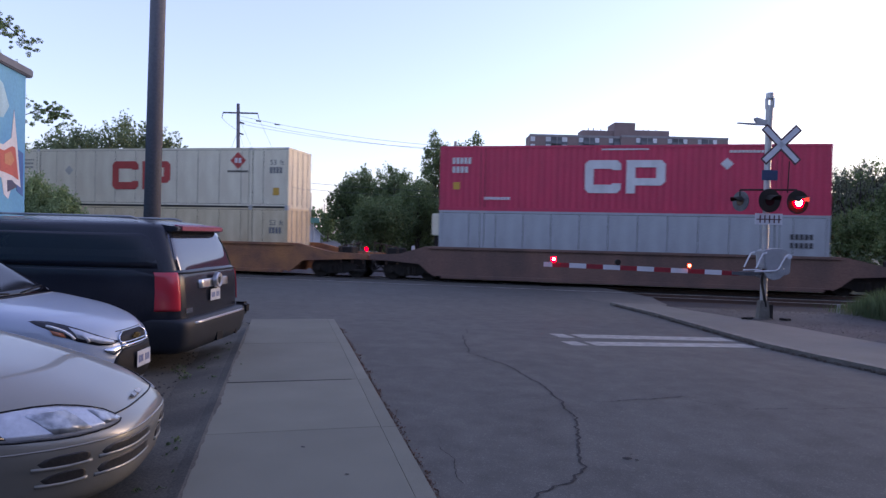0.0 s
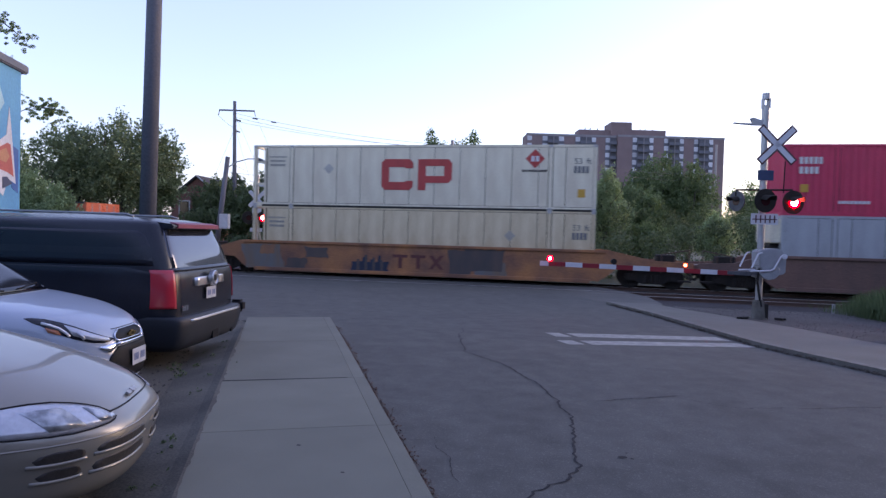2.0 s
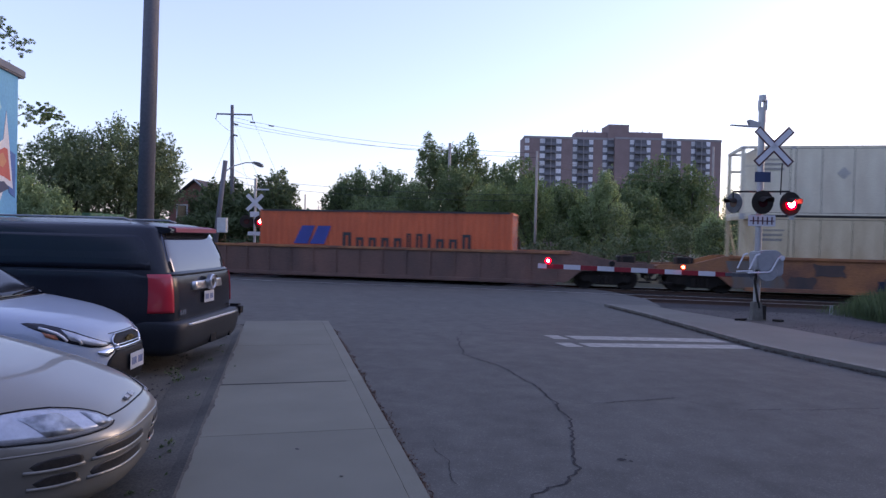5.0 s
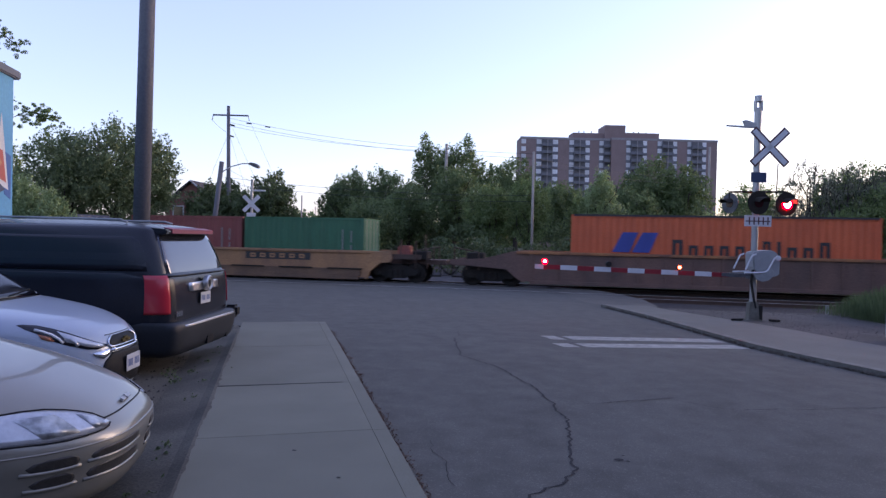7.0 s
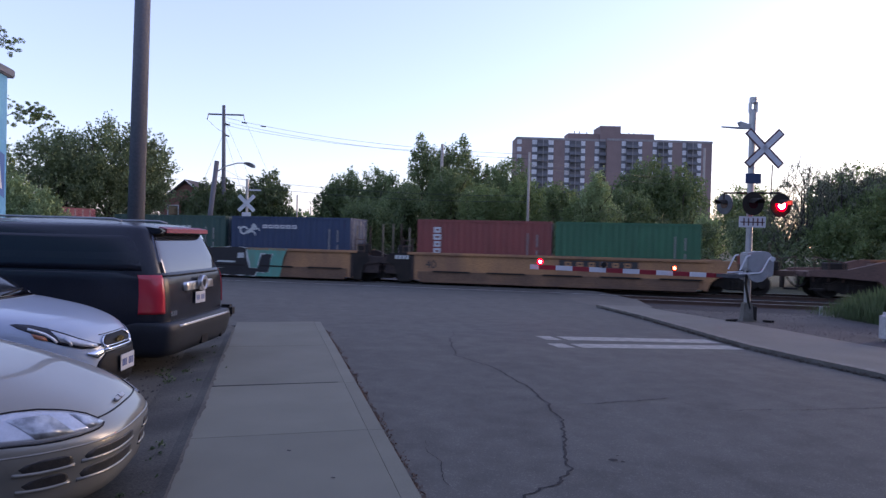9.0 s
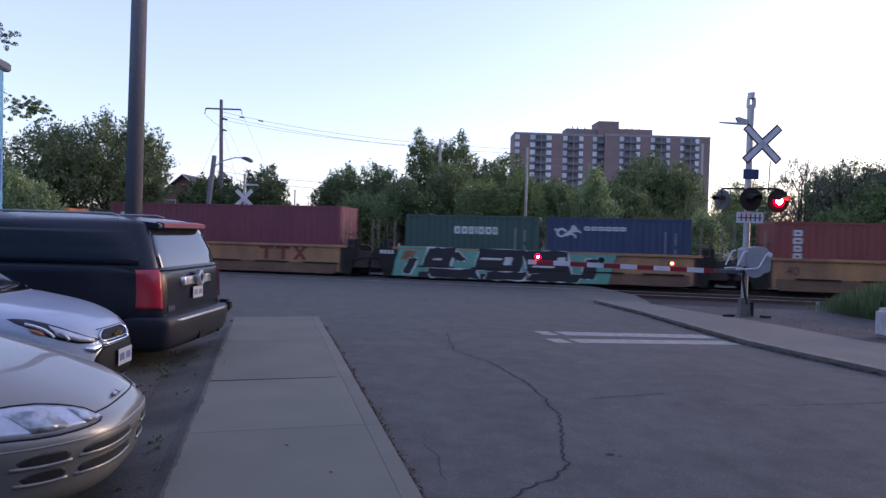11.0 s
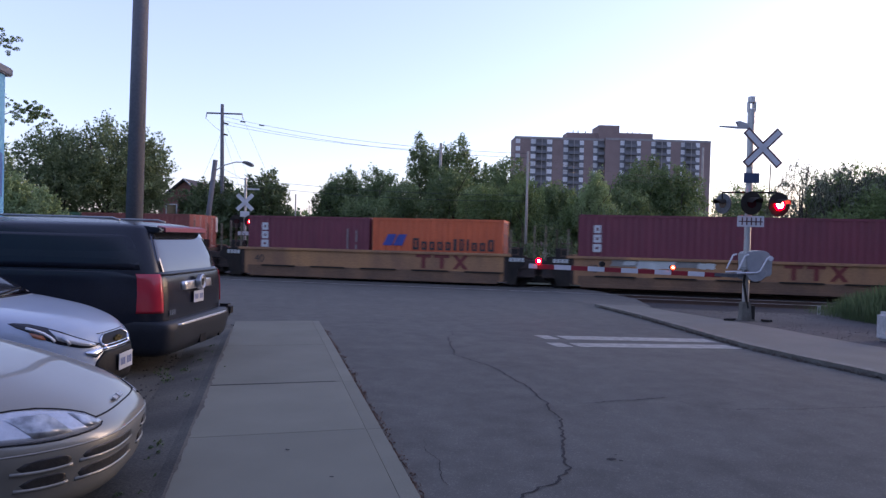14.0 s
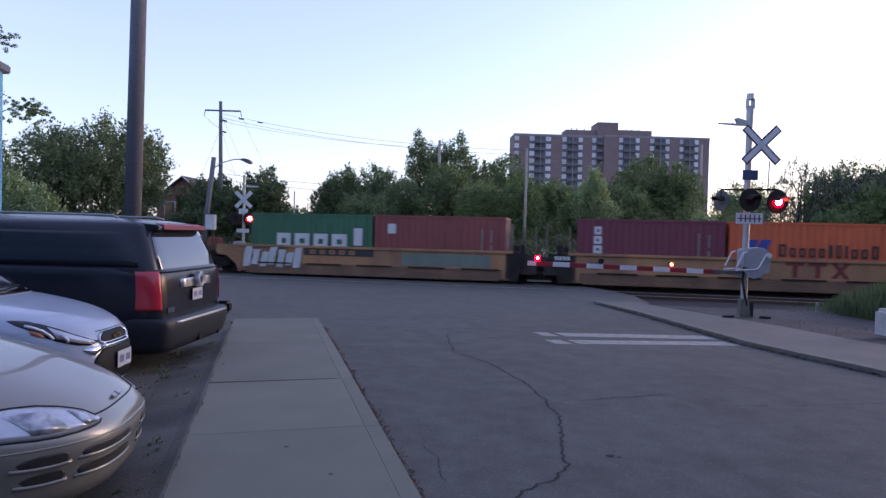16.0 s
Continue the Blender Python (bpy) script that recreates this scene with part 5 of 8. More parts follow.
def far_signal():
    root = thing("crossing_signal", "crossing signal beyond the tracks, its crossbuck seen from behind", "crossing signal", at=pose(-17.65, 33.25, -0.5, 0, 0, 14))
    bm = bmesh.new(); rod(bm, (0, 0, 0), (0, 0, 5.15), 0.075, seg=10)
    part("mast", bm, ALU, root)
    crossbuck(root, pose(0, -0.12, 3.8), 1.2, 0.21, True)
    bm = bmesh.new(); box(bm, -0.05, 0.75, -0.02, 0.02, 4.5, 4.58)
    part("bracket", bm, BACK_GREY, root)
    bm = bmesh.new(); box(bm, -0.25, 0.25, -0.12, -0.1, 3.0, 3.3)
    part("notice_plate", bm, BACK_GREY, root)
    bm = bmesh.new(); box(bm, -0.36, 0.32, -0.12, -0.1, 1.98, 2.19)
    part("plate", bm, BACK_GREY, root)
    lamp_head(root, pose(-0.42, -0.16, 2.75, 0, 0, 20), phase=0, size=0.36)
    lamp_head(root, pose(0.36, -0.16, 2.75, 0, 0, 20), phase=1, size=0.36)
    bm = bmesh.new(); box(bm, -0.5, 0.1, -0.3, 0.3, 0.85, 1.5); soften(bm, 0.05)
    part("gate_machine", bm, GALV, root)
    # the far gate arm with its tip lamp
    arm = thing("crossing_gate_arm", "lowered striped gate arm beyond the tracks", "gate arm", at=pose(-17.2, 33.2, 0.55, 0, -1, -14))
    for i in range(16):
        bm = bmesh.new(); box(bm, i * 0.42, i * 0.42 + 0.42, -0.022, 0.022, -0.055, 0.055)
        part("stripe", bm, SIGN_WHITE if i % 2 else BOOM_RED, arm)
    lamp = new("gate_lamp")
    lamp.parent, lamp.matrix_basis = arm, pose(6.55, 0, 0.17)
    bm = bmesh.new(); rod(bm, (0, 0.05, 0), (0, -0.03, 0), 0.09, seg=14); box(bm, -0.02, 0.02, -0.02, 0.02, -0.12, -0.02)
    part("lamp_case", bm, BLACKISH, lamp)
    bm = bmesh.new(); rod(bm, (0, -0.032, 0), (0, -0.045, 0), 0.088, seg=14)
    part("lamp_glow", bm, RED_GLOW, lamp)


near_signal()
far_signal()


# ---- poles and wires ----
def wire(a, b, sag, r=0.01, label="thin dark overhead wire", n=14):
    cu = bpy.data.curves.new("overhead_wire", "CURVE")
    cu.dimensions, cu.bevel_depth, cu.bevel_resolution = "3D", r, 0
    sp = cu.splines.new("POLY")
    sp.points.add(n)
    for i in range(n + 1):
        t = i / n
        p = Vector(a).lerp(Vector(b), t)
        sp.points[i].co = (p.x, p.y, p.z - 4 * sag * t * (1 - t), 1)
    tmp = new("overhead_wire", cu)
    me = bpy.data.meshes.new_from_object(tmp.evaluated_get(bpy.context.evaluated_depsgraph_get()))
    bpy.data.objects.remove(tmp)
    tagged(part("overhead_wire", me, WIRE), label, "wire", "overhead wires")


WIRE = plain("wire_black", (0.03, 0.03, 0.035), 0.6)


def poles():
    def pole(base, top, r0, r1, label, cat="utility pole", name="utility_pole", wood=WOOD):
        root = thing(name, label, cat, at=pose(*base))
        bm = bmesh.new(); rod(bm, (0, 0, -0.1), Vector(top) - Vector(base), r0, r1, seg=16)
        part("pole", bm, wood, root, smooth=True)
        return root
    p = pole((-8.15, 11.0, -0.12), (-8.05, 11.1, 10.6), 0.16, 0.125, "tall weathered wooden pole behind the parked cars")
    u = pole((-26.3, 46.0, -0.5), (-26.45, 45.9, 11.45), 0.19, 0.12, "tall wooden utility pole with a crossarm")
    bm = bmesh.new(); box(bm, -1.35, 1.35, -0.05, 0.05, 11.2, 11.31, Matrix.Rotation(radians(14), 4, "Z")); part("crossarm", bm, WOOD, u)
    for x in (-1.3, 1.3):
        bm = bmesh.new(); rod(bm, (x, 0.25 * x, 11.22), (x * 1.06, 0.25 * x, 10.85), 0.035, seg=6)
        part("insulator", bm, GALV, u)
    for z, x in ((10.55, 0.35), (9.7, 0.3)):
        bm = bmesh.new(); rod(bm, (-0.1, 0, z), (x, -0.05, z - 0.12), 0.06, seg=6)
        part("bracket", bm, BLACKISH, u)
    lean = pole((-22.15, 36.4, -0.5), (-21.5, 36.63, 6.05), 0.17, 0.14, "short leaning wooden pole with a street lamp")
    bm = bmesh.new()
    pts = [(0.6, 0.2, 5.85), (1.2, 0.35, 6.25), (1.9, 0.45, 6.45), (2.45, 0.5, 6.45)]
    for a, b in zip(pts, pts[1:]):
        rod(bm, a, b, 0.035, seg=8)
    part("lamp_arm", bm, ALU, lean)
    bm = bmesh.new(); prism(bm, [(2.3, 6.42), (2.45, 6.52), (2.75, 6.48), (3.0, 6.34), (3.05, 6.2), (2.9, 6.15), (2.55, 6.3)], 0.36, 0.64); soften(bm, 0.03)
    part("lamp_head", bm, DARK_GALV, lean, "dark grey cobra lamp head")
    bm = bmesh.new(); box(bm, 1.22, 1.8, -1.6, -1.3, 2.1, 2.98); soften(bm, 0.03)
    part("meter_box", bm, BACK_GREY, lean, "pale grey metal box")
    bm = bmesh.new(); rod(bm, (0.22, 0.08, 2.5), (1.4, -1.38, 2.5), 0.03, seg=6)
    part("box_bracket", bm, GALV, lean)
    for x, y, z, r in ((-10.87, 54.0, 9.6, 0.16), (-2.455, 37.5, 6.66, 0.085), (-45.6, 103.2, 8.4, 0.14), (-63, 150.7, 8.8, 0.14), (13.9, 74.3, 12.0, 0.15)):
        pole((x, y, -0.6), (x, y, z), r, r * 0.75, "plain bleached wooden utility pole among the trees", wood=PALE_WOOD)
    g = thing("street_sign", "green street sign board far along the road", "sign", at=pose(-34.25, 78.5, -0.85))
    bm = bmesh.new(); rod(bm, (0, 0, 0), (0, 0, 4.4), 0.06, seg=8)
    part("post", bm, GALV, g)
    bm = bmesh.new(); box(bm, -0.8, 0.8, -0.06, -0.03, 3.75, 4.4)
    part("board", bm, paint("sign_green", (0.1, 0.27, 0.21)), g)
    wire((-26.3, 45.8, 10.5), (-2.455, 37.5, 6.54), 0.5)
    wire((-26.3, 46.0, 10.2), (-2.455, 37.5, 6.29), 0.5)
    wire((-26.3, 45.8, 9.9), (-10.87, 54, 9.0), 0.4)
    wire((-21.3, 36.6, 5.7), (-45.6, 103.2, 8.2), 0.6)
    wire((-21.3, 36.6, 5.2), (-45.6, 103.2, 7.6), 0.6)
    wire((-27.7, 45.6, 10.4), (-26.3, 46.0, 9.3), 0.12)
    wire((-26.3, 45.9, 9.6), (-28.3, 45.5, 4.5), 0.0, 0.009)
    wire((-26.3, 45.9, 10.2), (-22.6, 44.0, 4.6), 0.0, 0.009)
    wire((-24.9, 46.3, 10.4), (-21.0, 44.0, 4.6), 0.0, 0.009)
    wire((-26.3, 45.9, 9.2), (-24.0, 45.5, 3.0), 0.0, 0.009)
    wire((-21.4, 36.6, 5.1), (-2.455, 37.5, 4.16), 0.3, 0.01)
    wire((-21.4, 36.6, 4.7), (-2.455, 37.5, 3.82), 0.3, 0.01)
    # dark splices on the service wires
    for x, y, z in ((-24.6, 45.7, 10.05), (-23.0, 45.6, 9.75)):
        bm = bmesh.new(); rod(bm, (x - 0.2, y, z + 0.03), (x + 0.2, y, z - 0.03), 0.05, seg=6)
        tagged(part("wire_splice", bm, WIRE), "dark splice sleeve on an overhead wire", "splice", "splices on the wires")
    wire((-2.455, 37.5, 6.29), (13.9, 74.3, 9.0), 0.5)
    wire((-2.455, 37.5, 5.95), (13.9, 74.3, 8.3), 0.5)


poles()


# ---- buildings ----
BRICK_BROWN = mat("brown_brick", (0.231, 0.165, 0.163), 0.9, second=(0.194, 0.14, 0.136), scale=0.3, fine=3, grain=0.12, bump=0.0)
BAND = mat("pale_roof_edge", (0.26, 0.25, 0.26), 0.8, scale=0.5, bump=0.0)
WIN_PALE = mat("pale_curtained_window", (0.7, 0.714, 0.742), 0.25, second=(0.364, 0.378, 0.42), scale=0.25, fine=2, bump=0.0, vary=0.25)
# dark tones that stand for the shade inside the balconies
BALC_SHADE = mat("balcony_shade_colour", (0.05, 0.052, 0.06), 0.6, second=(0.1, 0.1, 0.115), scale=0.4, bump=0.0, vary=0.3)
BALC_RAIL = mat("grey_balcony_rail", (0.128, 0.135, 0.158), 0.6, scale=0.6, bump=0.0)


def apartments():
    """A brick tower block of two wings, 77 m wide, on rising ground behind the trees."""
    root = thing("apartment_building", "brown brick apartment tower with balconies and flat roof", "apartment building", at=pose(-21.3, 251.0, 0, 0, 0, 13.5))
    floor_h, top = 2.87, 41.4
    def slab(name, x0, x1, y0, y1, z0, z1, material, parent=root, label=""):
        bm = bmesh.new(); box(bm, x0, x1, y0, y1, z0, z1)
        return part(name, bm, material, parent, label)
    slab("wing", 0.0, 35.0, 1.5, 12, -3, top, BRICK_BROWN)
    slab("wing", 35.0, 76.5, 0.0, 14, -3, top + 0.2, BRICK_BROWN)
    slab("penthouse", 20.7, 32.9, 3.5, 11, top, top + 2.6, BRICK_BROWN)
    slab("penthouse", 32.9, 40.9, 2.0, 12, top, top + 5.6, BRICK_BROWN)
    slab("penthouse", 40.9, 54.6, 3.0, 12, top, top + 3.0, BRICK_BROWN)
    for x0, x1, y, z in ((-0.1, 35, 1.38, top), (35, 76.6, -0.12, top + 0.2)):
        slab("roof_edge", x0, x1, y, y + 0.5, z - 0.55, z + 0.25, BAND)
    for x, h in ((24, 1.2), (26, 1.2), (29, 1.0), (42.5, 3), (46, 1.2), (48, 1.3), (51, 1.2)):
        slab("vent", x, x + 0.3, 8, 8.3, top + 2.5, top + 3.0 + h, BRICK_BROWN)
    wing_l = [(0.2, 2.1, "w"), (6.1, 8.2, "w"), (8.2, 12.4, "b"), (12.4, 14.6, "w"), (18.9, 20.8, "w"), (20.8, 25.2, "b"), (25.2, 27.0, "w"), (30.6, 32.4, "w"), (32.4, 34.9, "b")]
    wing_r = [(40.7, 42.5, "w"), (42.5, 47.2, "b"), (47.2, 48.9, "w"), (52.9, 54.7, "w"), (54.7, 59.0, "b"), (59.0, 60.7, "w"), (64.6, 66.3, "w"), (66.3, 70.5, "b"), (70.5, 72.2, "w")]
    # dark spandrels behind each stack of windows, with a pale post up the balconies' middle
    for x0, x1, y in ((6.1, 14.6, 1.5), (18.9, 27.0, 1.5), (30.6, 34.9, 1.5), (40.7, 48.9, 0.0), (52.9, 60.7, 0.0), (64.6, 72.2, 0.0)):
        slab("spandrel", x0, x1, y - 0.04, y + 0.1, 12, top - 0.7, BALC_RAIL)
        if x1 - x0 > 5:
            slab("post", (x0 + x1) / 2 - 0.14, (x0 + x1) / 2 + 0.14, y - 1.2, y - 1.06, 12, top - 0.6, BAND)
    cache = {}
    for y, cols, zt in ((1.5, wing_l, top), (0.0, wing_r, top + 0.2)):
        for f in range(9):
            z1 = zt - 0.75 - f * floor_h
            for x0, x1, kind in cols:
                key = (round(x1 - x0, 1), kind)
                if key not in cache:
                    bm = bmesh.new()
                    w = x1 - x0
                    if kind == "w":
                        box(bm, 0.08, w - 0.08, -0.08, 0.05, -1.7, 0)
                        box(bm, w / 2 - 0.05, w / 2 + 0.05, -0.1, 0.0, -1.75, 0)
                    else:
                        # flat panel on the wall, coloured dark as the balcony's shaded depth
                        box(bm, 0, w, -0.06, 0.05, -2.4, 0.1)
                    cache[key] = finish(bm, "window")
                    cache[key].materials.append(WIN_PALE if kind == "w" else BALC_SHADE)
                    if kind == "b":
                        bm = bmesh.new()
                        box(bm, 0.05, w - 0.05, -1.0, -0.9, -2.35, -1.35)
                        box(bm, 0, w, -1.05, -0.03, -2.55, -2.37)
                        box(bm, -0.08, 0.08, -1.0, -0.03, -2.4, 0.2)
                        cache[key + ("r",)] = finish(bm, "balcony")
                        cache[key + ("r",)].materials.append(BALC_RAIL)
                at = pose(x0, y, z1)
                if kind == "w":
                    part("window", cache[key], WIN_PALE, root, at=at)
                else:
                    r = part("balcony_door", cache[key], BALC_SHADE, root, at=at)
                    part("balcony", cache[key + ("r",)], BALC_RAIL, root, at=at)
    for f in range(13):
        bm = bmesh.new(); box(bm, 76.5, 77.9, 4, 8, 0, 1.0)
        part("balcony", bm, BAND, root, at=pose(0, 0, top - 3 - f * floor_h))
    bm = bmesh.new(); rod(bm, (12.2, 0.2, 20), (12.2, 0.2, 38), 0.12, seg=6)
    part("pipe", bm, BAND, root)


HOUSE_BRICK = mat("red_house_brick", (0.27, 0.12, 0.095), 0.9, second=(0.2, 0.09, 0.075), scale=1.5, fine=12, grain=0.2)
SHINGLE = mat("dark_shingles", (0.05, 0.045, 0.05), 0.9, fine=8, grain=0.25)
TRIM_WHITE = mat("white_trim", (0.55, 0.55, 0.55), 0.6, scale=2)
SIDING = mat("pale_siding", (0.5, 0.5, 0.52), 0.7, scale=1, grain=0.08)


def house(at, w, d, eave, ridge, wall, label, windows=True):
    root = thing("house", label, "house", at=at)
    bm = bmesh.new()
    prism(bm, [(-w / 2, 0), (w / 2, 0), (w / 2, eave), (0, ridge), (-w / 2, eave)], 0, d)
    part("wall", bm, wall, root)
    for s in (-1, 1):
        bm = bmesh.new()
        prism(bm, [(0, ridge + 0.22), (s * (w / 2 + 0.4), eave - 0.28 + 0.02), (s * (w / 2 + 0.4), eave - 0.42), (0, ridge + 0.02)], -0.35, d + 0.3)
        part("roof", bm, SHINGLE, root)
        bm = bmesh.new()
        prism(bm, [(0, ridge + 0.24), (s * (w / 2 + 0.42), eave - 0.24), (s * (w / 2 + 0.42), eave - 0.38), (0, ridge + 0.1)], -0.42, -0.36)
        part("bargeboard", bm, TRIM_WHITE if s > 0 else SHINGLE, root)
    for x in (-w / 4, w / 4) if windows else ():
        bm = bmesh.new(); box(bm, x - 0.5, x + 0.5, -0.06, 0.05, eave - 1.8, eave - 0.3)
        win = part("window", bm, GLASS_DARK, root)
        bm = bmesh.new()
        for a, b, c, e in ((-0.56, -0.46, -1.86, -0.24), (0.46, 0.56, -1.86, -0.24), (-0.46, 0.46, -1.86, -1.76), (-0.46, 0.46, -0.34, -0.24)):
            box(bm, x + a, x + b, -0.09, 0.04, eave + c, eave + e)
        part("frame", bm, TRIM_WHITE, win)
    return root


MURAL = mat("mural_sky_blue", (0.06, 0.24, 0.45), 0.8, second=(0.11, 0.33, 0.5), scale=0.5, fine=14, grain=0.1, spread=0.3)


def mural_building():
    """A flat-roofed shop with a bright painted wall towards the street; its far corner stands 15 m off."""
    root = thing("mural_building", "flat-roofed building with a bright blue painted mural wall", "building", at=pose(-12.85, 12.7, 0, 0, 0, -68))
    bm = bmesh.new(); box(bm, -0.2, 14, -9, 0, -0.3, 5.12)
    part("wall", bm, MURAL, root)
    bm = bmesh.new(); box(bm, -0.42, 14.1, -9.1, 0.08, 5.12, 5.32); soften(bm, 0.03)
    part("parapet", bm, mat("blue_grey_coping", (0.11, 0.125, 0.16), 0.7, scale=2), root)
    # a pale-edged angular figure on the blue, in layers of paint
    shapes = (
        ("mural_pale_blue", (0.3, 0.5, 0.6), [(1.5, 5.0), (0.86, 4.71), (0.58, 4.27), (0.84, 3.98), (1.6, 3.9)]),
        ("mural_deep_blue", (0.03, 0.1, 0.3), [(-0.1, 3.3), (0.3, 3.4), (0.2, 2.4), (-0.1, 2.3)]),
        ("mural_white", (0.55, 0.56, 0.6), [(1.2, 3.4), (0.83, 3.39), (0.48, 3.58), (0.36, 4.22), (0.22, 3.55), (0.02, 2.5), (0.4, 2.6), (0.6, 2.2), (0.8, 2.3), (0.9, 2.65), (1.3, 2.7)]),
        ("mural_red", (0.42, 0.09, 0.07), [(1.15, 3.28), (0.81, 3.26), (0.45, 3.4), (0.3, 3.38), (0.13, 2.66), (0.43, 2.74), (0.75, 2.78), (1.2, 2.82)]),
        ("mural_orange", (0.45, 0.2, 0.1), [(0.8, 3.18), (0.5, 3.28), (0.34, 3.1), (0.5, 2.95), (0.78, 2.98)]),
        ("mural_dark", (0.04, 0.05, 0.1), [(0.66, 2.62), (0.45, 2.64), (0.2, 2.5), (0.64, 2.36)]),
    )
    for k, (name, c, outline) in enumerate(shapes):
        bm = bmesh.new()
        prism(bm, outline, 0.0, 0.004 + 0.003 * k)
        part("painted_shape", bm, paint(name, c), root)


apartments()
house(pose(-36.6, 57.0, -0.5, 0, 0, 8), 5.2, 9, 5.0, 7.0, HOUSE_BRICK, "red brick gabled house among trees beyond the tracks")
house(pose(-38.3, 86.0, -0.5, 0, 0, 24), 3.4, 5, 1.9, 3.5, SIDING, "small pale gabled house far along the street", windows=False)
mural_building()


# ---- trees ----
# u: greens darkened to stand for shade under the crowns; weeds share it
LEAF = {"a": leaf_mat("leaf_mid_green", (0.045, 0.078, 0.032), (0.22, 0.31, 0.115)), "d": leaf_mat("leaf_deep_green", (0.035, 0.062, 0.03), (0.18, 0.255, 0.1)),
        "l": leaf_mat("leaf_light_green", (0.15, 0.22, 0.1), (0.31, 0.4, 0.18)), "s": leaf_mat("leaf_dusky_green", (0.11, 0.13, 0.09), (0.2, 0.23, 0.15)),
        "o": leaf_mat("leaf_grey_green", (0.05, 0.078, 0.042), (0.21, 0.275, 0.13)), "u": leaf_mat("leaf_painted_shade_green", (0.045, 0.075, 0.035), (0.12, 0.165, 0.065))}


def leaf_mesh(p, u, v, s, material, name):
    """Small folded leaves at p, along u, across v, of lengths s."""
    n = len(p)
    s = s[:, None]
    w = np.cross(u, v) * s * 0.18
    quads = np.stack([p - u * s * 0.6, p + v * s * 0.32 + w, p + u * s * 0.6, p - v * s * 0.32 + w], 1).reshape(-1, 3)
    me = bpy.data.meshes.new(name)
    me.vertices.add(4 * n)
    me.vertices.foreach_set("co", quads.astype(np.float32).ravel())
    me.loops.add(4 * n)
    me.loops.foreach_set("vertex_index", np.arange(4 * n, dtype=np.int32))
    me.polygons.add(n)
    me.polygons.foreach_set("loop_start", np.arange(0, 4 * n, 4, dtype=np.int32))
    me.update(calc_edges=True)
    me.materials.append(material)
    return me


def unit(v):
    return v / (np.linalg.norm(v, axis=-1, keepdims=True) + 1e-9)


def spray(rng, tufts, total, size, material, name):
    """A crown of leaves in many small tufts (centre, radius, growing direction, stretch), thick in the middle and ragged at the tips."""
    t = np.array(tufts)
    r = t[:, 3]
    share = r ** 2 * np.sqrt(t[:, 7])
    k = rng.choice(len(t), total, p=share / share.sum())
    o = rng.normal(0, 0.5, (total, 3))
    far = np.linalg.norm(o, axis=1, keepdims=True)
    o *= np.minimum(1.0, 1.15 / far)
    axis = unit(t[k, 4:7])
    o += axis * (o * axis).sum(1, keepdims=True) * (t[k, 7] - 1)[:, None]
    p = t[k, :3] + o * r[k][:, None]
    u = unit(axis * 0.5 + rng.normal(size=(total, 3)))
    v = unit(np.cross(u, rng.normal(size=(total, 3))))
    return leaf_mesh(p, u, v, size * rng.uniform(0.6, 1.3, total), material, name)


def twigs(bm, rng, starts, up, length, r):
    """Thin bare twigs that rise from given points, each bent once."""
    for a in starts:
        d = Vector(unit(np.array([rng.normal(0, 0.55), rng.normal(0, 0.55), up])))
        m = Vector(a) + d * length * rng.uniform(0.3, 0.6)
        e = m + (d + Vector(rng.normal(0, 0.3, 3))).normalized() * length * rng.uniform(0.3, 0.6)
        rod(bm, a, m, r, r * 0.7, seg=3, caps=False)
        rod(bm, m, e, r * 0.7, r * 0.25, seg=3, caps=False)


def leaf_cloud(rng, clumps, per, size, material, name):
    """One mesh of small folded leaves scattered through round clumps (centre, radius)."""
    n = len(clumps) * per
    c = np.repeat(np.array([k[:3] for k in clumps]), per, 0)
    r = np.repeat(np.array([k[3] for k in clumps]), per)
    d = rng.normal(size=(n, 3))
    d /= np.linalg.norm(d, axis=1)[:, None]
    p = c + d * (r * rng.uniform(0.35, 1.0, n) ** 0.6)[:, None] * (1, 1, 0.85)
    u = rng.normal(size=(n, 3))
    u /= np.linalg.norm(u, axis=1)[:, None]
    v = np.cross(u, d + 0.3 * rng.normal(size=(n, 3)))
    v /= np.linalg.norm(v, axis=1)[:, None] + 1e-9
    return leaf_mesh(p, u, v, size * rng.uniform(0.6, 1.3, n), material, name)


LOOK = {"a": "leafy green tree behind the railway", "d": "dark green broad tree with a dense crown", "l": "light green feathery tree", "s": "thin-leaved tree with open twiggy crown", "o": "broad green tree with open crown showing its limbs", "k": "green tree with a ragged crown, shade coloured into its leaves"}


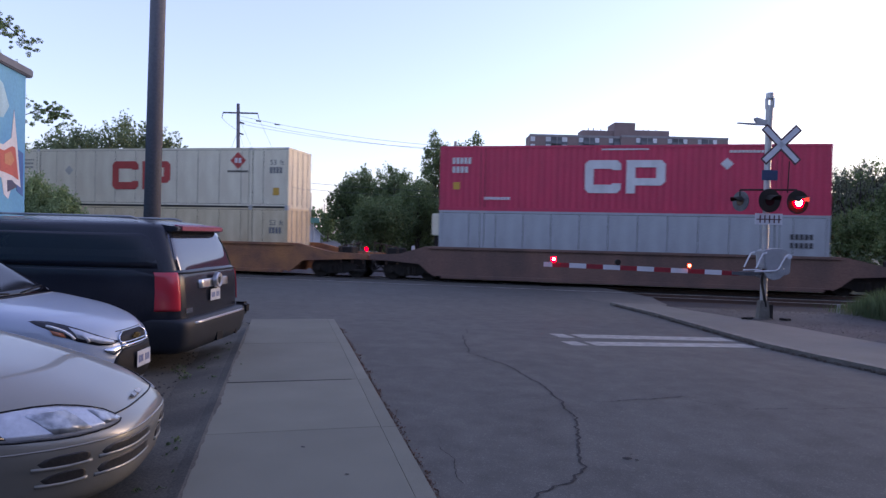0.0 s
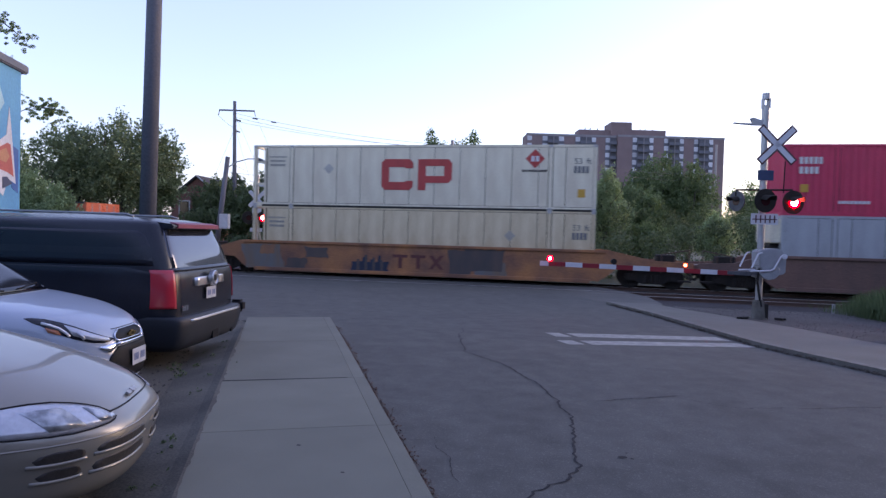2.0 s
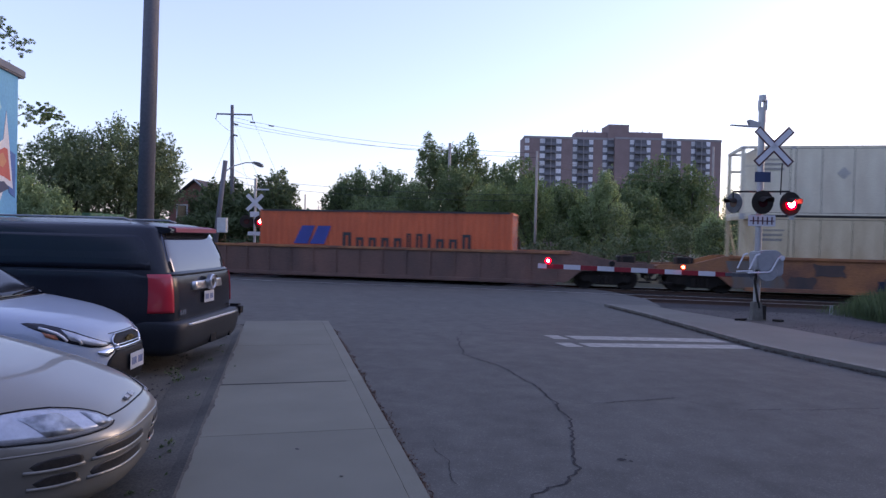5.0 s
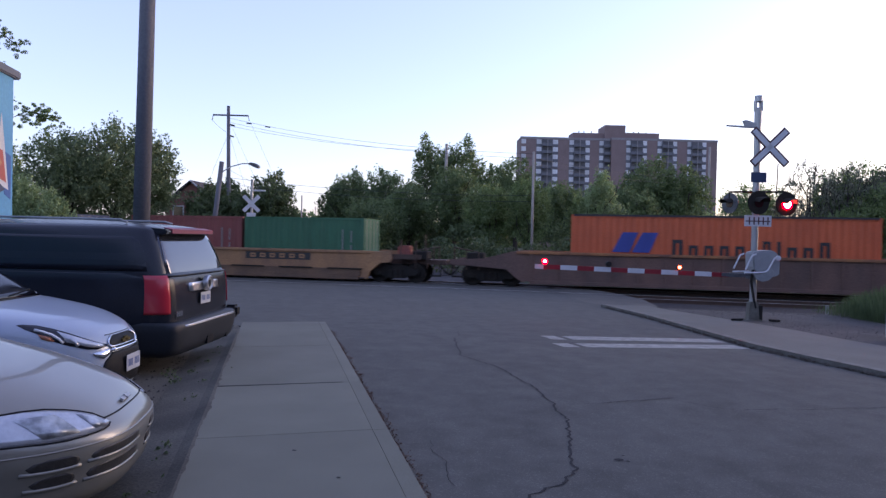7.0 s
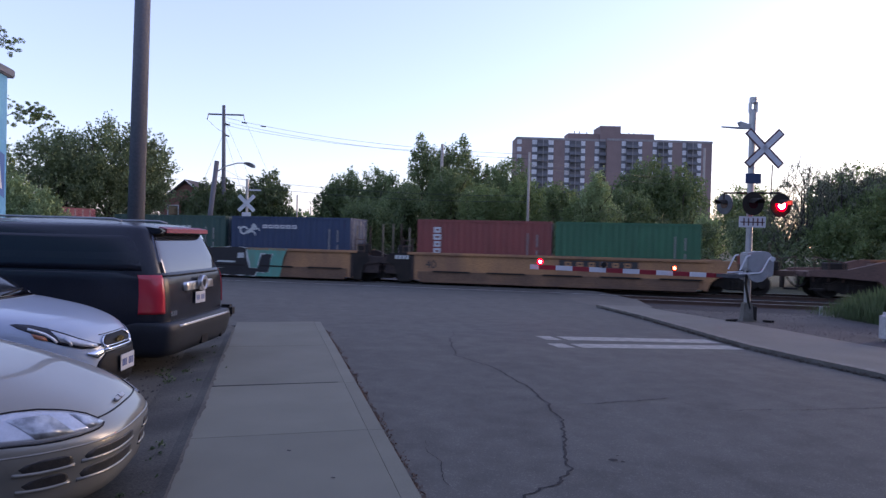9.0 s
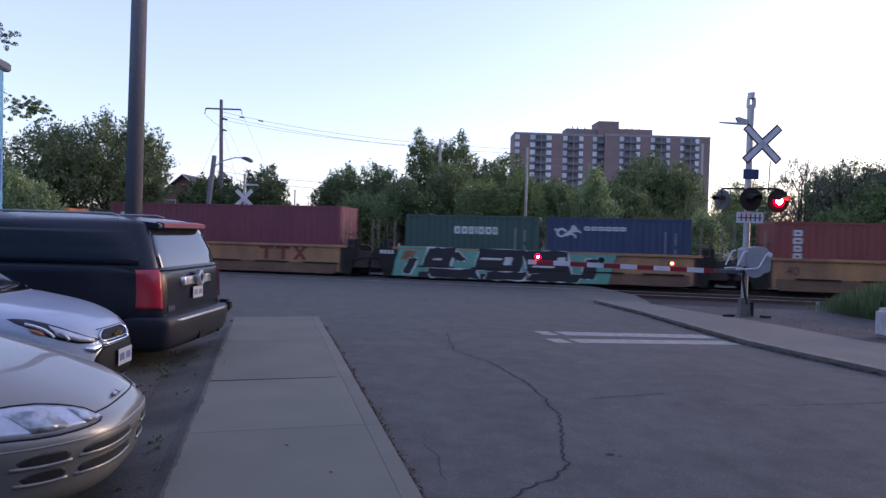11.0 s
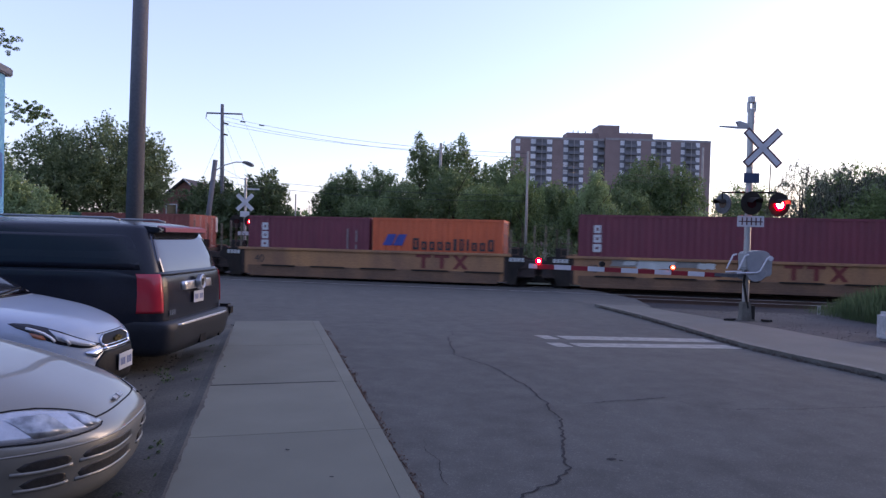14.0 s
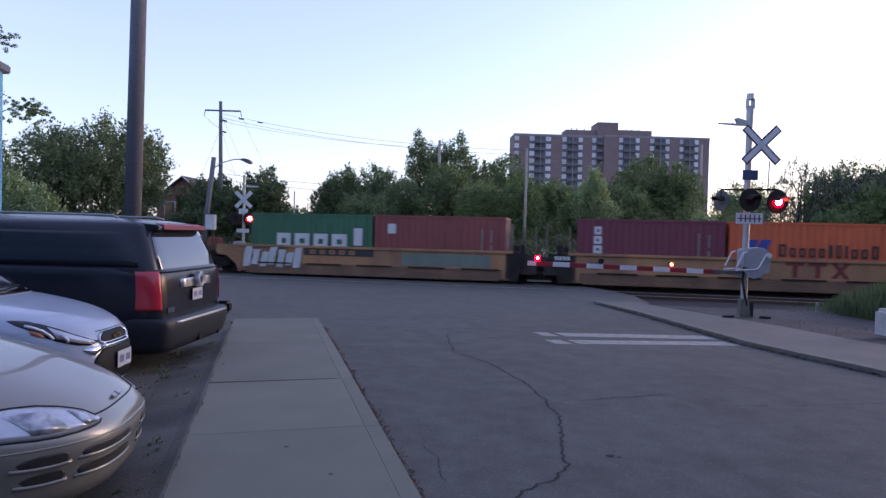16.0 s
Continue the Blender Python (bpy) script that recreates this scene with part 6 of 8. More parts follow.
def tree(x, y, top, half, kind, seed, name="tree", base=-0.6):
    rng = np.random.default_rng(seed)
    root = thing(name, LOOK[kind], "tree", "trees beyond the tracks", at=pose(x, y, base))
    h = top - base - 0.4
    trunk_h = h * 0.3
    bm = bmesh.new()
    r0 = 0.05 + h * 0.02
    lean = rng.uniform(-0.04, 0.04, 2) * h
    fork = Vector((lean[0], lean[1], trunk_h))
    rod(bm, (0, 0, -0.2), fork, r0, r0 * 0.75, seg=9)
    ends = []
    for k in range(7):
        a = 2 * math.pi * k / 7 + rng.uniform(-0.4, 0.4)
        e = fork + Vector((math.cos(a) * half * rng.uniform(0.35, 0.75), math.sin(a) * half * rng.uniform(0.35, 0.75), h * rng.uniform(0.2, 0.5)))
        rod(bm, fork - Vector((0, 0, 0.2)), e, r0 * 0.42, r0 * 0.16, seg=6)
        for _ in range(2):
            e2 = e + Vector(rng.normal(size=3)) * half * 0.15 + Vector((0, 0, h * 0.07))
            rod(bm, e, e2, r0 * 0.16, r0 * 0.05, seg=5)
            ends.append(e2)
    rod(bm, fork - Vector((0, 0, 0.2)), (lean[0], lean[1], h * 0.85), r0 * 0.6, r0 * 0.1, seg=7)
    part("trunk", bm, BARK, root)
    cz, hz = h * 0.6, h * 0.41
    centre = np.array([lean[0], lean[1], cz])
    tufts = []
    count = {"a": 150, "d": 170, "l": 120, "s": 60, "o": 150, "k": 120}[kind]

    def reach(q):
        # the crown swells and draws in from side to side
        return 0.86 + 0.3 * noise.noise((q[0] * 1.7 + seed, q[1] * 1.7, q[2] * 1.7)) + 0.12 * noise.noise((q[0] * 4, q[1] * 4 + seed, q[2] * 4))

    for k in range(count):
        q = unit(rng.normal(size=3))
        f = rng.uniform(0.15, 1.0) ** 0.55 * reach(q)
        if kind == "l":
            q[:2] *= 1.0 - 0.55 * max(q[2], 0)
        grow = q + np.array([0, 0, 1.4 if kind == "l" else 0.35])
        tufts.append((*(centre + q * f * np.array([half, half, hz]) * 0.92), half * rng.uniform(0.11, 0.25) * {"s": 0.8}.get(kind, 1), *grow, 2.2 if kind == "l" else 1.3))
    for k in range(150):
        q = unit(rng.normal(size=3))
        if q[2] < -0.3:
            q[2] = -q[2]
        f = reach(q) * rng.uniform(0.95, 1.12)
        if kind == "l":
            q[:2] *= 1.0 - 0.55 * max(q[2], 0)
        grow = q + np.array([0, 0, 1.6 if kind == "l" else 0.5])
        tufts.append((*(centre + q * f * np.array([half, half, hz]) * 0.95), half * rng.uniform(0.06, 0.13), *grow, 2.6 if kind == "l" else 1.9))
    if kind == "s":
        bm = bmesh.new()
        twigs(bm, rng, [np.array(t[:3]) for t in tufts], 1.3, half * 0.5, 0.016)
        part("twig_tangle", bm, BARK, root)["kind"] = "stuff"
    size = min(0.36, max(0.1, {"o": 0.0036, "k": 0.0036, "d": 0.0033}.get(kind, 0.003) * math.hypot(x, y)))
    total = int(min(30000, 30 * half * (half + hz) / (size * size) * {"s": 0.13, "o": 0.8}.get(kind, 1)))
    # k trees take the greens that have shade coloured in
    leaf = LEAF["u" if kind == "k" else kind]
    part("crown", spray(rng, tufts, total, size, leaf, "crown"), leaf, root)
    return root


TREES = [
    (-38.7, 43.4, 9.7, 3.6, "o"),
    (-36.5, 45.9, 10.4, 3.8, "o"),
    (-34.5, 48.3, 10.1, 2.8, "o"),
    (-21.9, 22.6, 4.0, 1.25, "l"),
    (-20.5, 22.2, 3.5, 1.0, "l"),
    (-27.3, 23.5, 11.0, 2.3, "a"),
    (-30.9, 53.1, 6.7, 2.1, "k"),
    (-27.6, 55.8, 7.7, 2.3, "k"),
    (-32.0, 50.8, 5.9, 1.4, "k"),
    (-19.9, 55.3, 7.6, 2.4, "d"),
    (-15.8, 53.0, 7.7, 2.4, "d"),
    (-11.9, 46.6, 5.9, 1.9, "d"),
    (-12.9, 58.8, 11.2, 2.2, "d"),
    (-9.7, 57.4, 10.6, 2.5, "d"),
    (-8.5, 45.3, 7.0, 2.2, "d"),
    (-7.0, 55.8, 8.8, 1.9, "d"),
    (-4.4, 50.2, 8.3, 2.0, "d"),
    (-5.6, 41.8, 5.5, 1.8, "a"),
    (-3.1, 40.2, 5.9, 1.6, "a"),
    (-13.7, 42.2, 4.7, 2.3, "d"),
    (-1.9, 71.1, 8.6, 3.0, "d"),
    (1.5, 43.2, 6.7, 1.5, "l"),
    (0.5, 45.0, 5.2, 1.5, "a"),
    (6.5, 64.7, 9.7, 3.3, "d"),
    (9.6, 63.2, 9.1, 2.7, "d"),
    (4.5, 58.1, 6.8, 2.4, "d"),
    (9.1, 46.7, 3.7, 1.6, "l"),
    (4.1, 43.7, 3.1, 1.6, "a"),
    (13.1, 41.0, 6.9, 1.7, "s"),
    (15.4, 41.6, 6.8, 1.8, "s"),
    (17.8, 41.8, 6.9, 1.7, "s"),
    (11.9, 40.2, 4.4, 1.4, "s"),
    (20.1, 80.6, 8.7, 3.9, "a"),
    (11.3, 43.1, 3.4, 1.9, "l"),
    (15.2, 43.4, 6.1, 2.0, "a"),
    (17.6, 43.6, 7.0, 2.4, "a"),
    (20.6, 43.8, 7.5, 2.8, "a"),
    (14.2, 39.0, 3.9, 1.6, "a"),
    (16.4, 40.2, 5.3, 1.8, "a"),
    (18.9, 40.4, 6.0, 1.9, "a"),
    (-58.2, 141.4, 7.2, 1.8, "d"),
    (-63.3, 140.4, 7.8, 2.1, "d"),
    (-55.3, 45.2, 11.1, 5.3, "a"),
    (-53.1, 50.7, 9.6, 3.1, "a"),
    (-25.5, 42.3, 5.7, 1.3, "k"),
    (-24.0, 43.2, 5.1, 1.3, "k"),
    (-22.7, 42.4, 5.3, 1.4, "k"),
    (-21.0, 42.4, 6.0, 1.2, "k"),
    (-20.1, 42.8, 4.0, 0.75, "k"),
    (-21.1, 56.0, 6.9, 1.6, "k"),
]
for i, row in enumerate(TREES):
    t = tree(*row, seed=100 + i)
    if i == 5:
        # two leafy boughs that reach out past the mural wall
        rng5 = np.random.default_rng(55)
        for bough in (((0.3, 0.0, 5.8), (4.4, 0.0, 7.2), (5.9, 0.0, 6.95)), ((0.2, 0.0, 7.6), (2.2, 0.0, 11.2), (3.9, 0.0, 10.0))):
            bm = bmesh.new()
            for a, b in zip(bough, bough[1:]):
                rod(bm, a, b, 0.03, 0.018, seg=6)
            part("bough", bm, BARK, t)
            clumps = []
            for k in range(90):
                f = 0.42 + 0.58 * rng5.uniform(0, 1)
                a, b, c = (Vector(v) for v in bough)
                q = a.lerp(b, f * 2) if f < 0.5 else b.lerp(c, f * 2 - 1)
                clumps.append((q.x + rng5.normal(0, 0.2), q.y + rng5.normal(0, 0.3), q.z + rng5.normal(-0.1, 0.24), rng5.uniform(0.05, 0.14)))
            part("leaves", leaf_cloud(rng5, clumps, 46, 0.06, LEAF["a"], "leaves"), LEAF["a"], t)


def undergrowth():
    """Scrub along the far side of the tracks, and weeds on the near side."""
    rng = np.random.default_rng(7)
    clumps = []
    for x in np.arange(-8, 60, 1.1):
        for k in range(3):
            clumps.append((x + rng.uniform(-1, 1), 36.5 + k * 2.2 + rng.uniform(-0.8, 0.8), -0.5 + rng.uniform(0.3, 2.0 + 0.9 * k), rng.uniform(0.6, 1.3)))
    for x in np.arange(-60, -19, 1.3):
        for k in range(2):
            clumps.append((x + rng.uniform(-1, 1), 37.5 + k * 2.5 + rng.uniform(-0.8, 0.8), -0.5 + rng.uniform(0.3, 1.2), rng.uniform(0.6, 1.1)))
    for x in np.arange(-27.5, -20.3, 0.5):
        for k in range(4):
            clumps.append((x + rng.uniform(-0.3, 0.3), 41.2 + rng.uniform(-0.6, 0.6), -0.5 + rng.uniform(0.3, 3.0), rng.uniform(0.5, 0.9)))
    for x in np.arange(-17.8, -9, 0.6):
        for k in range(3):
            clumps.append((x + rng.uniform(-0.3, 0.3), 48.0 + rng.uniform(-0.8, 0.8), -0.5 + rng.uniform(0.3, 3.2), rng.uniform(0.6, 1.0)))
    for x in np.arange(-22.6, 15, 0.9):
        for k in range(3):
            clumps.append((x + rng.uniform(-0.6, 0.6), 58 + rng.uniform(-2, 2), -0.5 + rng.uniform(0.2, 4.6), rng.uniform(0.8, 1.4)))
    # the scrub's leaf colour carries the deep shade below the trees
    tagged(part("undergrowth", leaf_cloud(rng, clumps, 210, 0.17, LEAF["u"], "undergrowth"), LEAF["u"]), "green scrub along the far side of the tracks, darkened for crown shade", "undergrowth", kind="stuff")
    # far woods that close the horizon
    clumps = []
    for a in np.arange(-180, 180, 1.6):
        d = rng.uniform(150, 210)
        ang = radians(a)
        if abs(a - 25.5) < 1.6:
            continue
        for k in range(3):
            clumps.append((-math.sin(ang) * d, math.cos(ang) * d, rng.uniform(0, 5), rng.uniform(3, 5)))
    tagged(part("far_woods", leaf_cloud(rng, clumps, 110, 1.2, LEAF["d"], "far_woods"), LEAF["d"]), "distant woods that close the horizon", "woods", kind="stuff")


undergrowth()


TALL = leaf_mat("grass_blades", (0.05, 0.085, 0.035), (0.12, 0.17, 0.07))


def tall_grass():
    """Long grass on the gravel beside the near track."""
    rng = np.random.default_rng(3)
    n = 20000
    x = rng.normal(9.2, 1.15, n)
    y = rng.normal(17.6, 1.5, n) + (x - 8.6) * -0.25
    keep = (x > 7.0 + (18.2 - y) * 0.1)
    x, y = x[keep], y[keep]
    n = len(x)
    z = np.array([road_z(v) + 0.04 for v in y])
    h = rng.uniform(0.3, 1.1, n) * np.clip(1.1 - ((x - 9.4) / 3.4) ** 2 - ((y - 18.2) / 3.6) ** 2, 0.25, 1)
    a = rng.uniform(0, 2 * np.pi, n)
    lean = rng.uniform(0.05, 0.3, n) * h
    w = rng.uniform(0.004, 0.009, n)
    dx, dy = np.cos(a), np.sin(a)
    base = np.stack([x, y, z], 1)
    p0, p1 = base - np.stack([dy * w, -dx * w, 0 * w], 1), base + np.stack([dy * w, -dx * w, 0 * w], 1)
    m = base + np.stack([dx * lean * 0.35, dy * lean * 0.35, h * 0.6], 1)
    t = base + np.stack([dx * lean, dy * lean, h], 1)
    co = np.stack([p0, p1, m, t], 1).reshape(-1, 3)
    faces = [f for i in range(n) for f in ((4 * i, 4 * i + 1, 4 * i + 2), (4 * i + 2, 4 * i + 1, 4 * i + 3))]
    me = mesh_of(co.tolist(), faces, "tall_grass", TALL)
    tagged(part("tall_grass", me, TALL), "tall green grass beside the tracks", "grass", kind="stuff")


tall_grass()


# ---- unseen walls added to close the place and block light, and small things ----
DUSK_WALL = mat("grey_brick_wall", (0.09, 0.088, 0.09), 0.9, second=(0.07, 0.068, 0.07), scale=0.8, fine=10)


def unseen_walls():
    # added out of view; its height sets how much sky lights the scene
    bm = bmesh.new(); box(bm, -50, 34, -22, -12, -0.3, 8.0)
    tagged(part("wall_south", bm, DUSK_WALL), "unseen plain wall added behind the street, holding back sky light", "wall", kind="structure")
    # added out of view to keep the low western glow off the cars
    bm = bmesh.new(); box(bm, 20, 32, -11.9, 19, -0.3, 10)
    tagged(part("wall_west", bm, DUSK_WALL), "unseen plain wall added beside the street, blocking the low glow", "wall", kind="structure")


unseen_walls()


def small_things():
    rng = random.Random(9)
    # concrete block with sprayed marks at the pavement's edge
    root = thing("concrete_block", "pale concrete block sprayed with dark scrawl", "concrete block", at=pose(5.96, 13.35, -0.13, 0, 0, 18))
    bm = bmesh.new(); box(bm, -0.26, 0.26, -0.22, 0.22, 0, 0.56); soften(bm, 0.07, 3)
    part("block", bm, mat("pale_block_concrete", (0.48, 0.47, 0.46), 0.85, second=(0.34, 0.33, 0.32), scale=4), root)
    for i in range(7):
        pts = [Vector((rng.uniform(-0.2, 0.2), -0.223, rng.uniform(0.12, 0.48))) for _ in range(3)]
        tube_line("scrawl", pts, 0.022, M_NAVY, root)
    for x, y, h, label in ((7.8, 22.4, 0.42, "short grey marker post by the track"), (0.3, 35.0, 1.5, "thin post with a white head beyond the tracks"), (-9.3, 35.0, 1.7, "thin post with a white head beyond the tracks")):
        p = thing("marker_post", label, "post", at=pose(x, y, -0.68))
        bm = bmesh.new(); box(bm, -0.04, 0.04, -0.03, 0.03, 0, h)
        part("post", bm, GALV, p)
        if h > 1:
            bm = bmesh.new(); box(bm, -0.1, 0.1, -0.05, 0.02, h - 0.35, h); soften(bm, 0.02)
            part("head", bm, SIGN_WHITE, p)


def tube_line(name, pts, r, material, parent):
    bm = bmesh.new()
    for a, b in zip(pts, pts[1:]):
        rod(bm, a, b, r, seg=5)
    return part(name, bm, material, parent)


def edge_weeds():
    """Thin grass and low weeds in the dirt along the pavement's ragged edge, thickest by its far corner."""
    rng = np.random.default_rng(71)
    co, faces = [], []
    for k in range(36):
        f = rng.uniform(0, 1) ** 0.7
        y = 3.7 + 4.7 * f
        x = -2.36 - (y - 3.6) * 0.48 - abs(rng.normal(0, 0.05 + 0.25 * f * f))
        for _ in range(int(rng.integers(20, 60))):
            bx, by = x + rng.normal(0, 0.06), y + rng.normal(0, 0.12)
            a, h = rng.uniform(0, 2 * np.pi), rng.uniform(0.012, 0.055)
            w, lean = rng.uniform(0.0015, 0.0035), rng.uniform(0.3, 1.0) * h
            dx, dy = math.cos(a), math.sin(a)
            z = road_z(by) - 0.005
            i = len(co)
            co += [(bx - dy * w, by + dx * w, z), (bx + dy * w, by - dx * w, z), (bx + dx * lean * 0.4 + dy * w, by + dy * lean * 0.4 - dx * w, z + h * 0.7), (bx + dx * lean, by + dy * lean, z + h)]
            faces += [(i, i + 1, i + 2), (i, i + 2, i + 3)]
    tagged(part("edge_weeds", mesh_of(co, faces, "edge_weeds", LEAF["u"]), LEAF["u"]), "thin grass along the pavement's ragged edge", "grass", kind="stuff")


edge_weeds()


def weeds():
    """Weeds at the lot's edge and leaf litter in the gutter."""
    rng = np.random.default_rng(12)
    clumps = []
    for _ in range(20):
        s = rng.uniform(-1, 8)
        p = along(s, -1.62 - abs(rng.normal(0, 0.12)))
        clumps.append((p.x, p.y, -0.08, rng.uniform(0.03, 0.09)))
    for _ in range(9):
        clumps.append((-4.15 + rng.normal(0, 0.3), 7.0 + rng.normal(0, 0.25), -0.08, rng.uniform(0.05, 0.12)))
    me = leaf_cloud(rng, clumps, 40, 0.03, LEAF["u"], "weeds")
    tagged(part("weeds", me, LEAF["u"]), "small weeds along the broken edge of the lot", "weeds", kind="stuff")
    clumps = []
    for _ in range(620):
        s = rng.uniform(-1, 8.2)
        p = along(s, 0.02 + abs(rng.normal(0, 0.035 + 0.03 * max(noise.noise((s * 1.1, 4, 2)), 0))))
        clumps.append((p.x, p.y, road_z(p.y) + 0.012, rng.uniform(0.01, 0.04)))
    litter = mat("dry_litter", (0.15, 0.09, 0.068), 0.95, fine=30)
    me = leaf_cloud(rng, clumps, 9, 0.013, litter, "litter")
    tagged(part("litter", me, litter), "dry brown leaf litter along the kerb", "litter", kind="stuff")
    # dirt creeping over the pavement's ragged edge
    vs, fs = [], []
    n = 120
    for i in range(n + 1):
        s = -2 + 10.3 * i / n
        e = 0.012 + 0.03 * noise.noise((s * 2.3, 0.3, 0)) + 0.03 * noise.noise((s * 9.1, 2, 0)) + (0.05 * abs(noise.noise((s * 4, 7, 1))) if s > 3.4 else 0)
        for o, z in ((-1.52 + max(e, 0.006), 0.003), (-1.53, 0.004), (-1.62, -0.03), (-2.1, -0.115)):
            q = along(s, o)
            vs.append((q.x, q.y, z - (0.06 * min(max((s - 7.2) / 1.1, 0), 1) if z > 0 else 0)))
    fs = [(4 * i + j, 4 * i + j + 1, 4 * i + j + 5, 4 * i + j + 4) for i in range(n) for j in range(3)]
    tagged(part("dirt_edge", mesh_of(vs, fs, "dirt_edge", DIRT), DIRT), "dirt spilling over the pavement's ragged edge", "dirt", kind="stuff")
    # loose stones on lot and gravel
    vs, fs = [], []
    for i in range(2600):
        if i < 1000:
            p = along(rng.uniform(-1.5, 7.5), -1.6 - rng.uniform(0, 1.0) ** 1.5 * 2.2)
            z = road_z(p.y) - 0.01
        else:
            y = rng.uniform(11, 21)
            p = Vector((back_edge(y) + 0.1 + rng.uniform(0, 6), y, 0))
            z = road_z(y) + 0.07 - 0.26 * min(max((y - 19.2) / 4.2, 0), 1)
        r = rng.uniform(0.007, 0.022)
        k = len(vs)
        for d in ((1, 0, 0), (0, 1, 0), (-1, 0, 0), (0, -1, 0), (0, 0, 0.8)):
            vs.append((p.x + d[0] * r * rng.uniform(0.7, 1.2), p.y + d[1] * r * rng.uniform(0.7, 1.2), z + d[2] * r))
        fs += [(k, k + 1, k + 4), (k + 1, k + 2, k + 4), (k + 2, k + 3, k + 4), (k + 3, k, k + 4)]
    tagged(part("stones", mesh_of(vs, fs, "stones", GRAVEL), GRAVEL), "loose grey stones on dirt and gravel", "stones", kind="stuff")


def scraps():
    for x, y, a, n in ((3.78, 16.35, 20, 0.3), (4.62, 16.5, -30, 0.24)):
        bm = bmesh.new(); rod(bm, (-n / 2, 0, 0.025), (n / 2, 0.03, 0.03), 0.025, seg=7); box(bm, -0.06, 0.07, -0.05, 0.05, 0.0, 0.05)
        tagged(part("scrap", bm, BLACKISH, at=pose(x, y, road_z(y) + 0.075, 0, 0, a)), "dark scrap lying at the foot of the signal", "debris")
    # crumbs and dirt in the gutter of the far kerb
    rng = np.random.default_rng(31)
    clumps = []
    for _ in range(420):
        y = rng.uniform(7.5, 19.5)
        clumps.append((right_kerb(y) - abs(rng.normal(0, 0.04)), y, road_z(y) + 0.012, rng.uniform(0.015, 0.05)))
    brown = mat("gutter_dirt", (0.115, 0.09, 0.072), 0.95, fine=30)
    tagged(part("gutter_dirt", leaf_cloud(rng, clumps, 9, 0.025, brown, "gutter_dirt"), brown), "brown crumbs and dirt along the kerb", "dirt", kind="stuff")


small_things()
weeds()
scraps()


# ---- parked cars ----
def spow(v, e):
    return math.copysign(abs(v) ** e, v)


class Shell:
    """A rounded body from stacked plan outlines. A level: z, front x, back x, half width, squareness (small is boxy), and the lift of z at the front."""

    def __init__(self, levels, dense=5):
        lv = np.array(levels, float)
        n = len(lv)
        t = np.linspace(0, n - 1, (n - 1) * dense + 1)
        out = []
        for v in t:
            i = min(int(v), n - 2)
            f = v - i
            p0, p1, p2, p3 = lv[max(i - 1, 0)], lv[i], lv[i + 1], lv[min(i + 2, n - 1)]
            row = 0.5 * (2 * p1 + (p2 - p0) * f + (2 * p0 - 5 * p1 + 4 * p2 - p3) * f * f + (3 * p1 - p0 - 3 * p2 + p3) * f ** 3)
            out.append(row)
        self.levels = np.array(out)

    def at(self, z):
        return [float(np.interp(z, self.levels[:, 0], self.levels[:, k])) for k in range(6)]

    def ring(self, row, n):
        z, xf, xb, w, e, zf = row
        r = []
        for i in range(n):
            a = 2 * math.pi * i / n
            # more points towards the corners
            a -= 0.22 * math.sin(4 * a) / 2
            c, s = spow(math.cos(a), e), spow(math.sin(a), e)
            r.append(((xf + xb) / 2 + (xf - xb) / 2 * c, w * s, z + zf * max(0.0, c) ** 3))
        return r

    def mesh(self, name, material, n=96, crown=0.03):
        rings = [self.ring(row, n) for row in self.levels]
        z, xf, xb, w, e, zf = self.levels[-1]
        for k, s in ((1, 0.8), (2, 0.5), (3, 0.2)):
            q = self.levels[-1].copy()
            q[1], q[2], q[3] = (xf + xb) / 2 + (xf - xb) / 2 * s, (xf + xb) / 2 - (xf - xb) / 2 * s, w * s
            q[0] += crown * (1 - s * s)
            q[5] = zf * s
            rings.append(self.ring(q, n))
        vs = [p for r in rings for p in r]
        fs = [(k * n + i, k * n + (i + 1) % n, (k + 1) * n + (i + 1) % n, (k + 1) * n + i) for k in range(len(rings) - 1) for i in range(n)]
        fs.append(tuple(range((len(rings) - 1) * n, len(rings) * n)))
        return mesh_of(vs, fs, name, material, True)

    def face(self, y, z, lift=0.0, end=1):
        """A point on the front (end 1) or back (-1) at y and z."""
        _, xf, xb, w, e, zf = self.at(z)
        s = min(abs(y) / w, 0.9999) ** (1 / e)
        c = (1 - s * s) ** (e / 2)
        return Vector(((xf + xb) / 2 + end * ((xf - xb) / 2 * c + lift), y * (1 + lift * 0.6), z + (zf * c ** 3 if end > 0 else 0)))

    def turn(self, deg, z, lift=0.0):
        """A point round the front corner: 0 is the nose, 90 the side."""
        _, xf, xb, w, e, zf = self.at(z)
        c, s = spow(math.cos(radians(deg)), e), spow(math.sin(radians(deg)), e)
        return Vector(((xf + xb) / 2 + ((xf - xb) / 2 + lift) * c, (w + lift) * s, z + zf * c ** 3))

    def flank(self, x, z, side=-1, lift=0.0):
        _, xf, xb, w, e, zf = self.at(z)
        c = min(abs(x - (xf + xb) / 2) / ((xf - xb) / 2), 0.9999) ** (1 / e)
        return Vector((x, side * (w * (1 - c * c) ** (e / 2) + lift), z))


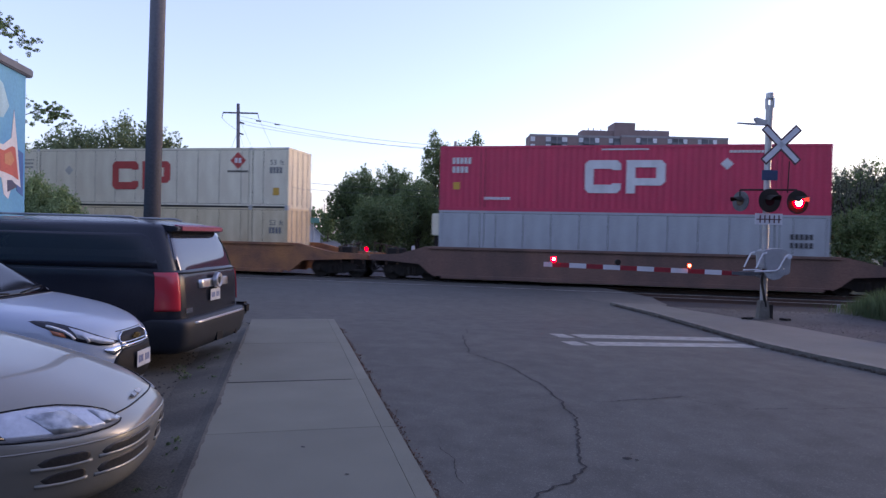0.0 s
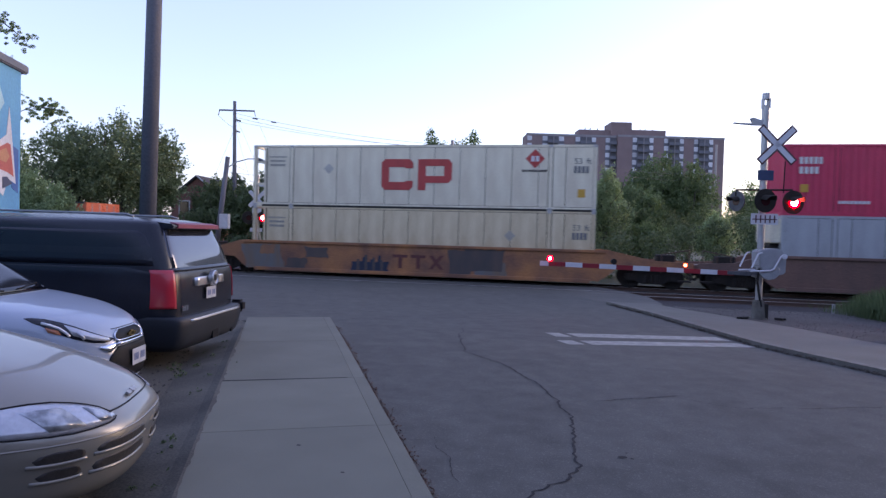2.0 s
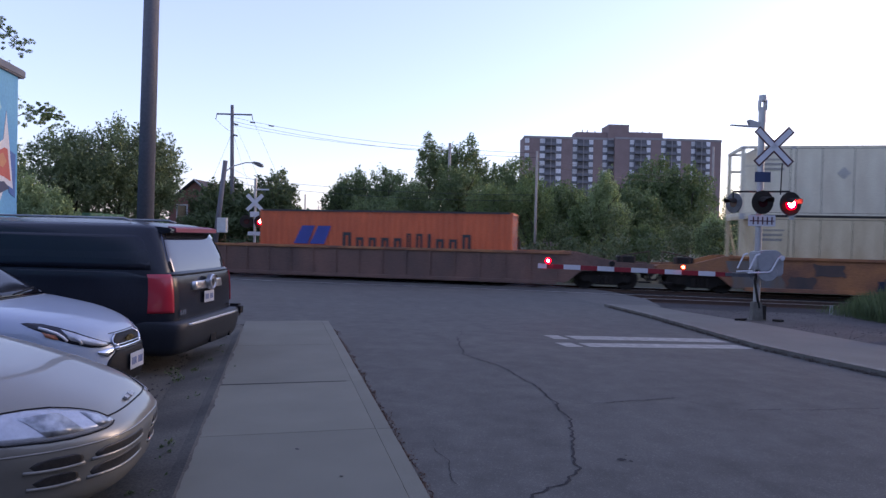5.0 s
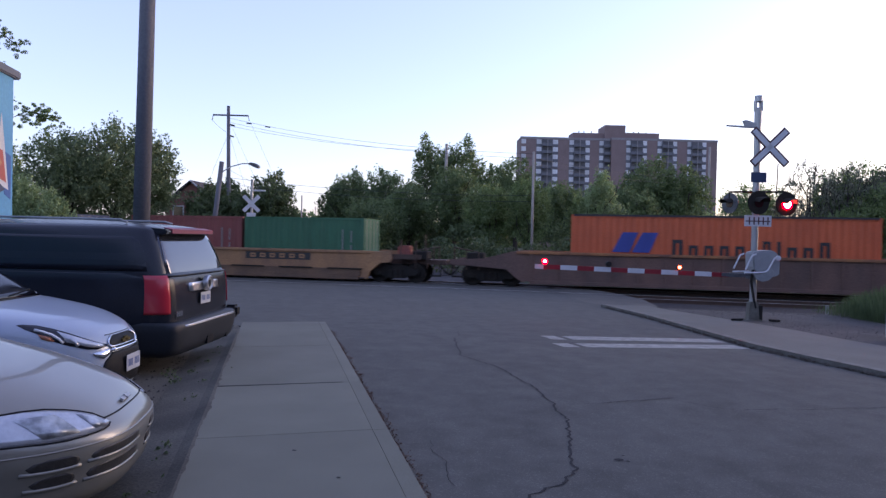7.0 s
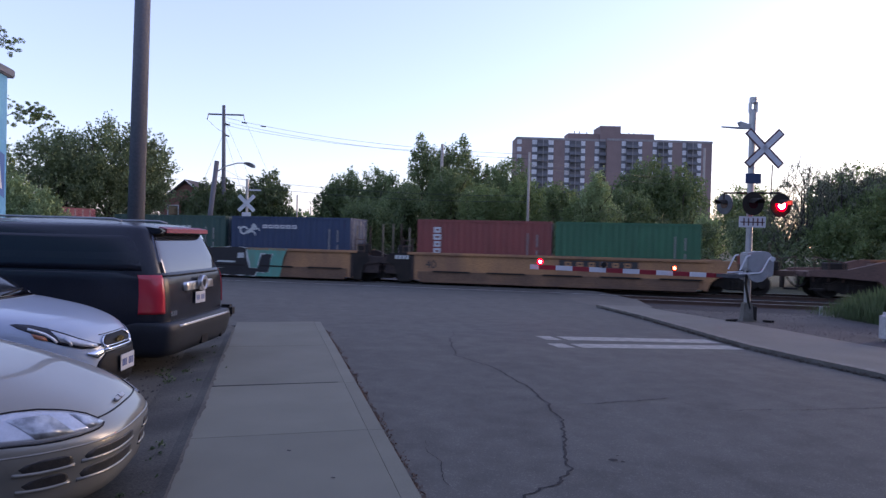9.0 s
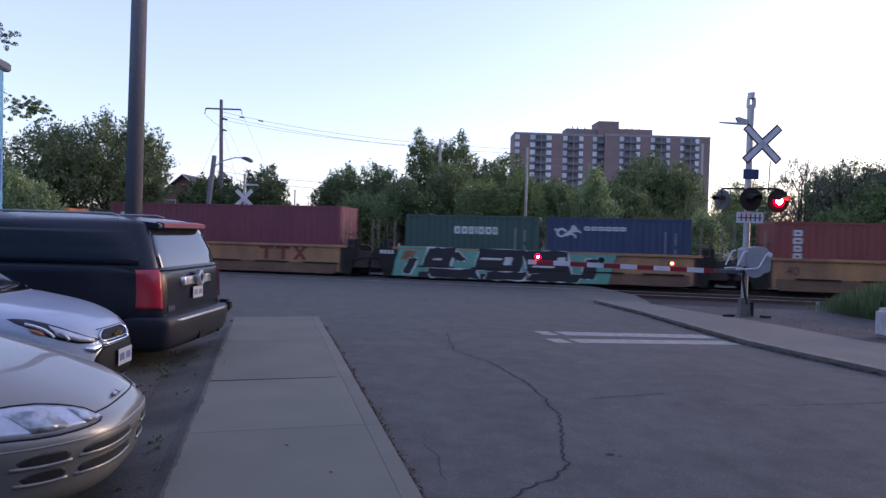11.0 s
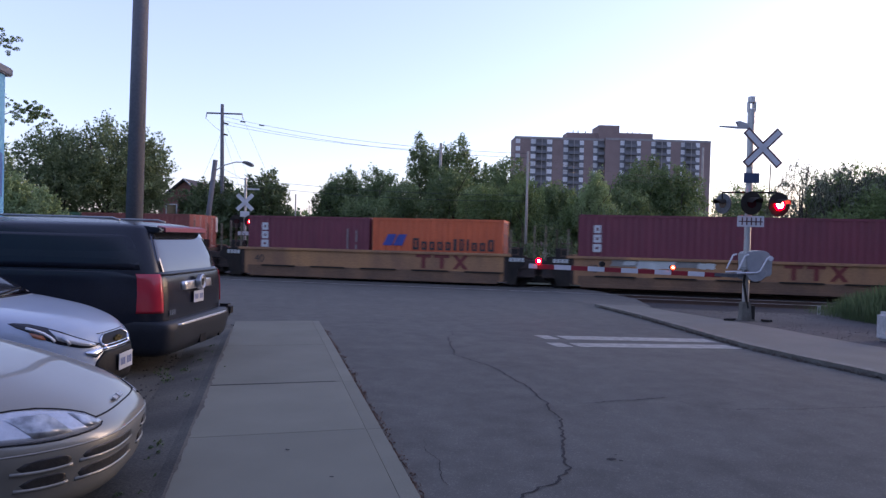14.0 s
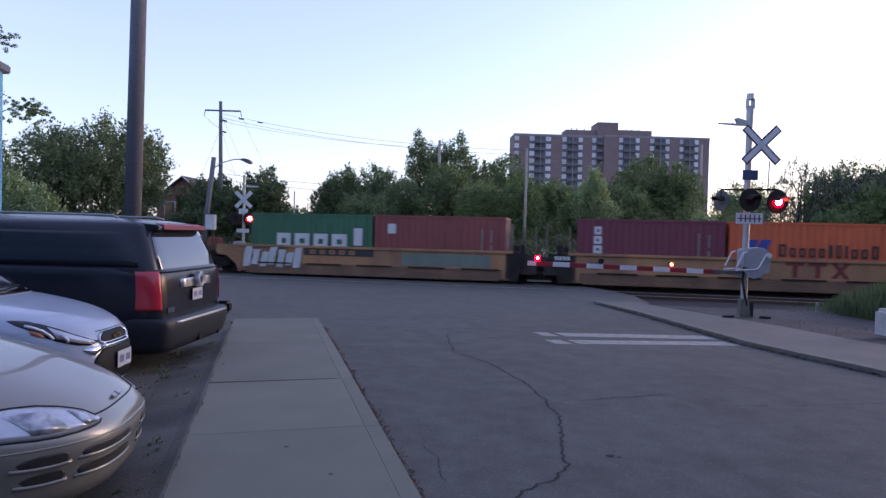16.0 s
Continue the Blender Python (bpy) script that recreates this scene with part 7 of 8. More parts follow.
def sheet(name, grid, material, parent, label="", depth=0.012, way=(1, 0, 0), smooth=True):
    """A thin solid pane through a grid of points, with an edge going back along -way."""
    bm = bmesh.new()
    w = Vector(way) * depth
    f = [[bm.verts.new(p) for p in row] for row in grid]
    b = [[bm.verts.new(Vector(p) - w) for p in row] for row in grid]
    R, C = len(grid), len(grid[0])
    for i in range(R - 1):
        for j in range(C - 1):
            bm.faces.new((f[i][j], f[i][j + 1], f[i + 1][j + 1], f[i + 1][j]))
    rim = [(i, 0) for i in range(R)] + [(R - 1, j) for j in range(1, C)] + [(i, C - 1) for i in range(R - 2, -1, -1)] + [(0, j) for j in range(C - 2, 0, -1)]
    for (i, j), (k, l) in zip(rim, rim[1:] + rim[:1]):
        try:
            bm.faces.new((f[i][j], f[k][l], b[k][l], b[i][j]))
        except ValueError:
            pass
    bmesh.ops.remove_doubles(bm, verts=bm.verts, dist=0.0005)
    return part(name, bm, material, parent, label, smooth)


def face_sheet(shell, name, rows, material, parent, label="", lift=0.008, end=1, n=10, depth=0.014):
    """A pane on a body's front or back: rows of (z, y0, y1)."""
    return sheet(name, [[shell.face(y0 + (y1 - y0) * j / n, z, lift, end) for j in range(n + 1)] for z, y0, y1 in rows], material, parent, label, depth, (end, 0, 0))


def flank_sheet(shell, name, rows, material, parent, label="", lift=0.006, side=-1, n=14, depth=0.014):
    """A pane on a body's side: rows of (z, x0, x1)."""
    return sheet(name, [[shell.flank(x0 + (x1 - x0) * j / n, z, side, lift) for j in range(n + 1)] for z, x0, x1 in rows], material, parent, label, depth, (0, side, 0))


def tube(name, pts, r, material, parent, label="", seg=8):
    """A bent rod through points."""
    bm = bmesh.new()
    pts = [Vector(p) for p in pts]
    rings = []
    for i, p in enumerate(pts):
        d = (pts[min(i + 1, len(pts) - 1)] - pts[max(i - 1, 0)]).normalized()
        q = d.to_track_quat("Z", "Y")
        rings.append([bm.verts.new(p + q @ Vector((r * math.cos(2 * math.pi * k / seg), r * math.sin(2 * math.pi * k / seg), 0))) for k in range(seg)])
    for a, b in zip(rings, rings[1:]):
        for k in range(seg):
            bm.faces.new((a[k], a[(k + 1) % seg], b[(k + 1) % seg], b[k]))
    bm.faces.new(rings[0][::-1])
    bm.faces.new(rings[-1])
    return part(name, bm, material, parent, label, True)


def wheel(parent, x, y, r, width, rim_m):
    w = new("wheel")
    w.parent, w.matrix_basis = parent, pose(x, y, r)
    s = 1 if y > 0 else -1
    bm = bmesh.new()
    prof = [(r * 0.62, -0.5), (r * 0.94, -0.5), (r, -0.36), (r, 0.36), (r * 0.94, 0.5), (r * 0.62, 0.5)]
    n = 32
    rings = [[bm.verts.new((q * math.cos(2 * math.pi * k / n), v * width, q * math.sin(2 * math.pi * k / n))) for k in range(n)] for q, v in prof]
    for a, b in zip(rings, rings[1:] + rings[:1]):
        for k in range(n):
            bm.faces.new((a[k], a[(k + 1) % n], b[(k + 1) % n], b[k]))
    part("tyre", bm, RUBBER, w, smooth=True)
    bm = bmesh.new()
    rod(bm, (0, -s * width * 0.4, 0), (0, s * width * 0.25, 0), r * 0.62, seg=24)
    for k in range(6):
        a = k * math.pi / 3
        rod(bm, (0, s * width * 0.35, 0), (r * 0.58 * math.cos(a), s * width * 0.38, r * 0.58 * math.sin(a)), r * 0.1, r * 0.07, seg=6)
    rod(bm, (0, s * width * 0.2, 0), (0, s * width * 0.42, 0), r * 0.15, seg=12)
    part("rim", bm, rim_m, w)


P_GOLD = mat("gold_car_paint", (0.25, 0.234, 0.198), 0.36, 0.36, second=(0.227, 0.212, 0.18), scale=1.3, fine=400, grain=0.06, bump=0.0, coat=0.7)
P_WHITE = mat("white_car_paint", (0.32, 0.385, 0.475), 0.35, 0.1, second=(0.295, 0.355, 0.44), scale=1.3, fine=300, grain=0.03, bump=0.0, coat=0.6)
SATIN = plain("satin_chrome", (0.62, 0.63, 0.65), 0.3, 1.0)
P_BUMPER = mat("black_bumper_paint", (0.014, 0.017, 0.023), 0.5, second=(0.02, 0.024, 0.031), scale=3, fine=60, grain=0.15, bump=0.0, spec=0.35)
P_BLACK = mat("black_car_paint", (0.013, 0.016, 0.024), 0.26, 0.0, second=(0.017, 0.021, 0.03), scale=2, fine=60, grain=0.15, bump=0.0, spec=0.35)
SIDE_GLASS = mat("tinted_side_glass", (0.01, 0.014, 0.023), 0.24, scale=2, grain=0.05, bump=0.0, spec=0.38)
TRIM = mat("black_car_plastic", (0.012, 0.012, 0.013), 0.6, fine=80, spec=0.2)
BRAKE_RED = plain("brake_lamp_crimson", (0.19, 0.012, 0.042), 0.5, coat=0.0)
TAIL_RED = plain("tail_lamp_red", (0.46, 0.018, 0.036), 0.3, coat=0.5)
# body colour darkened to stand for shade inside the air slots
SLOT = mat("slot_shadow_paint", (0.035, 0.031, 0.028), 0.5, scale=4)
PLATE = mat("plate_white", (0.55, 0.56, 0.58), 0.4, scale=6, grain=0.05)
PLATE_BAR = plain("plate_marks", (0.12, 0.16, 0.3), 0.5)
LAMP_CLEAR = mat("clear_lamp_lens", (0.5, 0.53, 0.57), 0.12, 0.35, second=(0.4, 0.42, 0.46), scale=9, fine=30, grain=0.12, bump=0.04, coat=0.8)
LAMP_BOWL = mat("chrome_bowl", (0.2, 0.215, 0.23), 0.3, 0.5, second=(0.5, 0.52, 0.54), scale=13, grain=0.1, bump=0.0, coat=0.5, spread=0.25)
LAMP_DARK = plain("dark_lamp_glass", (0.012, 0.013, 0.02), 0.15)
LAMP_WHITE = plain("white_light_strip", (0.75, 0.77, 0.8), 0.3)
AMBER = plain("amber_lens", (0.36, 0.13, 0.07), 0.2, coat=0.5)
REAR_GLASS = plain("rear_glass", (0.09, 0.1, 0.125), 0.07, 0.7, 0.3)


def plate(parent, at, w=0.3, h=0.15):
    bm = bmesh.new(); box(bm, -0.008, 0.0, -w / 2, w / 2, -h / 2, h / 2); soften(bm, 0.003, 1)
    p = part("licence_plate", bm, PLATE, parent, "white licence plate", at=at)
    for i in range(7):
        if i != 3:
            bm = bmesh.new(); box(bm, 0.0, 0.003, -w * 0.4 + i * w * 0.118, -w * 0.4 + i * w * 0.118 + w * 0.075, -h * 0.22, h * 0.22)
            part("bar", bm, PLATE_BAR, p)
    return p


def suv():
    """A long black suv; +x is its tail."""
    root = thing("suv", "long black suv parked tail to the pavement, red tail lamps", "car", "parked cars", at=pose(-4.77, 7.78, -0.11, 0, 0, 8.6))
    body = Shell([(0.3, -0.1, -5.5, 0.9, 0.2, 0), (0.38, -0.05, -5.55, 0.96, 0.19, 0), (0.62, -0.03, -5.6, 1.015, 0.18, 0), (0.85, -0.03, -5.6, 1.02, 0.17, 0), (1.12, -0.05, -5.55, 1.01, 0.16, 0), (1.22, -0.1, -5.4, 0.99, 0.16, 0)])
    part("body", body.mesh("body", P_BLACK), P_BLACK, root)
    cab = Shell([(1.1, -0.1, -4.3, 1.0, 0.14, 0), (1.22, -0.12, -4.15, 0.985, 0.14, 0), (1.45, -0.2, -3.75, 0.94, 0.14, 0), (1.66, -0.3, -3.4, 0.87, 0.15, 0), (1.77, -0.38, -3.2, 0.79, 0.18, 0), (1.81, -0.6, -3.0, 0.62, 0.22, 0), (1.83, -0.9, -2.9, 0.5, 0.25, 0)])
    part("cabin", cab.mesh("cabin", P_BLACK, crown=0.03), P_BLACK, root)
    face_sheet(cab, "rear_window", [(1.19, -0.78, 0.8), (1.22, -0.82, 0.84), (1.4, -0.81, 0.83), (1.6, -0.75, 0.77), (1.68, -0.7, 0.72)], REAR_GLASS, root, "rear window mirroring the pale sky", n=16)
    for side in (-1, 1):
        flank_sheet(cab, "side_window", [(1.245, -3.2, -0.3), (1.32, -3.1, -0.32), (1.5, -2.95, -0.38), (1.62, -2.85, -0.46), (1.66, -2.75, -0.56)], SIDE_GLASS, root, "dark tinted side window", side=side, lift=0.002, depth=0.004, n=24)
        # tail lamp: wraps the corner
        grid = []
        for z in (0.74, 0.77, 0.95, 1.15, 1.2):
            grid.append([body.turn(side * a, z, 0.014) for a in (57, 53, 49, 45, 41, 37, 33, 29, 26, 22)])
        sheet("tail_lamp", grid, TAIL_RED, root, "tall red tail lamp", 0.02, (1, 0, 0))
        tube("window_trim", [cab.face(side * 0.82, 1.14, 0.004), cab.face(side * 0.8, 1.4, 0.004), cab.face(side * 0.72, 1.62, 0.006)], 0.008, TRIM, root)
        tube("roof_rail", [(-0.75, side * 0.6, 1.83), (-0.85, side * 0.58, 1.86), (-2.8, side * 0.58, 1.87), (-2.95, side * 0.58, 1.84)], 0.014, GALV, root, seg=8)
        if side > 0:
            bm = bmesh.new(); box(bm, -0.1, 0.1, 0.84, 1.02, 0.5, 0.68); soften(bm, 0.04, 3)
            part("bumper_end", bm, TRIM, root)
    bm = bmesh.new(); prism(bm, [(-0.62, 1.79), (-0.2, 1.75), (-0.19, 1.70), (-0.34, 1.67), (-0.62, 1.74)], -0.7, 0.7); soften(bm, 0.015)
    sp = part("spoiler", bm, P_BLACK, root)
    bm = bmesh.new(); prism(bm, [(-0.3, 1.775), (-0.185, 1.752), (-0.182, 1.7), (-0.21, 1.7)], -0.58, 0.64)
    part("brake_lamp", bm, BRAKE_RED, sp, "red high brake lamp strip")
    # tailgate seam, chrome bar with round badge, plate, lettering bars
    tube("tailgate_seam", [body.face(-0.86 + 1.72 * k / 8, 1.185, 0.012) for k in range(9)], 0.01, TRIM, root)
    bar_ = face_sheet(body, "chrome_bar", [(0.98, -0.4, 0.4), (0.99, -0.41, 0.41), (1.07, -0.41, 0.41), (1.085, -0.4, 0.4)], SATIN, root, "chrome handle bar", lift=0.035, depth=0.05)
    bm = bmesh.new()
    n = 28
    rings = [[bm.verts.new((x, r * math.cos(2 * math.pi * k / n), 1.06 + r * math.sin(2 * math.pi * k / n))) for k in range(n)] for x, r in ((0.0, 0.1), (0.05, 0.1), (0.062, 0.09), (0.062, 0.078), (0.048, 0.07))]
    for p, q in zip(rings, rings[1:]):
        for k in range(n):
            bm.faces.new((p[k], p[(k + 1) % n], q[(k + 1) % n], q[k]))
    badge = part("badge", bm, SATIN, root, "round satin chrome badge ring")
    bm = bmesh.new(); rod(bm, (0.04, 0, 1.06), (0.05, 0, 1.06), 0.074, seg=24)
    part("badge_field", bm, GALV, badge)
    bm = bmesh.new(); prism(bm, [(-0.035, 1.1), (0.035, 1.1), (0.03, 1.04), (0, 1.01), (-0.03, 1.04)], 0.05, 0.056, "x")
    part("badge_shield", bm, TRIM, badge)
    plate(root, pose(0.004, 0, 0.87))
    bm = bmesh.new()
    for i in range(3):
        box(bm, -0.03, -0.018, -0.78 + i * 0.055, -0.74 + i * 0.055, 0.7, 0.76)
    part("model_mark", bm, CHROME, root)
    bump = Shell([(0.22, -0.05, -0.75, 0.9, 0.3, 0), (0.29, 0.04, -0.8, 0.97, 0.26, 0), (0.5, 0.09, -0.8, 1.0, 0.25, 0), (0.6, 0.09, -0.8, 1.0, 0.25, 0), (0.64, 0.06, -0.8, 0.99, 0.26, 0)])
    b = part("bumper", bump.mesh("bumper", P_BUMPER, crown=0.0), P_BUMPER, root)
    face_sheet(bump, "chrome_strip", [(0.578, -0.76, 0.76), (0.582, -0.77, 0.77), (0.6, -0.77, 0.77), (0.604, -0.76, 0.76)], SATIN, b, "chrome step strip", lift=0.012)
    bm = bmesh.new(); box(bm, -0.3, 0.07, -0.09, 0.09, 0.27, 0.38)
    part("tow_hitch", bm, RUBBER, root)
    bm = bmesh.new(); rod(bm, (-0.2, 0.6, 0.3), (0.05, 0.62, 0.29), 0.035, seg=10)
    part("exhaust", bm, TRIM, root)
    bm = bmesh.new(); box(bm, -5.3, -0.2, -0.8, 0.8, 0.24, 0.4)
    part("underbody", bm, TRIM, root)
    for x in (-1.25, -4.55):
        for y in (-0.87, 0.87):
            wheel(root, x, y, 0.4, 0.28, CHROME)


def hatchback():
    """A small white hatchback; +x is its nose."""
    root = thing("hatchback", "small white hatchback parked nose to the pavement", "car", "parked cars", at=pose(-4.09, 5.39, -0.06, 0, 0, 14))
    body = Shell([(0.16, -0.12, -3.6, 0.74, 0.7, 0), (0.24, -0.03, -3.65, 0.8, 0.72, 0), (0.42, 0.0, -3.68, 0.83, 0.72, 0), (0.6, -0.03, -3.68, 0.84, 0.72, 0), (0.72, -0.1, -3.66, 0.84, 0.7, 0), (0.82, -0.22, -3.62, 0.83, 0.66, -0.01),
                  (0.92, -0.46, -3.6, 0.8, 0.6, -0.03), (1.0, -0.85, -3.55, 0.74, 0.5, -0.04)])
    part("body", body.mesh("body", P_WHITE, crown=0.06), P_WHITE, root)
    cab = Shell([(0.95, -1.06, -3.6, 0.77, 0.28, -0.02), (1.02, -1.16, -3.58, 0.76, 0.28, 0), (1.25, -1.56, -3.5, 0.69, 0.27, 0), (1.42, -1.86, -3.4, 0.62, 0.27, 0), (1.49, -2.1, -3.25, 0.55, 0.3, 0), (1.52, -2.35, -3.1, 0.45, 0.35, 0)])
    part("cabin", cab.mesh("cabin", P_WHITE), P_WHITE, root)
    face_sheet(cab, "windscreen", [(1.0, -0.6, 0.6), (1.05, -0.64, 0.64), (1.25, -0.58, 0.58), (1.38, -0.52, 0.52), (1.42, -0.48, 0.48)], GLASS_DARK, root, "dark windscreen", n=16)
    for side in (-1, 1):
        flank_sheet(cab, "side_window", [(1.03, -3.1, -1.3), (1.12, -3.05, -1.42), (1.3, -2.95, -1.68), (1.4, -2.85, -1.9)], GLASS_DARK, root, "dark side window", side=side)
        tube("wiper", [cab.face(side * 0.1, 1.03, 0.02), cab.face(side * 0.5, 1.06, 0.02)], 0.008, TRIM, root)
        # long head lamp swept up round the corner
        rows = [(0.28, 0.64, 0.65), (0.33, 0.625, 0.665), (0.38, 0.62, 0.69), (0.45, 0.63, 0.735), (0.5, 0.65, 0.78), (0.55, 0.675, 0.83), (0.59, 0.71, 0.865), (0.63, 0.78, 0.875), (0.655, 0.83, 0.87)]
        grid = [[body.face(side * y, lo + (hi - lo) * f, 0.01) for y, lo, hi in rows] for f in (0, 0.3, 0.7, 1)]
        lamp = sheet("head_lamp", grid, LAMP_DARK, root, "swept dark head lamp", 0.02)
        grid = [[body.face(side * y, lo + (hi - lo) * f, 0.016) for y, lo, hi in rows[1:6]] for f in (0.2, 0.5, 0.85)]
        sheet("reflector", grid, LAMP_CLEAR, lamp, "", 0.006)
        tube("reflector", [body.face(side * y, z, 0.016) for y, z in ((0.525, 0.735), (0.512, 0.7), (0.505, 0.665))], 0.014, LAMP_CLEAR, lamp)
        tube("light_strip", [body.face(side * y, z, 0.014) for y, z in ((0.632, 0.828), (0.612, 0.805), (0.59, 0.775), (0.575, 0.735), (0.568, 0.7))], 0.011, LAMP_WHITE, lamp, "white running-light strip")
        grid = [[body.face(side * y, z + dz, 0.014) for y, dz in ((0.6, 0.0), (0.62, 0.012), (0.64, 0.03))] for z in (0.715, 0.74, 0.757)]
        sheet("turn_lens", grid, AMBER, lamp, "amber turn lens", 0.004)
        # bright bumper wing under the lamp
        grid = [[body.face(side * y, z0 + (z1 - z0) * f, 0.016) for y, z0, z1 in ((0.24, 0.588, 0.612), (0.3, 0.56, 0.606), (0.36, 0.53, 0.6), (0.42, 0.57, 0.59))] for f in (0, 0.5, 1)]
        sheet("chrome_wing", grid, CHROME, root, "chrome wing under the head lamp", 0.012)
        tube("chrome_trim", [body.face(side * y, z, 0.012) for y, z in ((0.2, 0.602), (0.27, 0.635), (0.25, 0.675), (0.18, 0.71))], 0.011, CHROME, root)
    face_sheet(body, "upper_grille", [(0.605, -0.2, 0.2), (0.64, -0.26, 0.26), (0.67, -0.25, 0.25), (0.71, -0.17, 0.17)], TRIM, root, "black upper grille", n=12)
    for z, r in ((0.594, 0.014), (0.622, 0.006)):
        tube("chrome_trim", [body.face(-0.26 + 0.52 * k / 10, z, 0.014) for k in range(11)], r, CHROME, root)
    face_sheet(body, "lower_grille", [(0.26, -0.36, 0.36), (0.3, -0.4, 0.4), (0.34, -0.4, 0.4), (0.38, -0.39, 0.39), (0.42, -0.38, 0.38), (0.46, -0.36, 0.36), (0.5, -0.34, 0.34), (0.54, -0.29, 0.29), (0.572, -0.25, 0.25)], TRIM, root, "black lower grille", n=24, lift=0.012)
    bm = bmesh.new()
    m = Matrix.Translation(body.face(0.0, 0.655, 0.02))
    box(bm, -0.01, 0.008, -0.075, 0.075, -0.014, 0.014, m); box(bm, -0.01, 0.008, -0.03, 0.03, -0.03, 0.03, m)
    part("badge", bm, plain("gold_badge", (0.5, 0.36, 0.14), 0.25, 1.0), root, "gold badge")
    plate(root, pose(0.035, 0.02, 0.445), 0.28)
    tube("bonnet_seam", [body.face(-0.24 + 0.48 * k / 12, 0.722, 0.002) for k in range(13)], 0.004, TRIM, root)
    for x in (-0.75, -3.05):
        for y in (-0.74, 0.74):
            wheel(root, x, y, 0.3, 0.19, ALU)


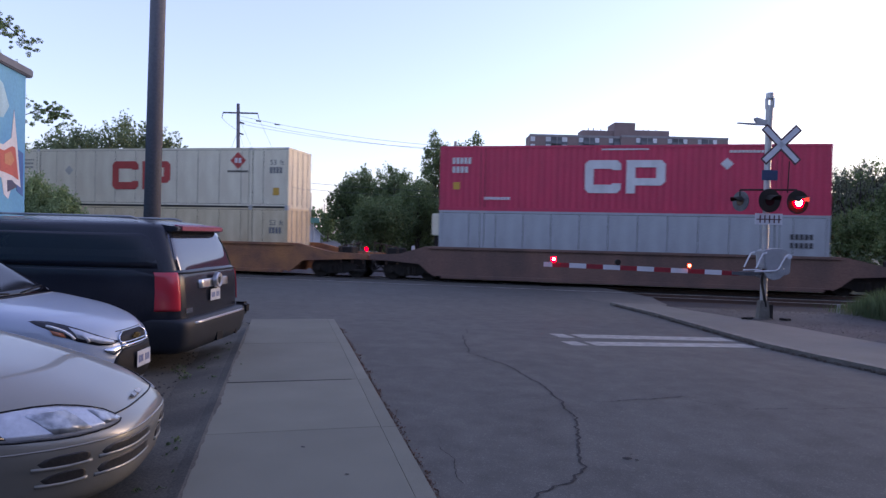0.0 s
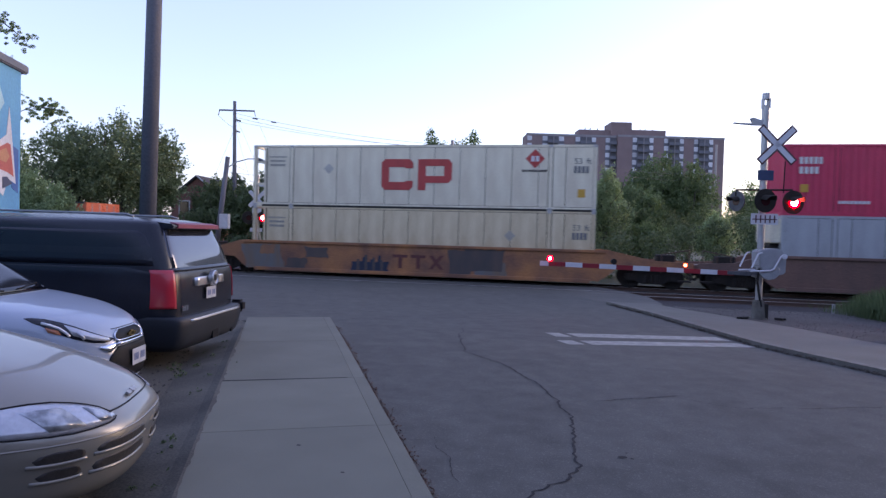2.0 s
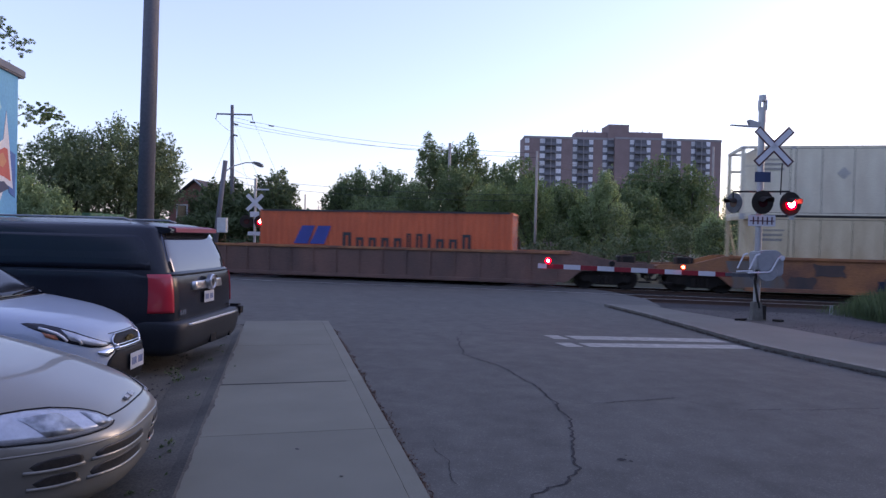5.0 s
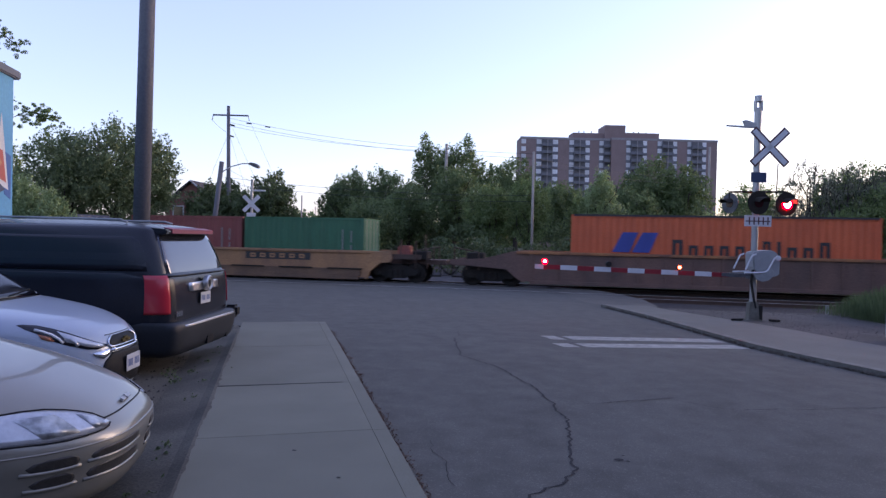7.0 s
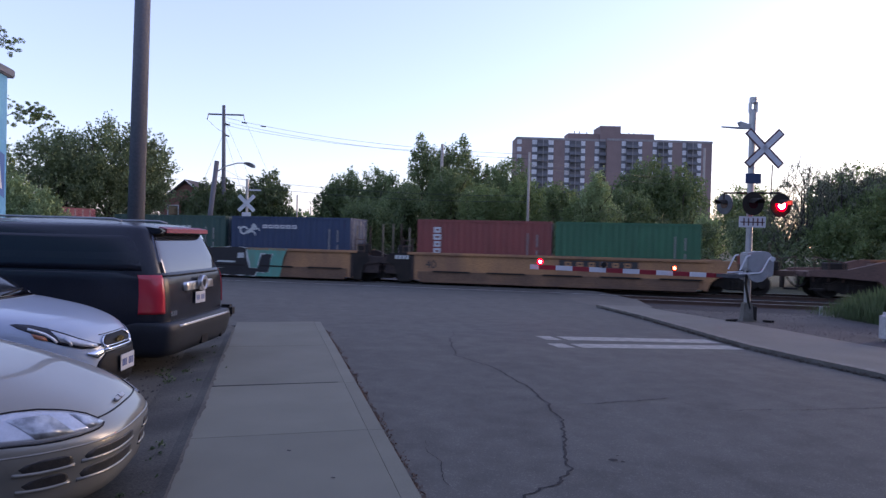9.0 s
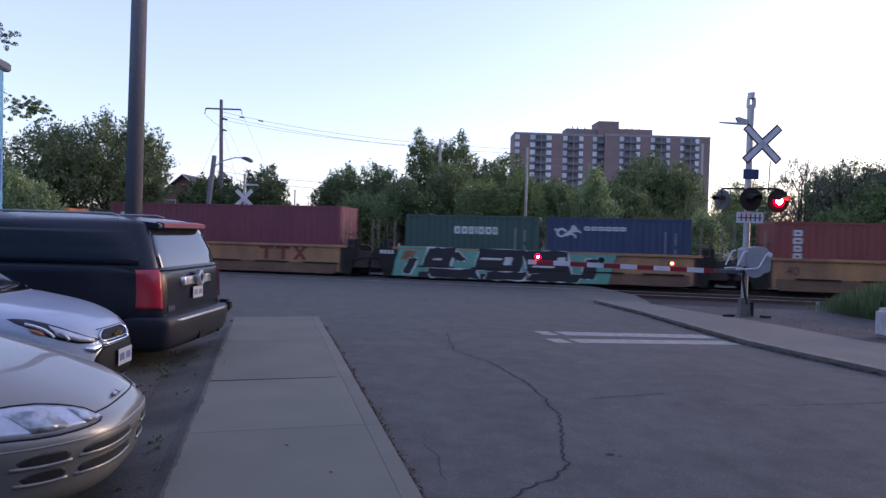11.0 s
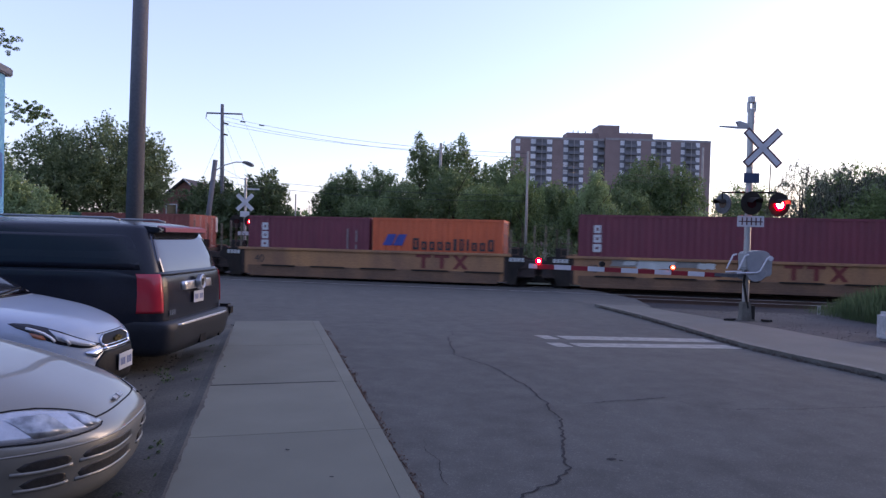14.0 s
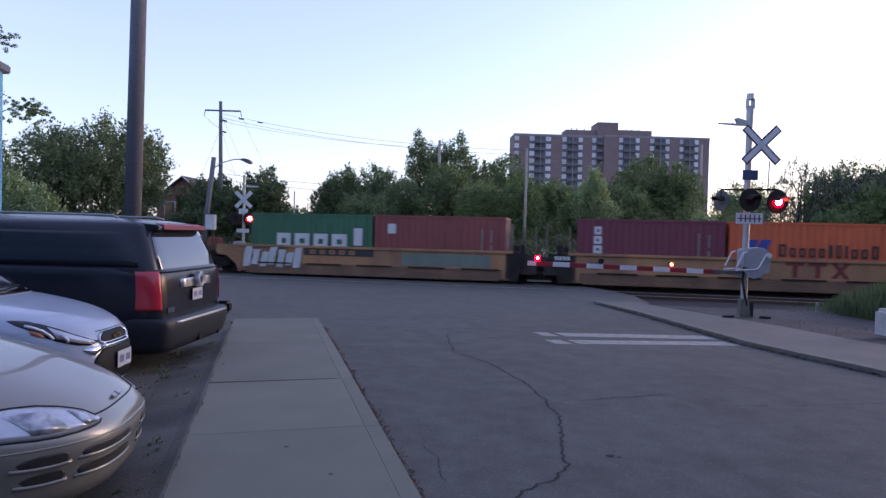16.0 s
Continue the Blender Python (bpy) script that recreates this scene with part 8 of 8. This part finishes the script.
def sedan():
    """A gold sedan with a low rounded nose; +x is its nose."""
    root = thing("sedan", "gold sedan with rounded nose, parked at the pavement edge", "car", "parked cars", at=pose(-2.64, 3.6, -0.06, 0, 0, 22))
    E = 0.62
    body = Shell([(0.13, -0.2, -5.0, 0.84, E, 0), (0.17, -0.08, -5.05, 0.88, E, 0), (0.24, -0.02, -5.1, 0.91, E, 0), (0.36, 0.0, -5.1, 0.93, E, 0), (0.46, 0.02, -5.1, 0.94, E, 0), (0.53, 0.0, -5.1, 0.94, E, 0), (0.59, -0.06, -5.08, 0.935, E, 0), (0.67, -0.17, -5.06, 0.925, E, 0),
                  (0.76, -0.34, -5.04, 0.9, E, -0.01), (0.865, -0.62, -5.0, 0.86, E, -0.015), (0.965, -1.0, -4.95, 0.78, 0.5, -0.02)])
    part("body", body.mesh("body", P_GOLD, n=128, crown=0.07), P_GOLD, root)
    cab = Shell([(0.95, -1.5, -4.4, 0.78, 0.3, 0), (1.05, -1.7, -4.25, 0.75, 0.3, 0), (1.25, -2.2, -3.85, 0.64, 0.3, 0), (1.36, -2.5, -3.6, 0.55, 0.32, 0), (1.4, -2.8, -3.4, 0.42, 0.36, 0)])
    part("cabin", cab.mesh("cabin", P_GOLD), P_GOLD, root)
    face_sheet(cab, "windscreen", [(0.93, -0.62, 0.62), (0.98, -0.64, 0.64), (1.2, -0.55, 0.55), (1.3, -0.5, 0.5)], GLASS_DARK, root, "dark windscreen", n=16)
    for side in (-1, 1):
        flank_sheet(cab, "side_window", [(0.98, -3.9, -2.0), (1.1, -3.8, -2.15), (1.27, -3.6, -2.45)], GLASS_DARK, root, "dark side window", side=side)
        # almond head lamp
        rows = [(0.36, 0.577, 0.592), (0.39, 0.566, 0.63), (0.43, 0.56, 0.655), (0.47, 0.557, 0.675), (0.53, 0.553, 0.697), (0.6, 0.55, 0.705), (0.66, 0.552, 0.702), (0.74, 0.56, 0.69), (0.82, 0.575, 0.67), (0.88, 0.592, 0.645)]
        grid = [[body.face(side * y, lo + (hi - lo) * g, 0.006) for y, lo, hi in rows] for g in (0, 0.25, 0.5, 0.75, 1)]
        lamp = sheet("head_lamp", grid, LAMP_CLEAR, root, "hazy almond-shaped head lamp", 0.02)
        # two reflector bowls and a dark outer corner behind the hazy lens
        for a, b, m in ((1, 4, LAMP_BOWL), (4, 7, LAMP_BOWL), (7, 10, LAMP_DARK)):
            grid = [[body.face(side * (y + 0.006 * (1 - 2 * (k / (b - a - 1)))), lo + (hi - lo) * g, 0.011) for k, (y, lo, hi) in enumerate(rows[a:b])] for g in (0.14, 0.35, 0.62, 0.82)]
            sheet("reflector" if m is LAMP_BOWL else "turn_lens", grid, m, lamp, "", 0.004)
        tube("lamp_seam", [body.face(side * y, hi + 0.004, 0.004) for y, lo, hi in rows], 0.005, TRIM, root)
        tube("lamp_seam", [body.face(side * y, lo - 0.003, 0.004) for y, lo, hi in rows], 0.005, TRIM, root)
        # two air slots each side of the middle, flat panes painted as shaded hollows
        for z0, z1, y0, y1 in ((0.408, 0.468, 0.12, 0.53), (0.308, 0.378, 0.09, 0.53), (0.4, 0.468, 0.575, 0.71), (0.308, 0.376, 0.575, 0.69)):
            rows = [(z0, y0 + 0.03, y1 - 0.04), (z0 + 0.012, y0 + 0.008, y1 - 0.012), ((z0 + z1) / 2, y0, y1), (z1 - 0.012, y0 + 0.008, y1 - 0.014), (z1, y0 + 0.03, y1 - 0.05)]
            face_sheet(body, "air_slot", [(z, side * a, side * b) for z, a, b in rows], SLOT, root, "air slot with its shade painted dark", lift=0.004)
            tube("slot_lip", [body.face(side * (y0 - 0.01 + (y1 - y0 + 0.02) * k / 8), z0 + 0.006 - 0.006 * math.sin(math.pi * k / 8), 0.0) for k in range(9)], 0.011, P_GOLD, root, seg=12)
    seam = [body.face(-0.37 + 0.74 * k / 24, 0.6, 0.002) for k in range(25)]
    tube("bonnet_seam", seam, 0.005, TRIM, root)
    tube("bumper_crease", [body.face(-0.9 + 1.8 * k / 24, 0.5, 0.0) for k in range(25)], 0.006, P_GOLD, root)
    bm = bmesh.new()
    m = Matrix.Translation(body.face(0.0, 0.632, 0.02)) @ Matrix.Rotation(radians(-55), 4, "Y")
    box(bm, -0.006, 0.006, -0.08, 0.08, -0.012, 0.012, m)
    rod(bm, m @ Vector((-0.004, 0, 0)), m @ Vector((0.012, 0, 0)), 0.018, seg=14)
    part("badge", bm, ALU, root, "winged dull badge")
    for x in (-0.95, -3.85):
        for y in (-0.8, 0.8):
            wheel(root, x, y, 0.32, 0.2, ALU)


suv()
hatchback()
sedan()


# ---- what moves ----
def motions():
    rows = [i * 1.0 for i in range(17)]
    for ob in MOVERS:
        home = ob.matrix_basis.copy()
        walk(ob, [(t, Matrix.Translation((run(t), 0, 0)) @ home) for t in rows])
    # wheels roll without slipping; turns under a right angle from row to row
    n = 214
    for ob, dx in AXLES:
        walk(ob, [(16.0 * i / n, pose(dx, 0, 0.46, 0, math.degrees(run(16.0 * i / n) / 0.46), 0)) for i in range(n + 1)])
    # the flashing lamps: a lit disc comes forward through its lens and goes back
    for ob, phase, lit, dark in LAMPS:
        rows, k = [], 0
        switch = [0.15 + FLASH * i for i in range(33)]
        state = 1
        here = lit if phase == 1 else dark
        rows.append((0.0, pose(*here)))
        for s in switch:
            if s > 15.9:
                break
            rows.append((s - 0.034, pose(*here)))
            state = 1 - state
            here = lit if phase == state else dark
            rows.append((s + 0.034, pose(*here)))
        rows.append((16.0, pose(*here)))
        walk(ob, rows)


motions()
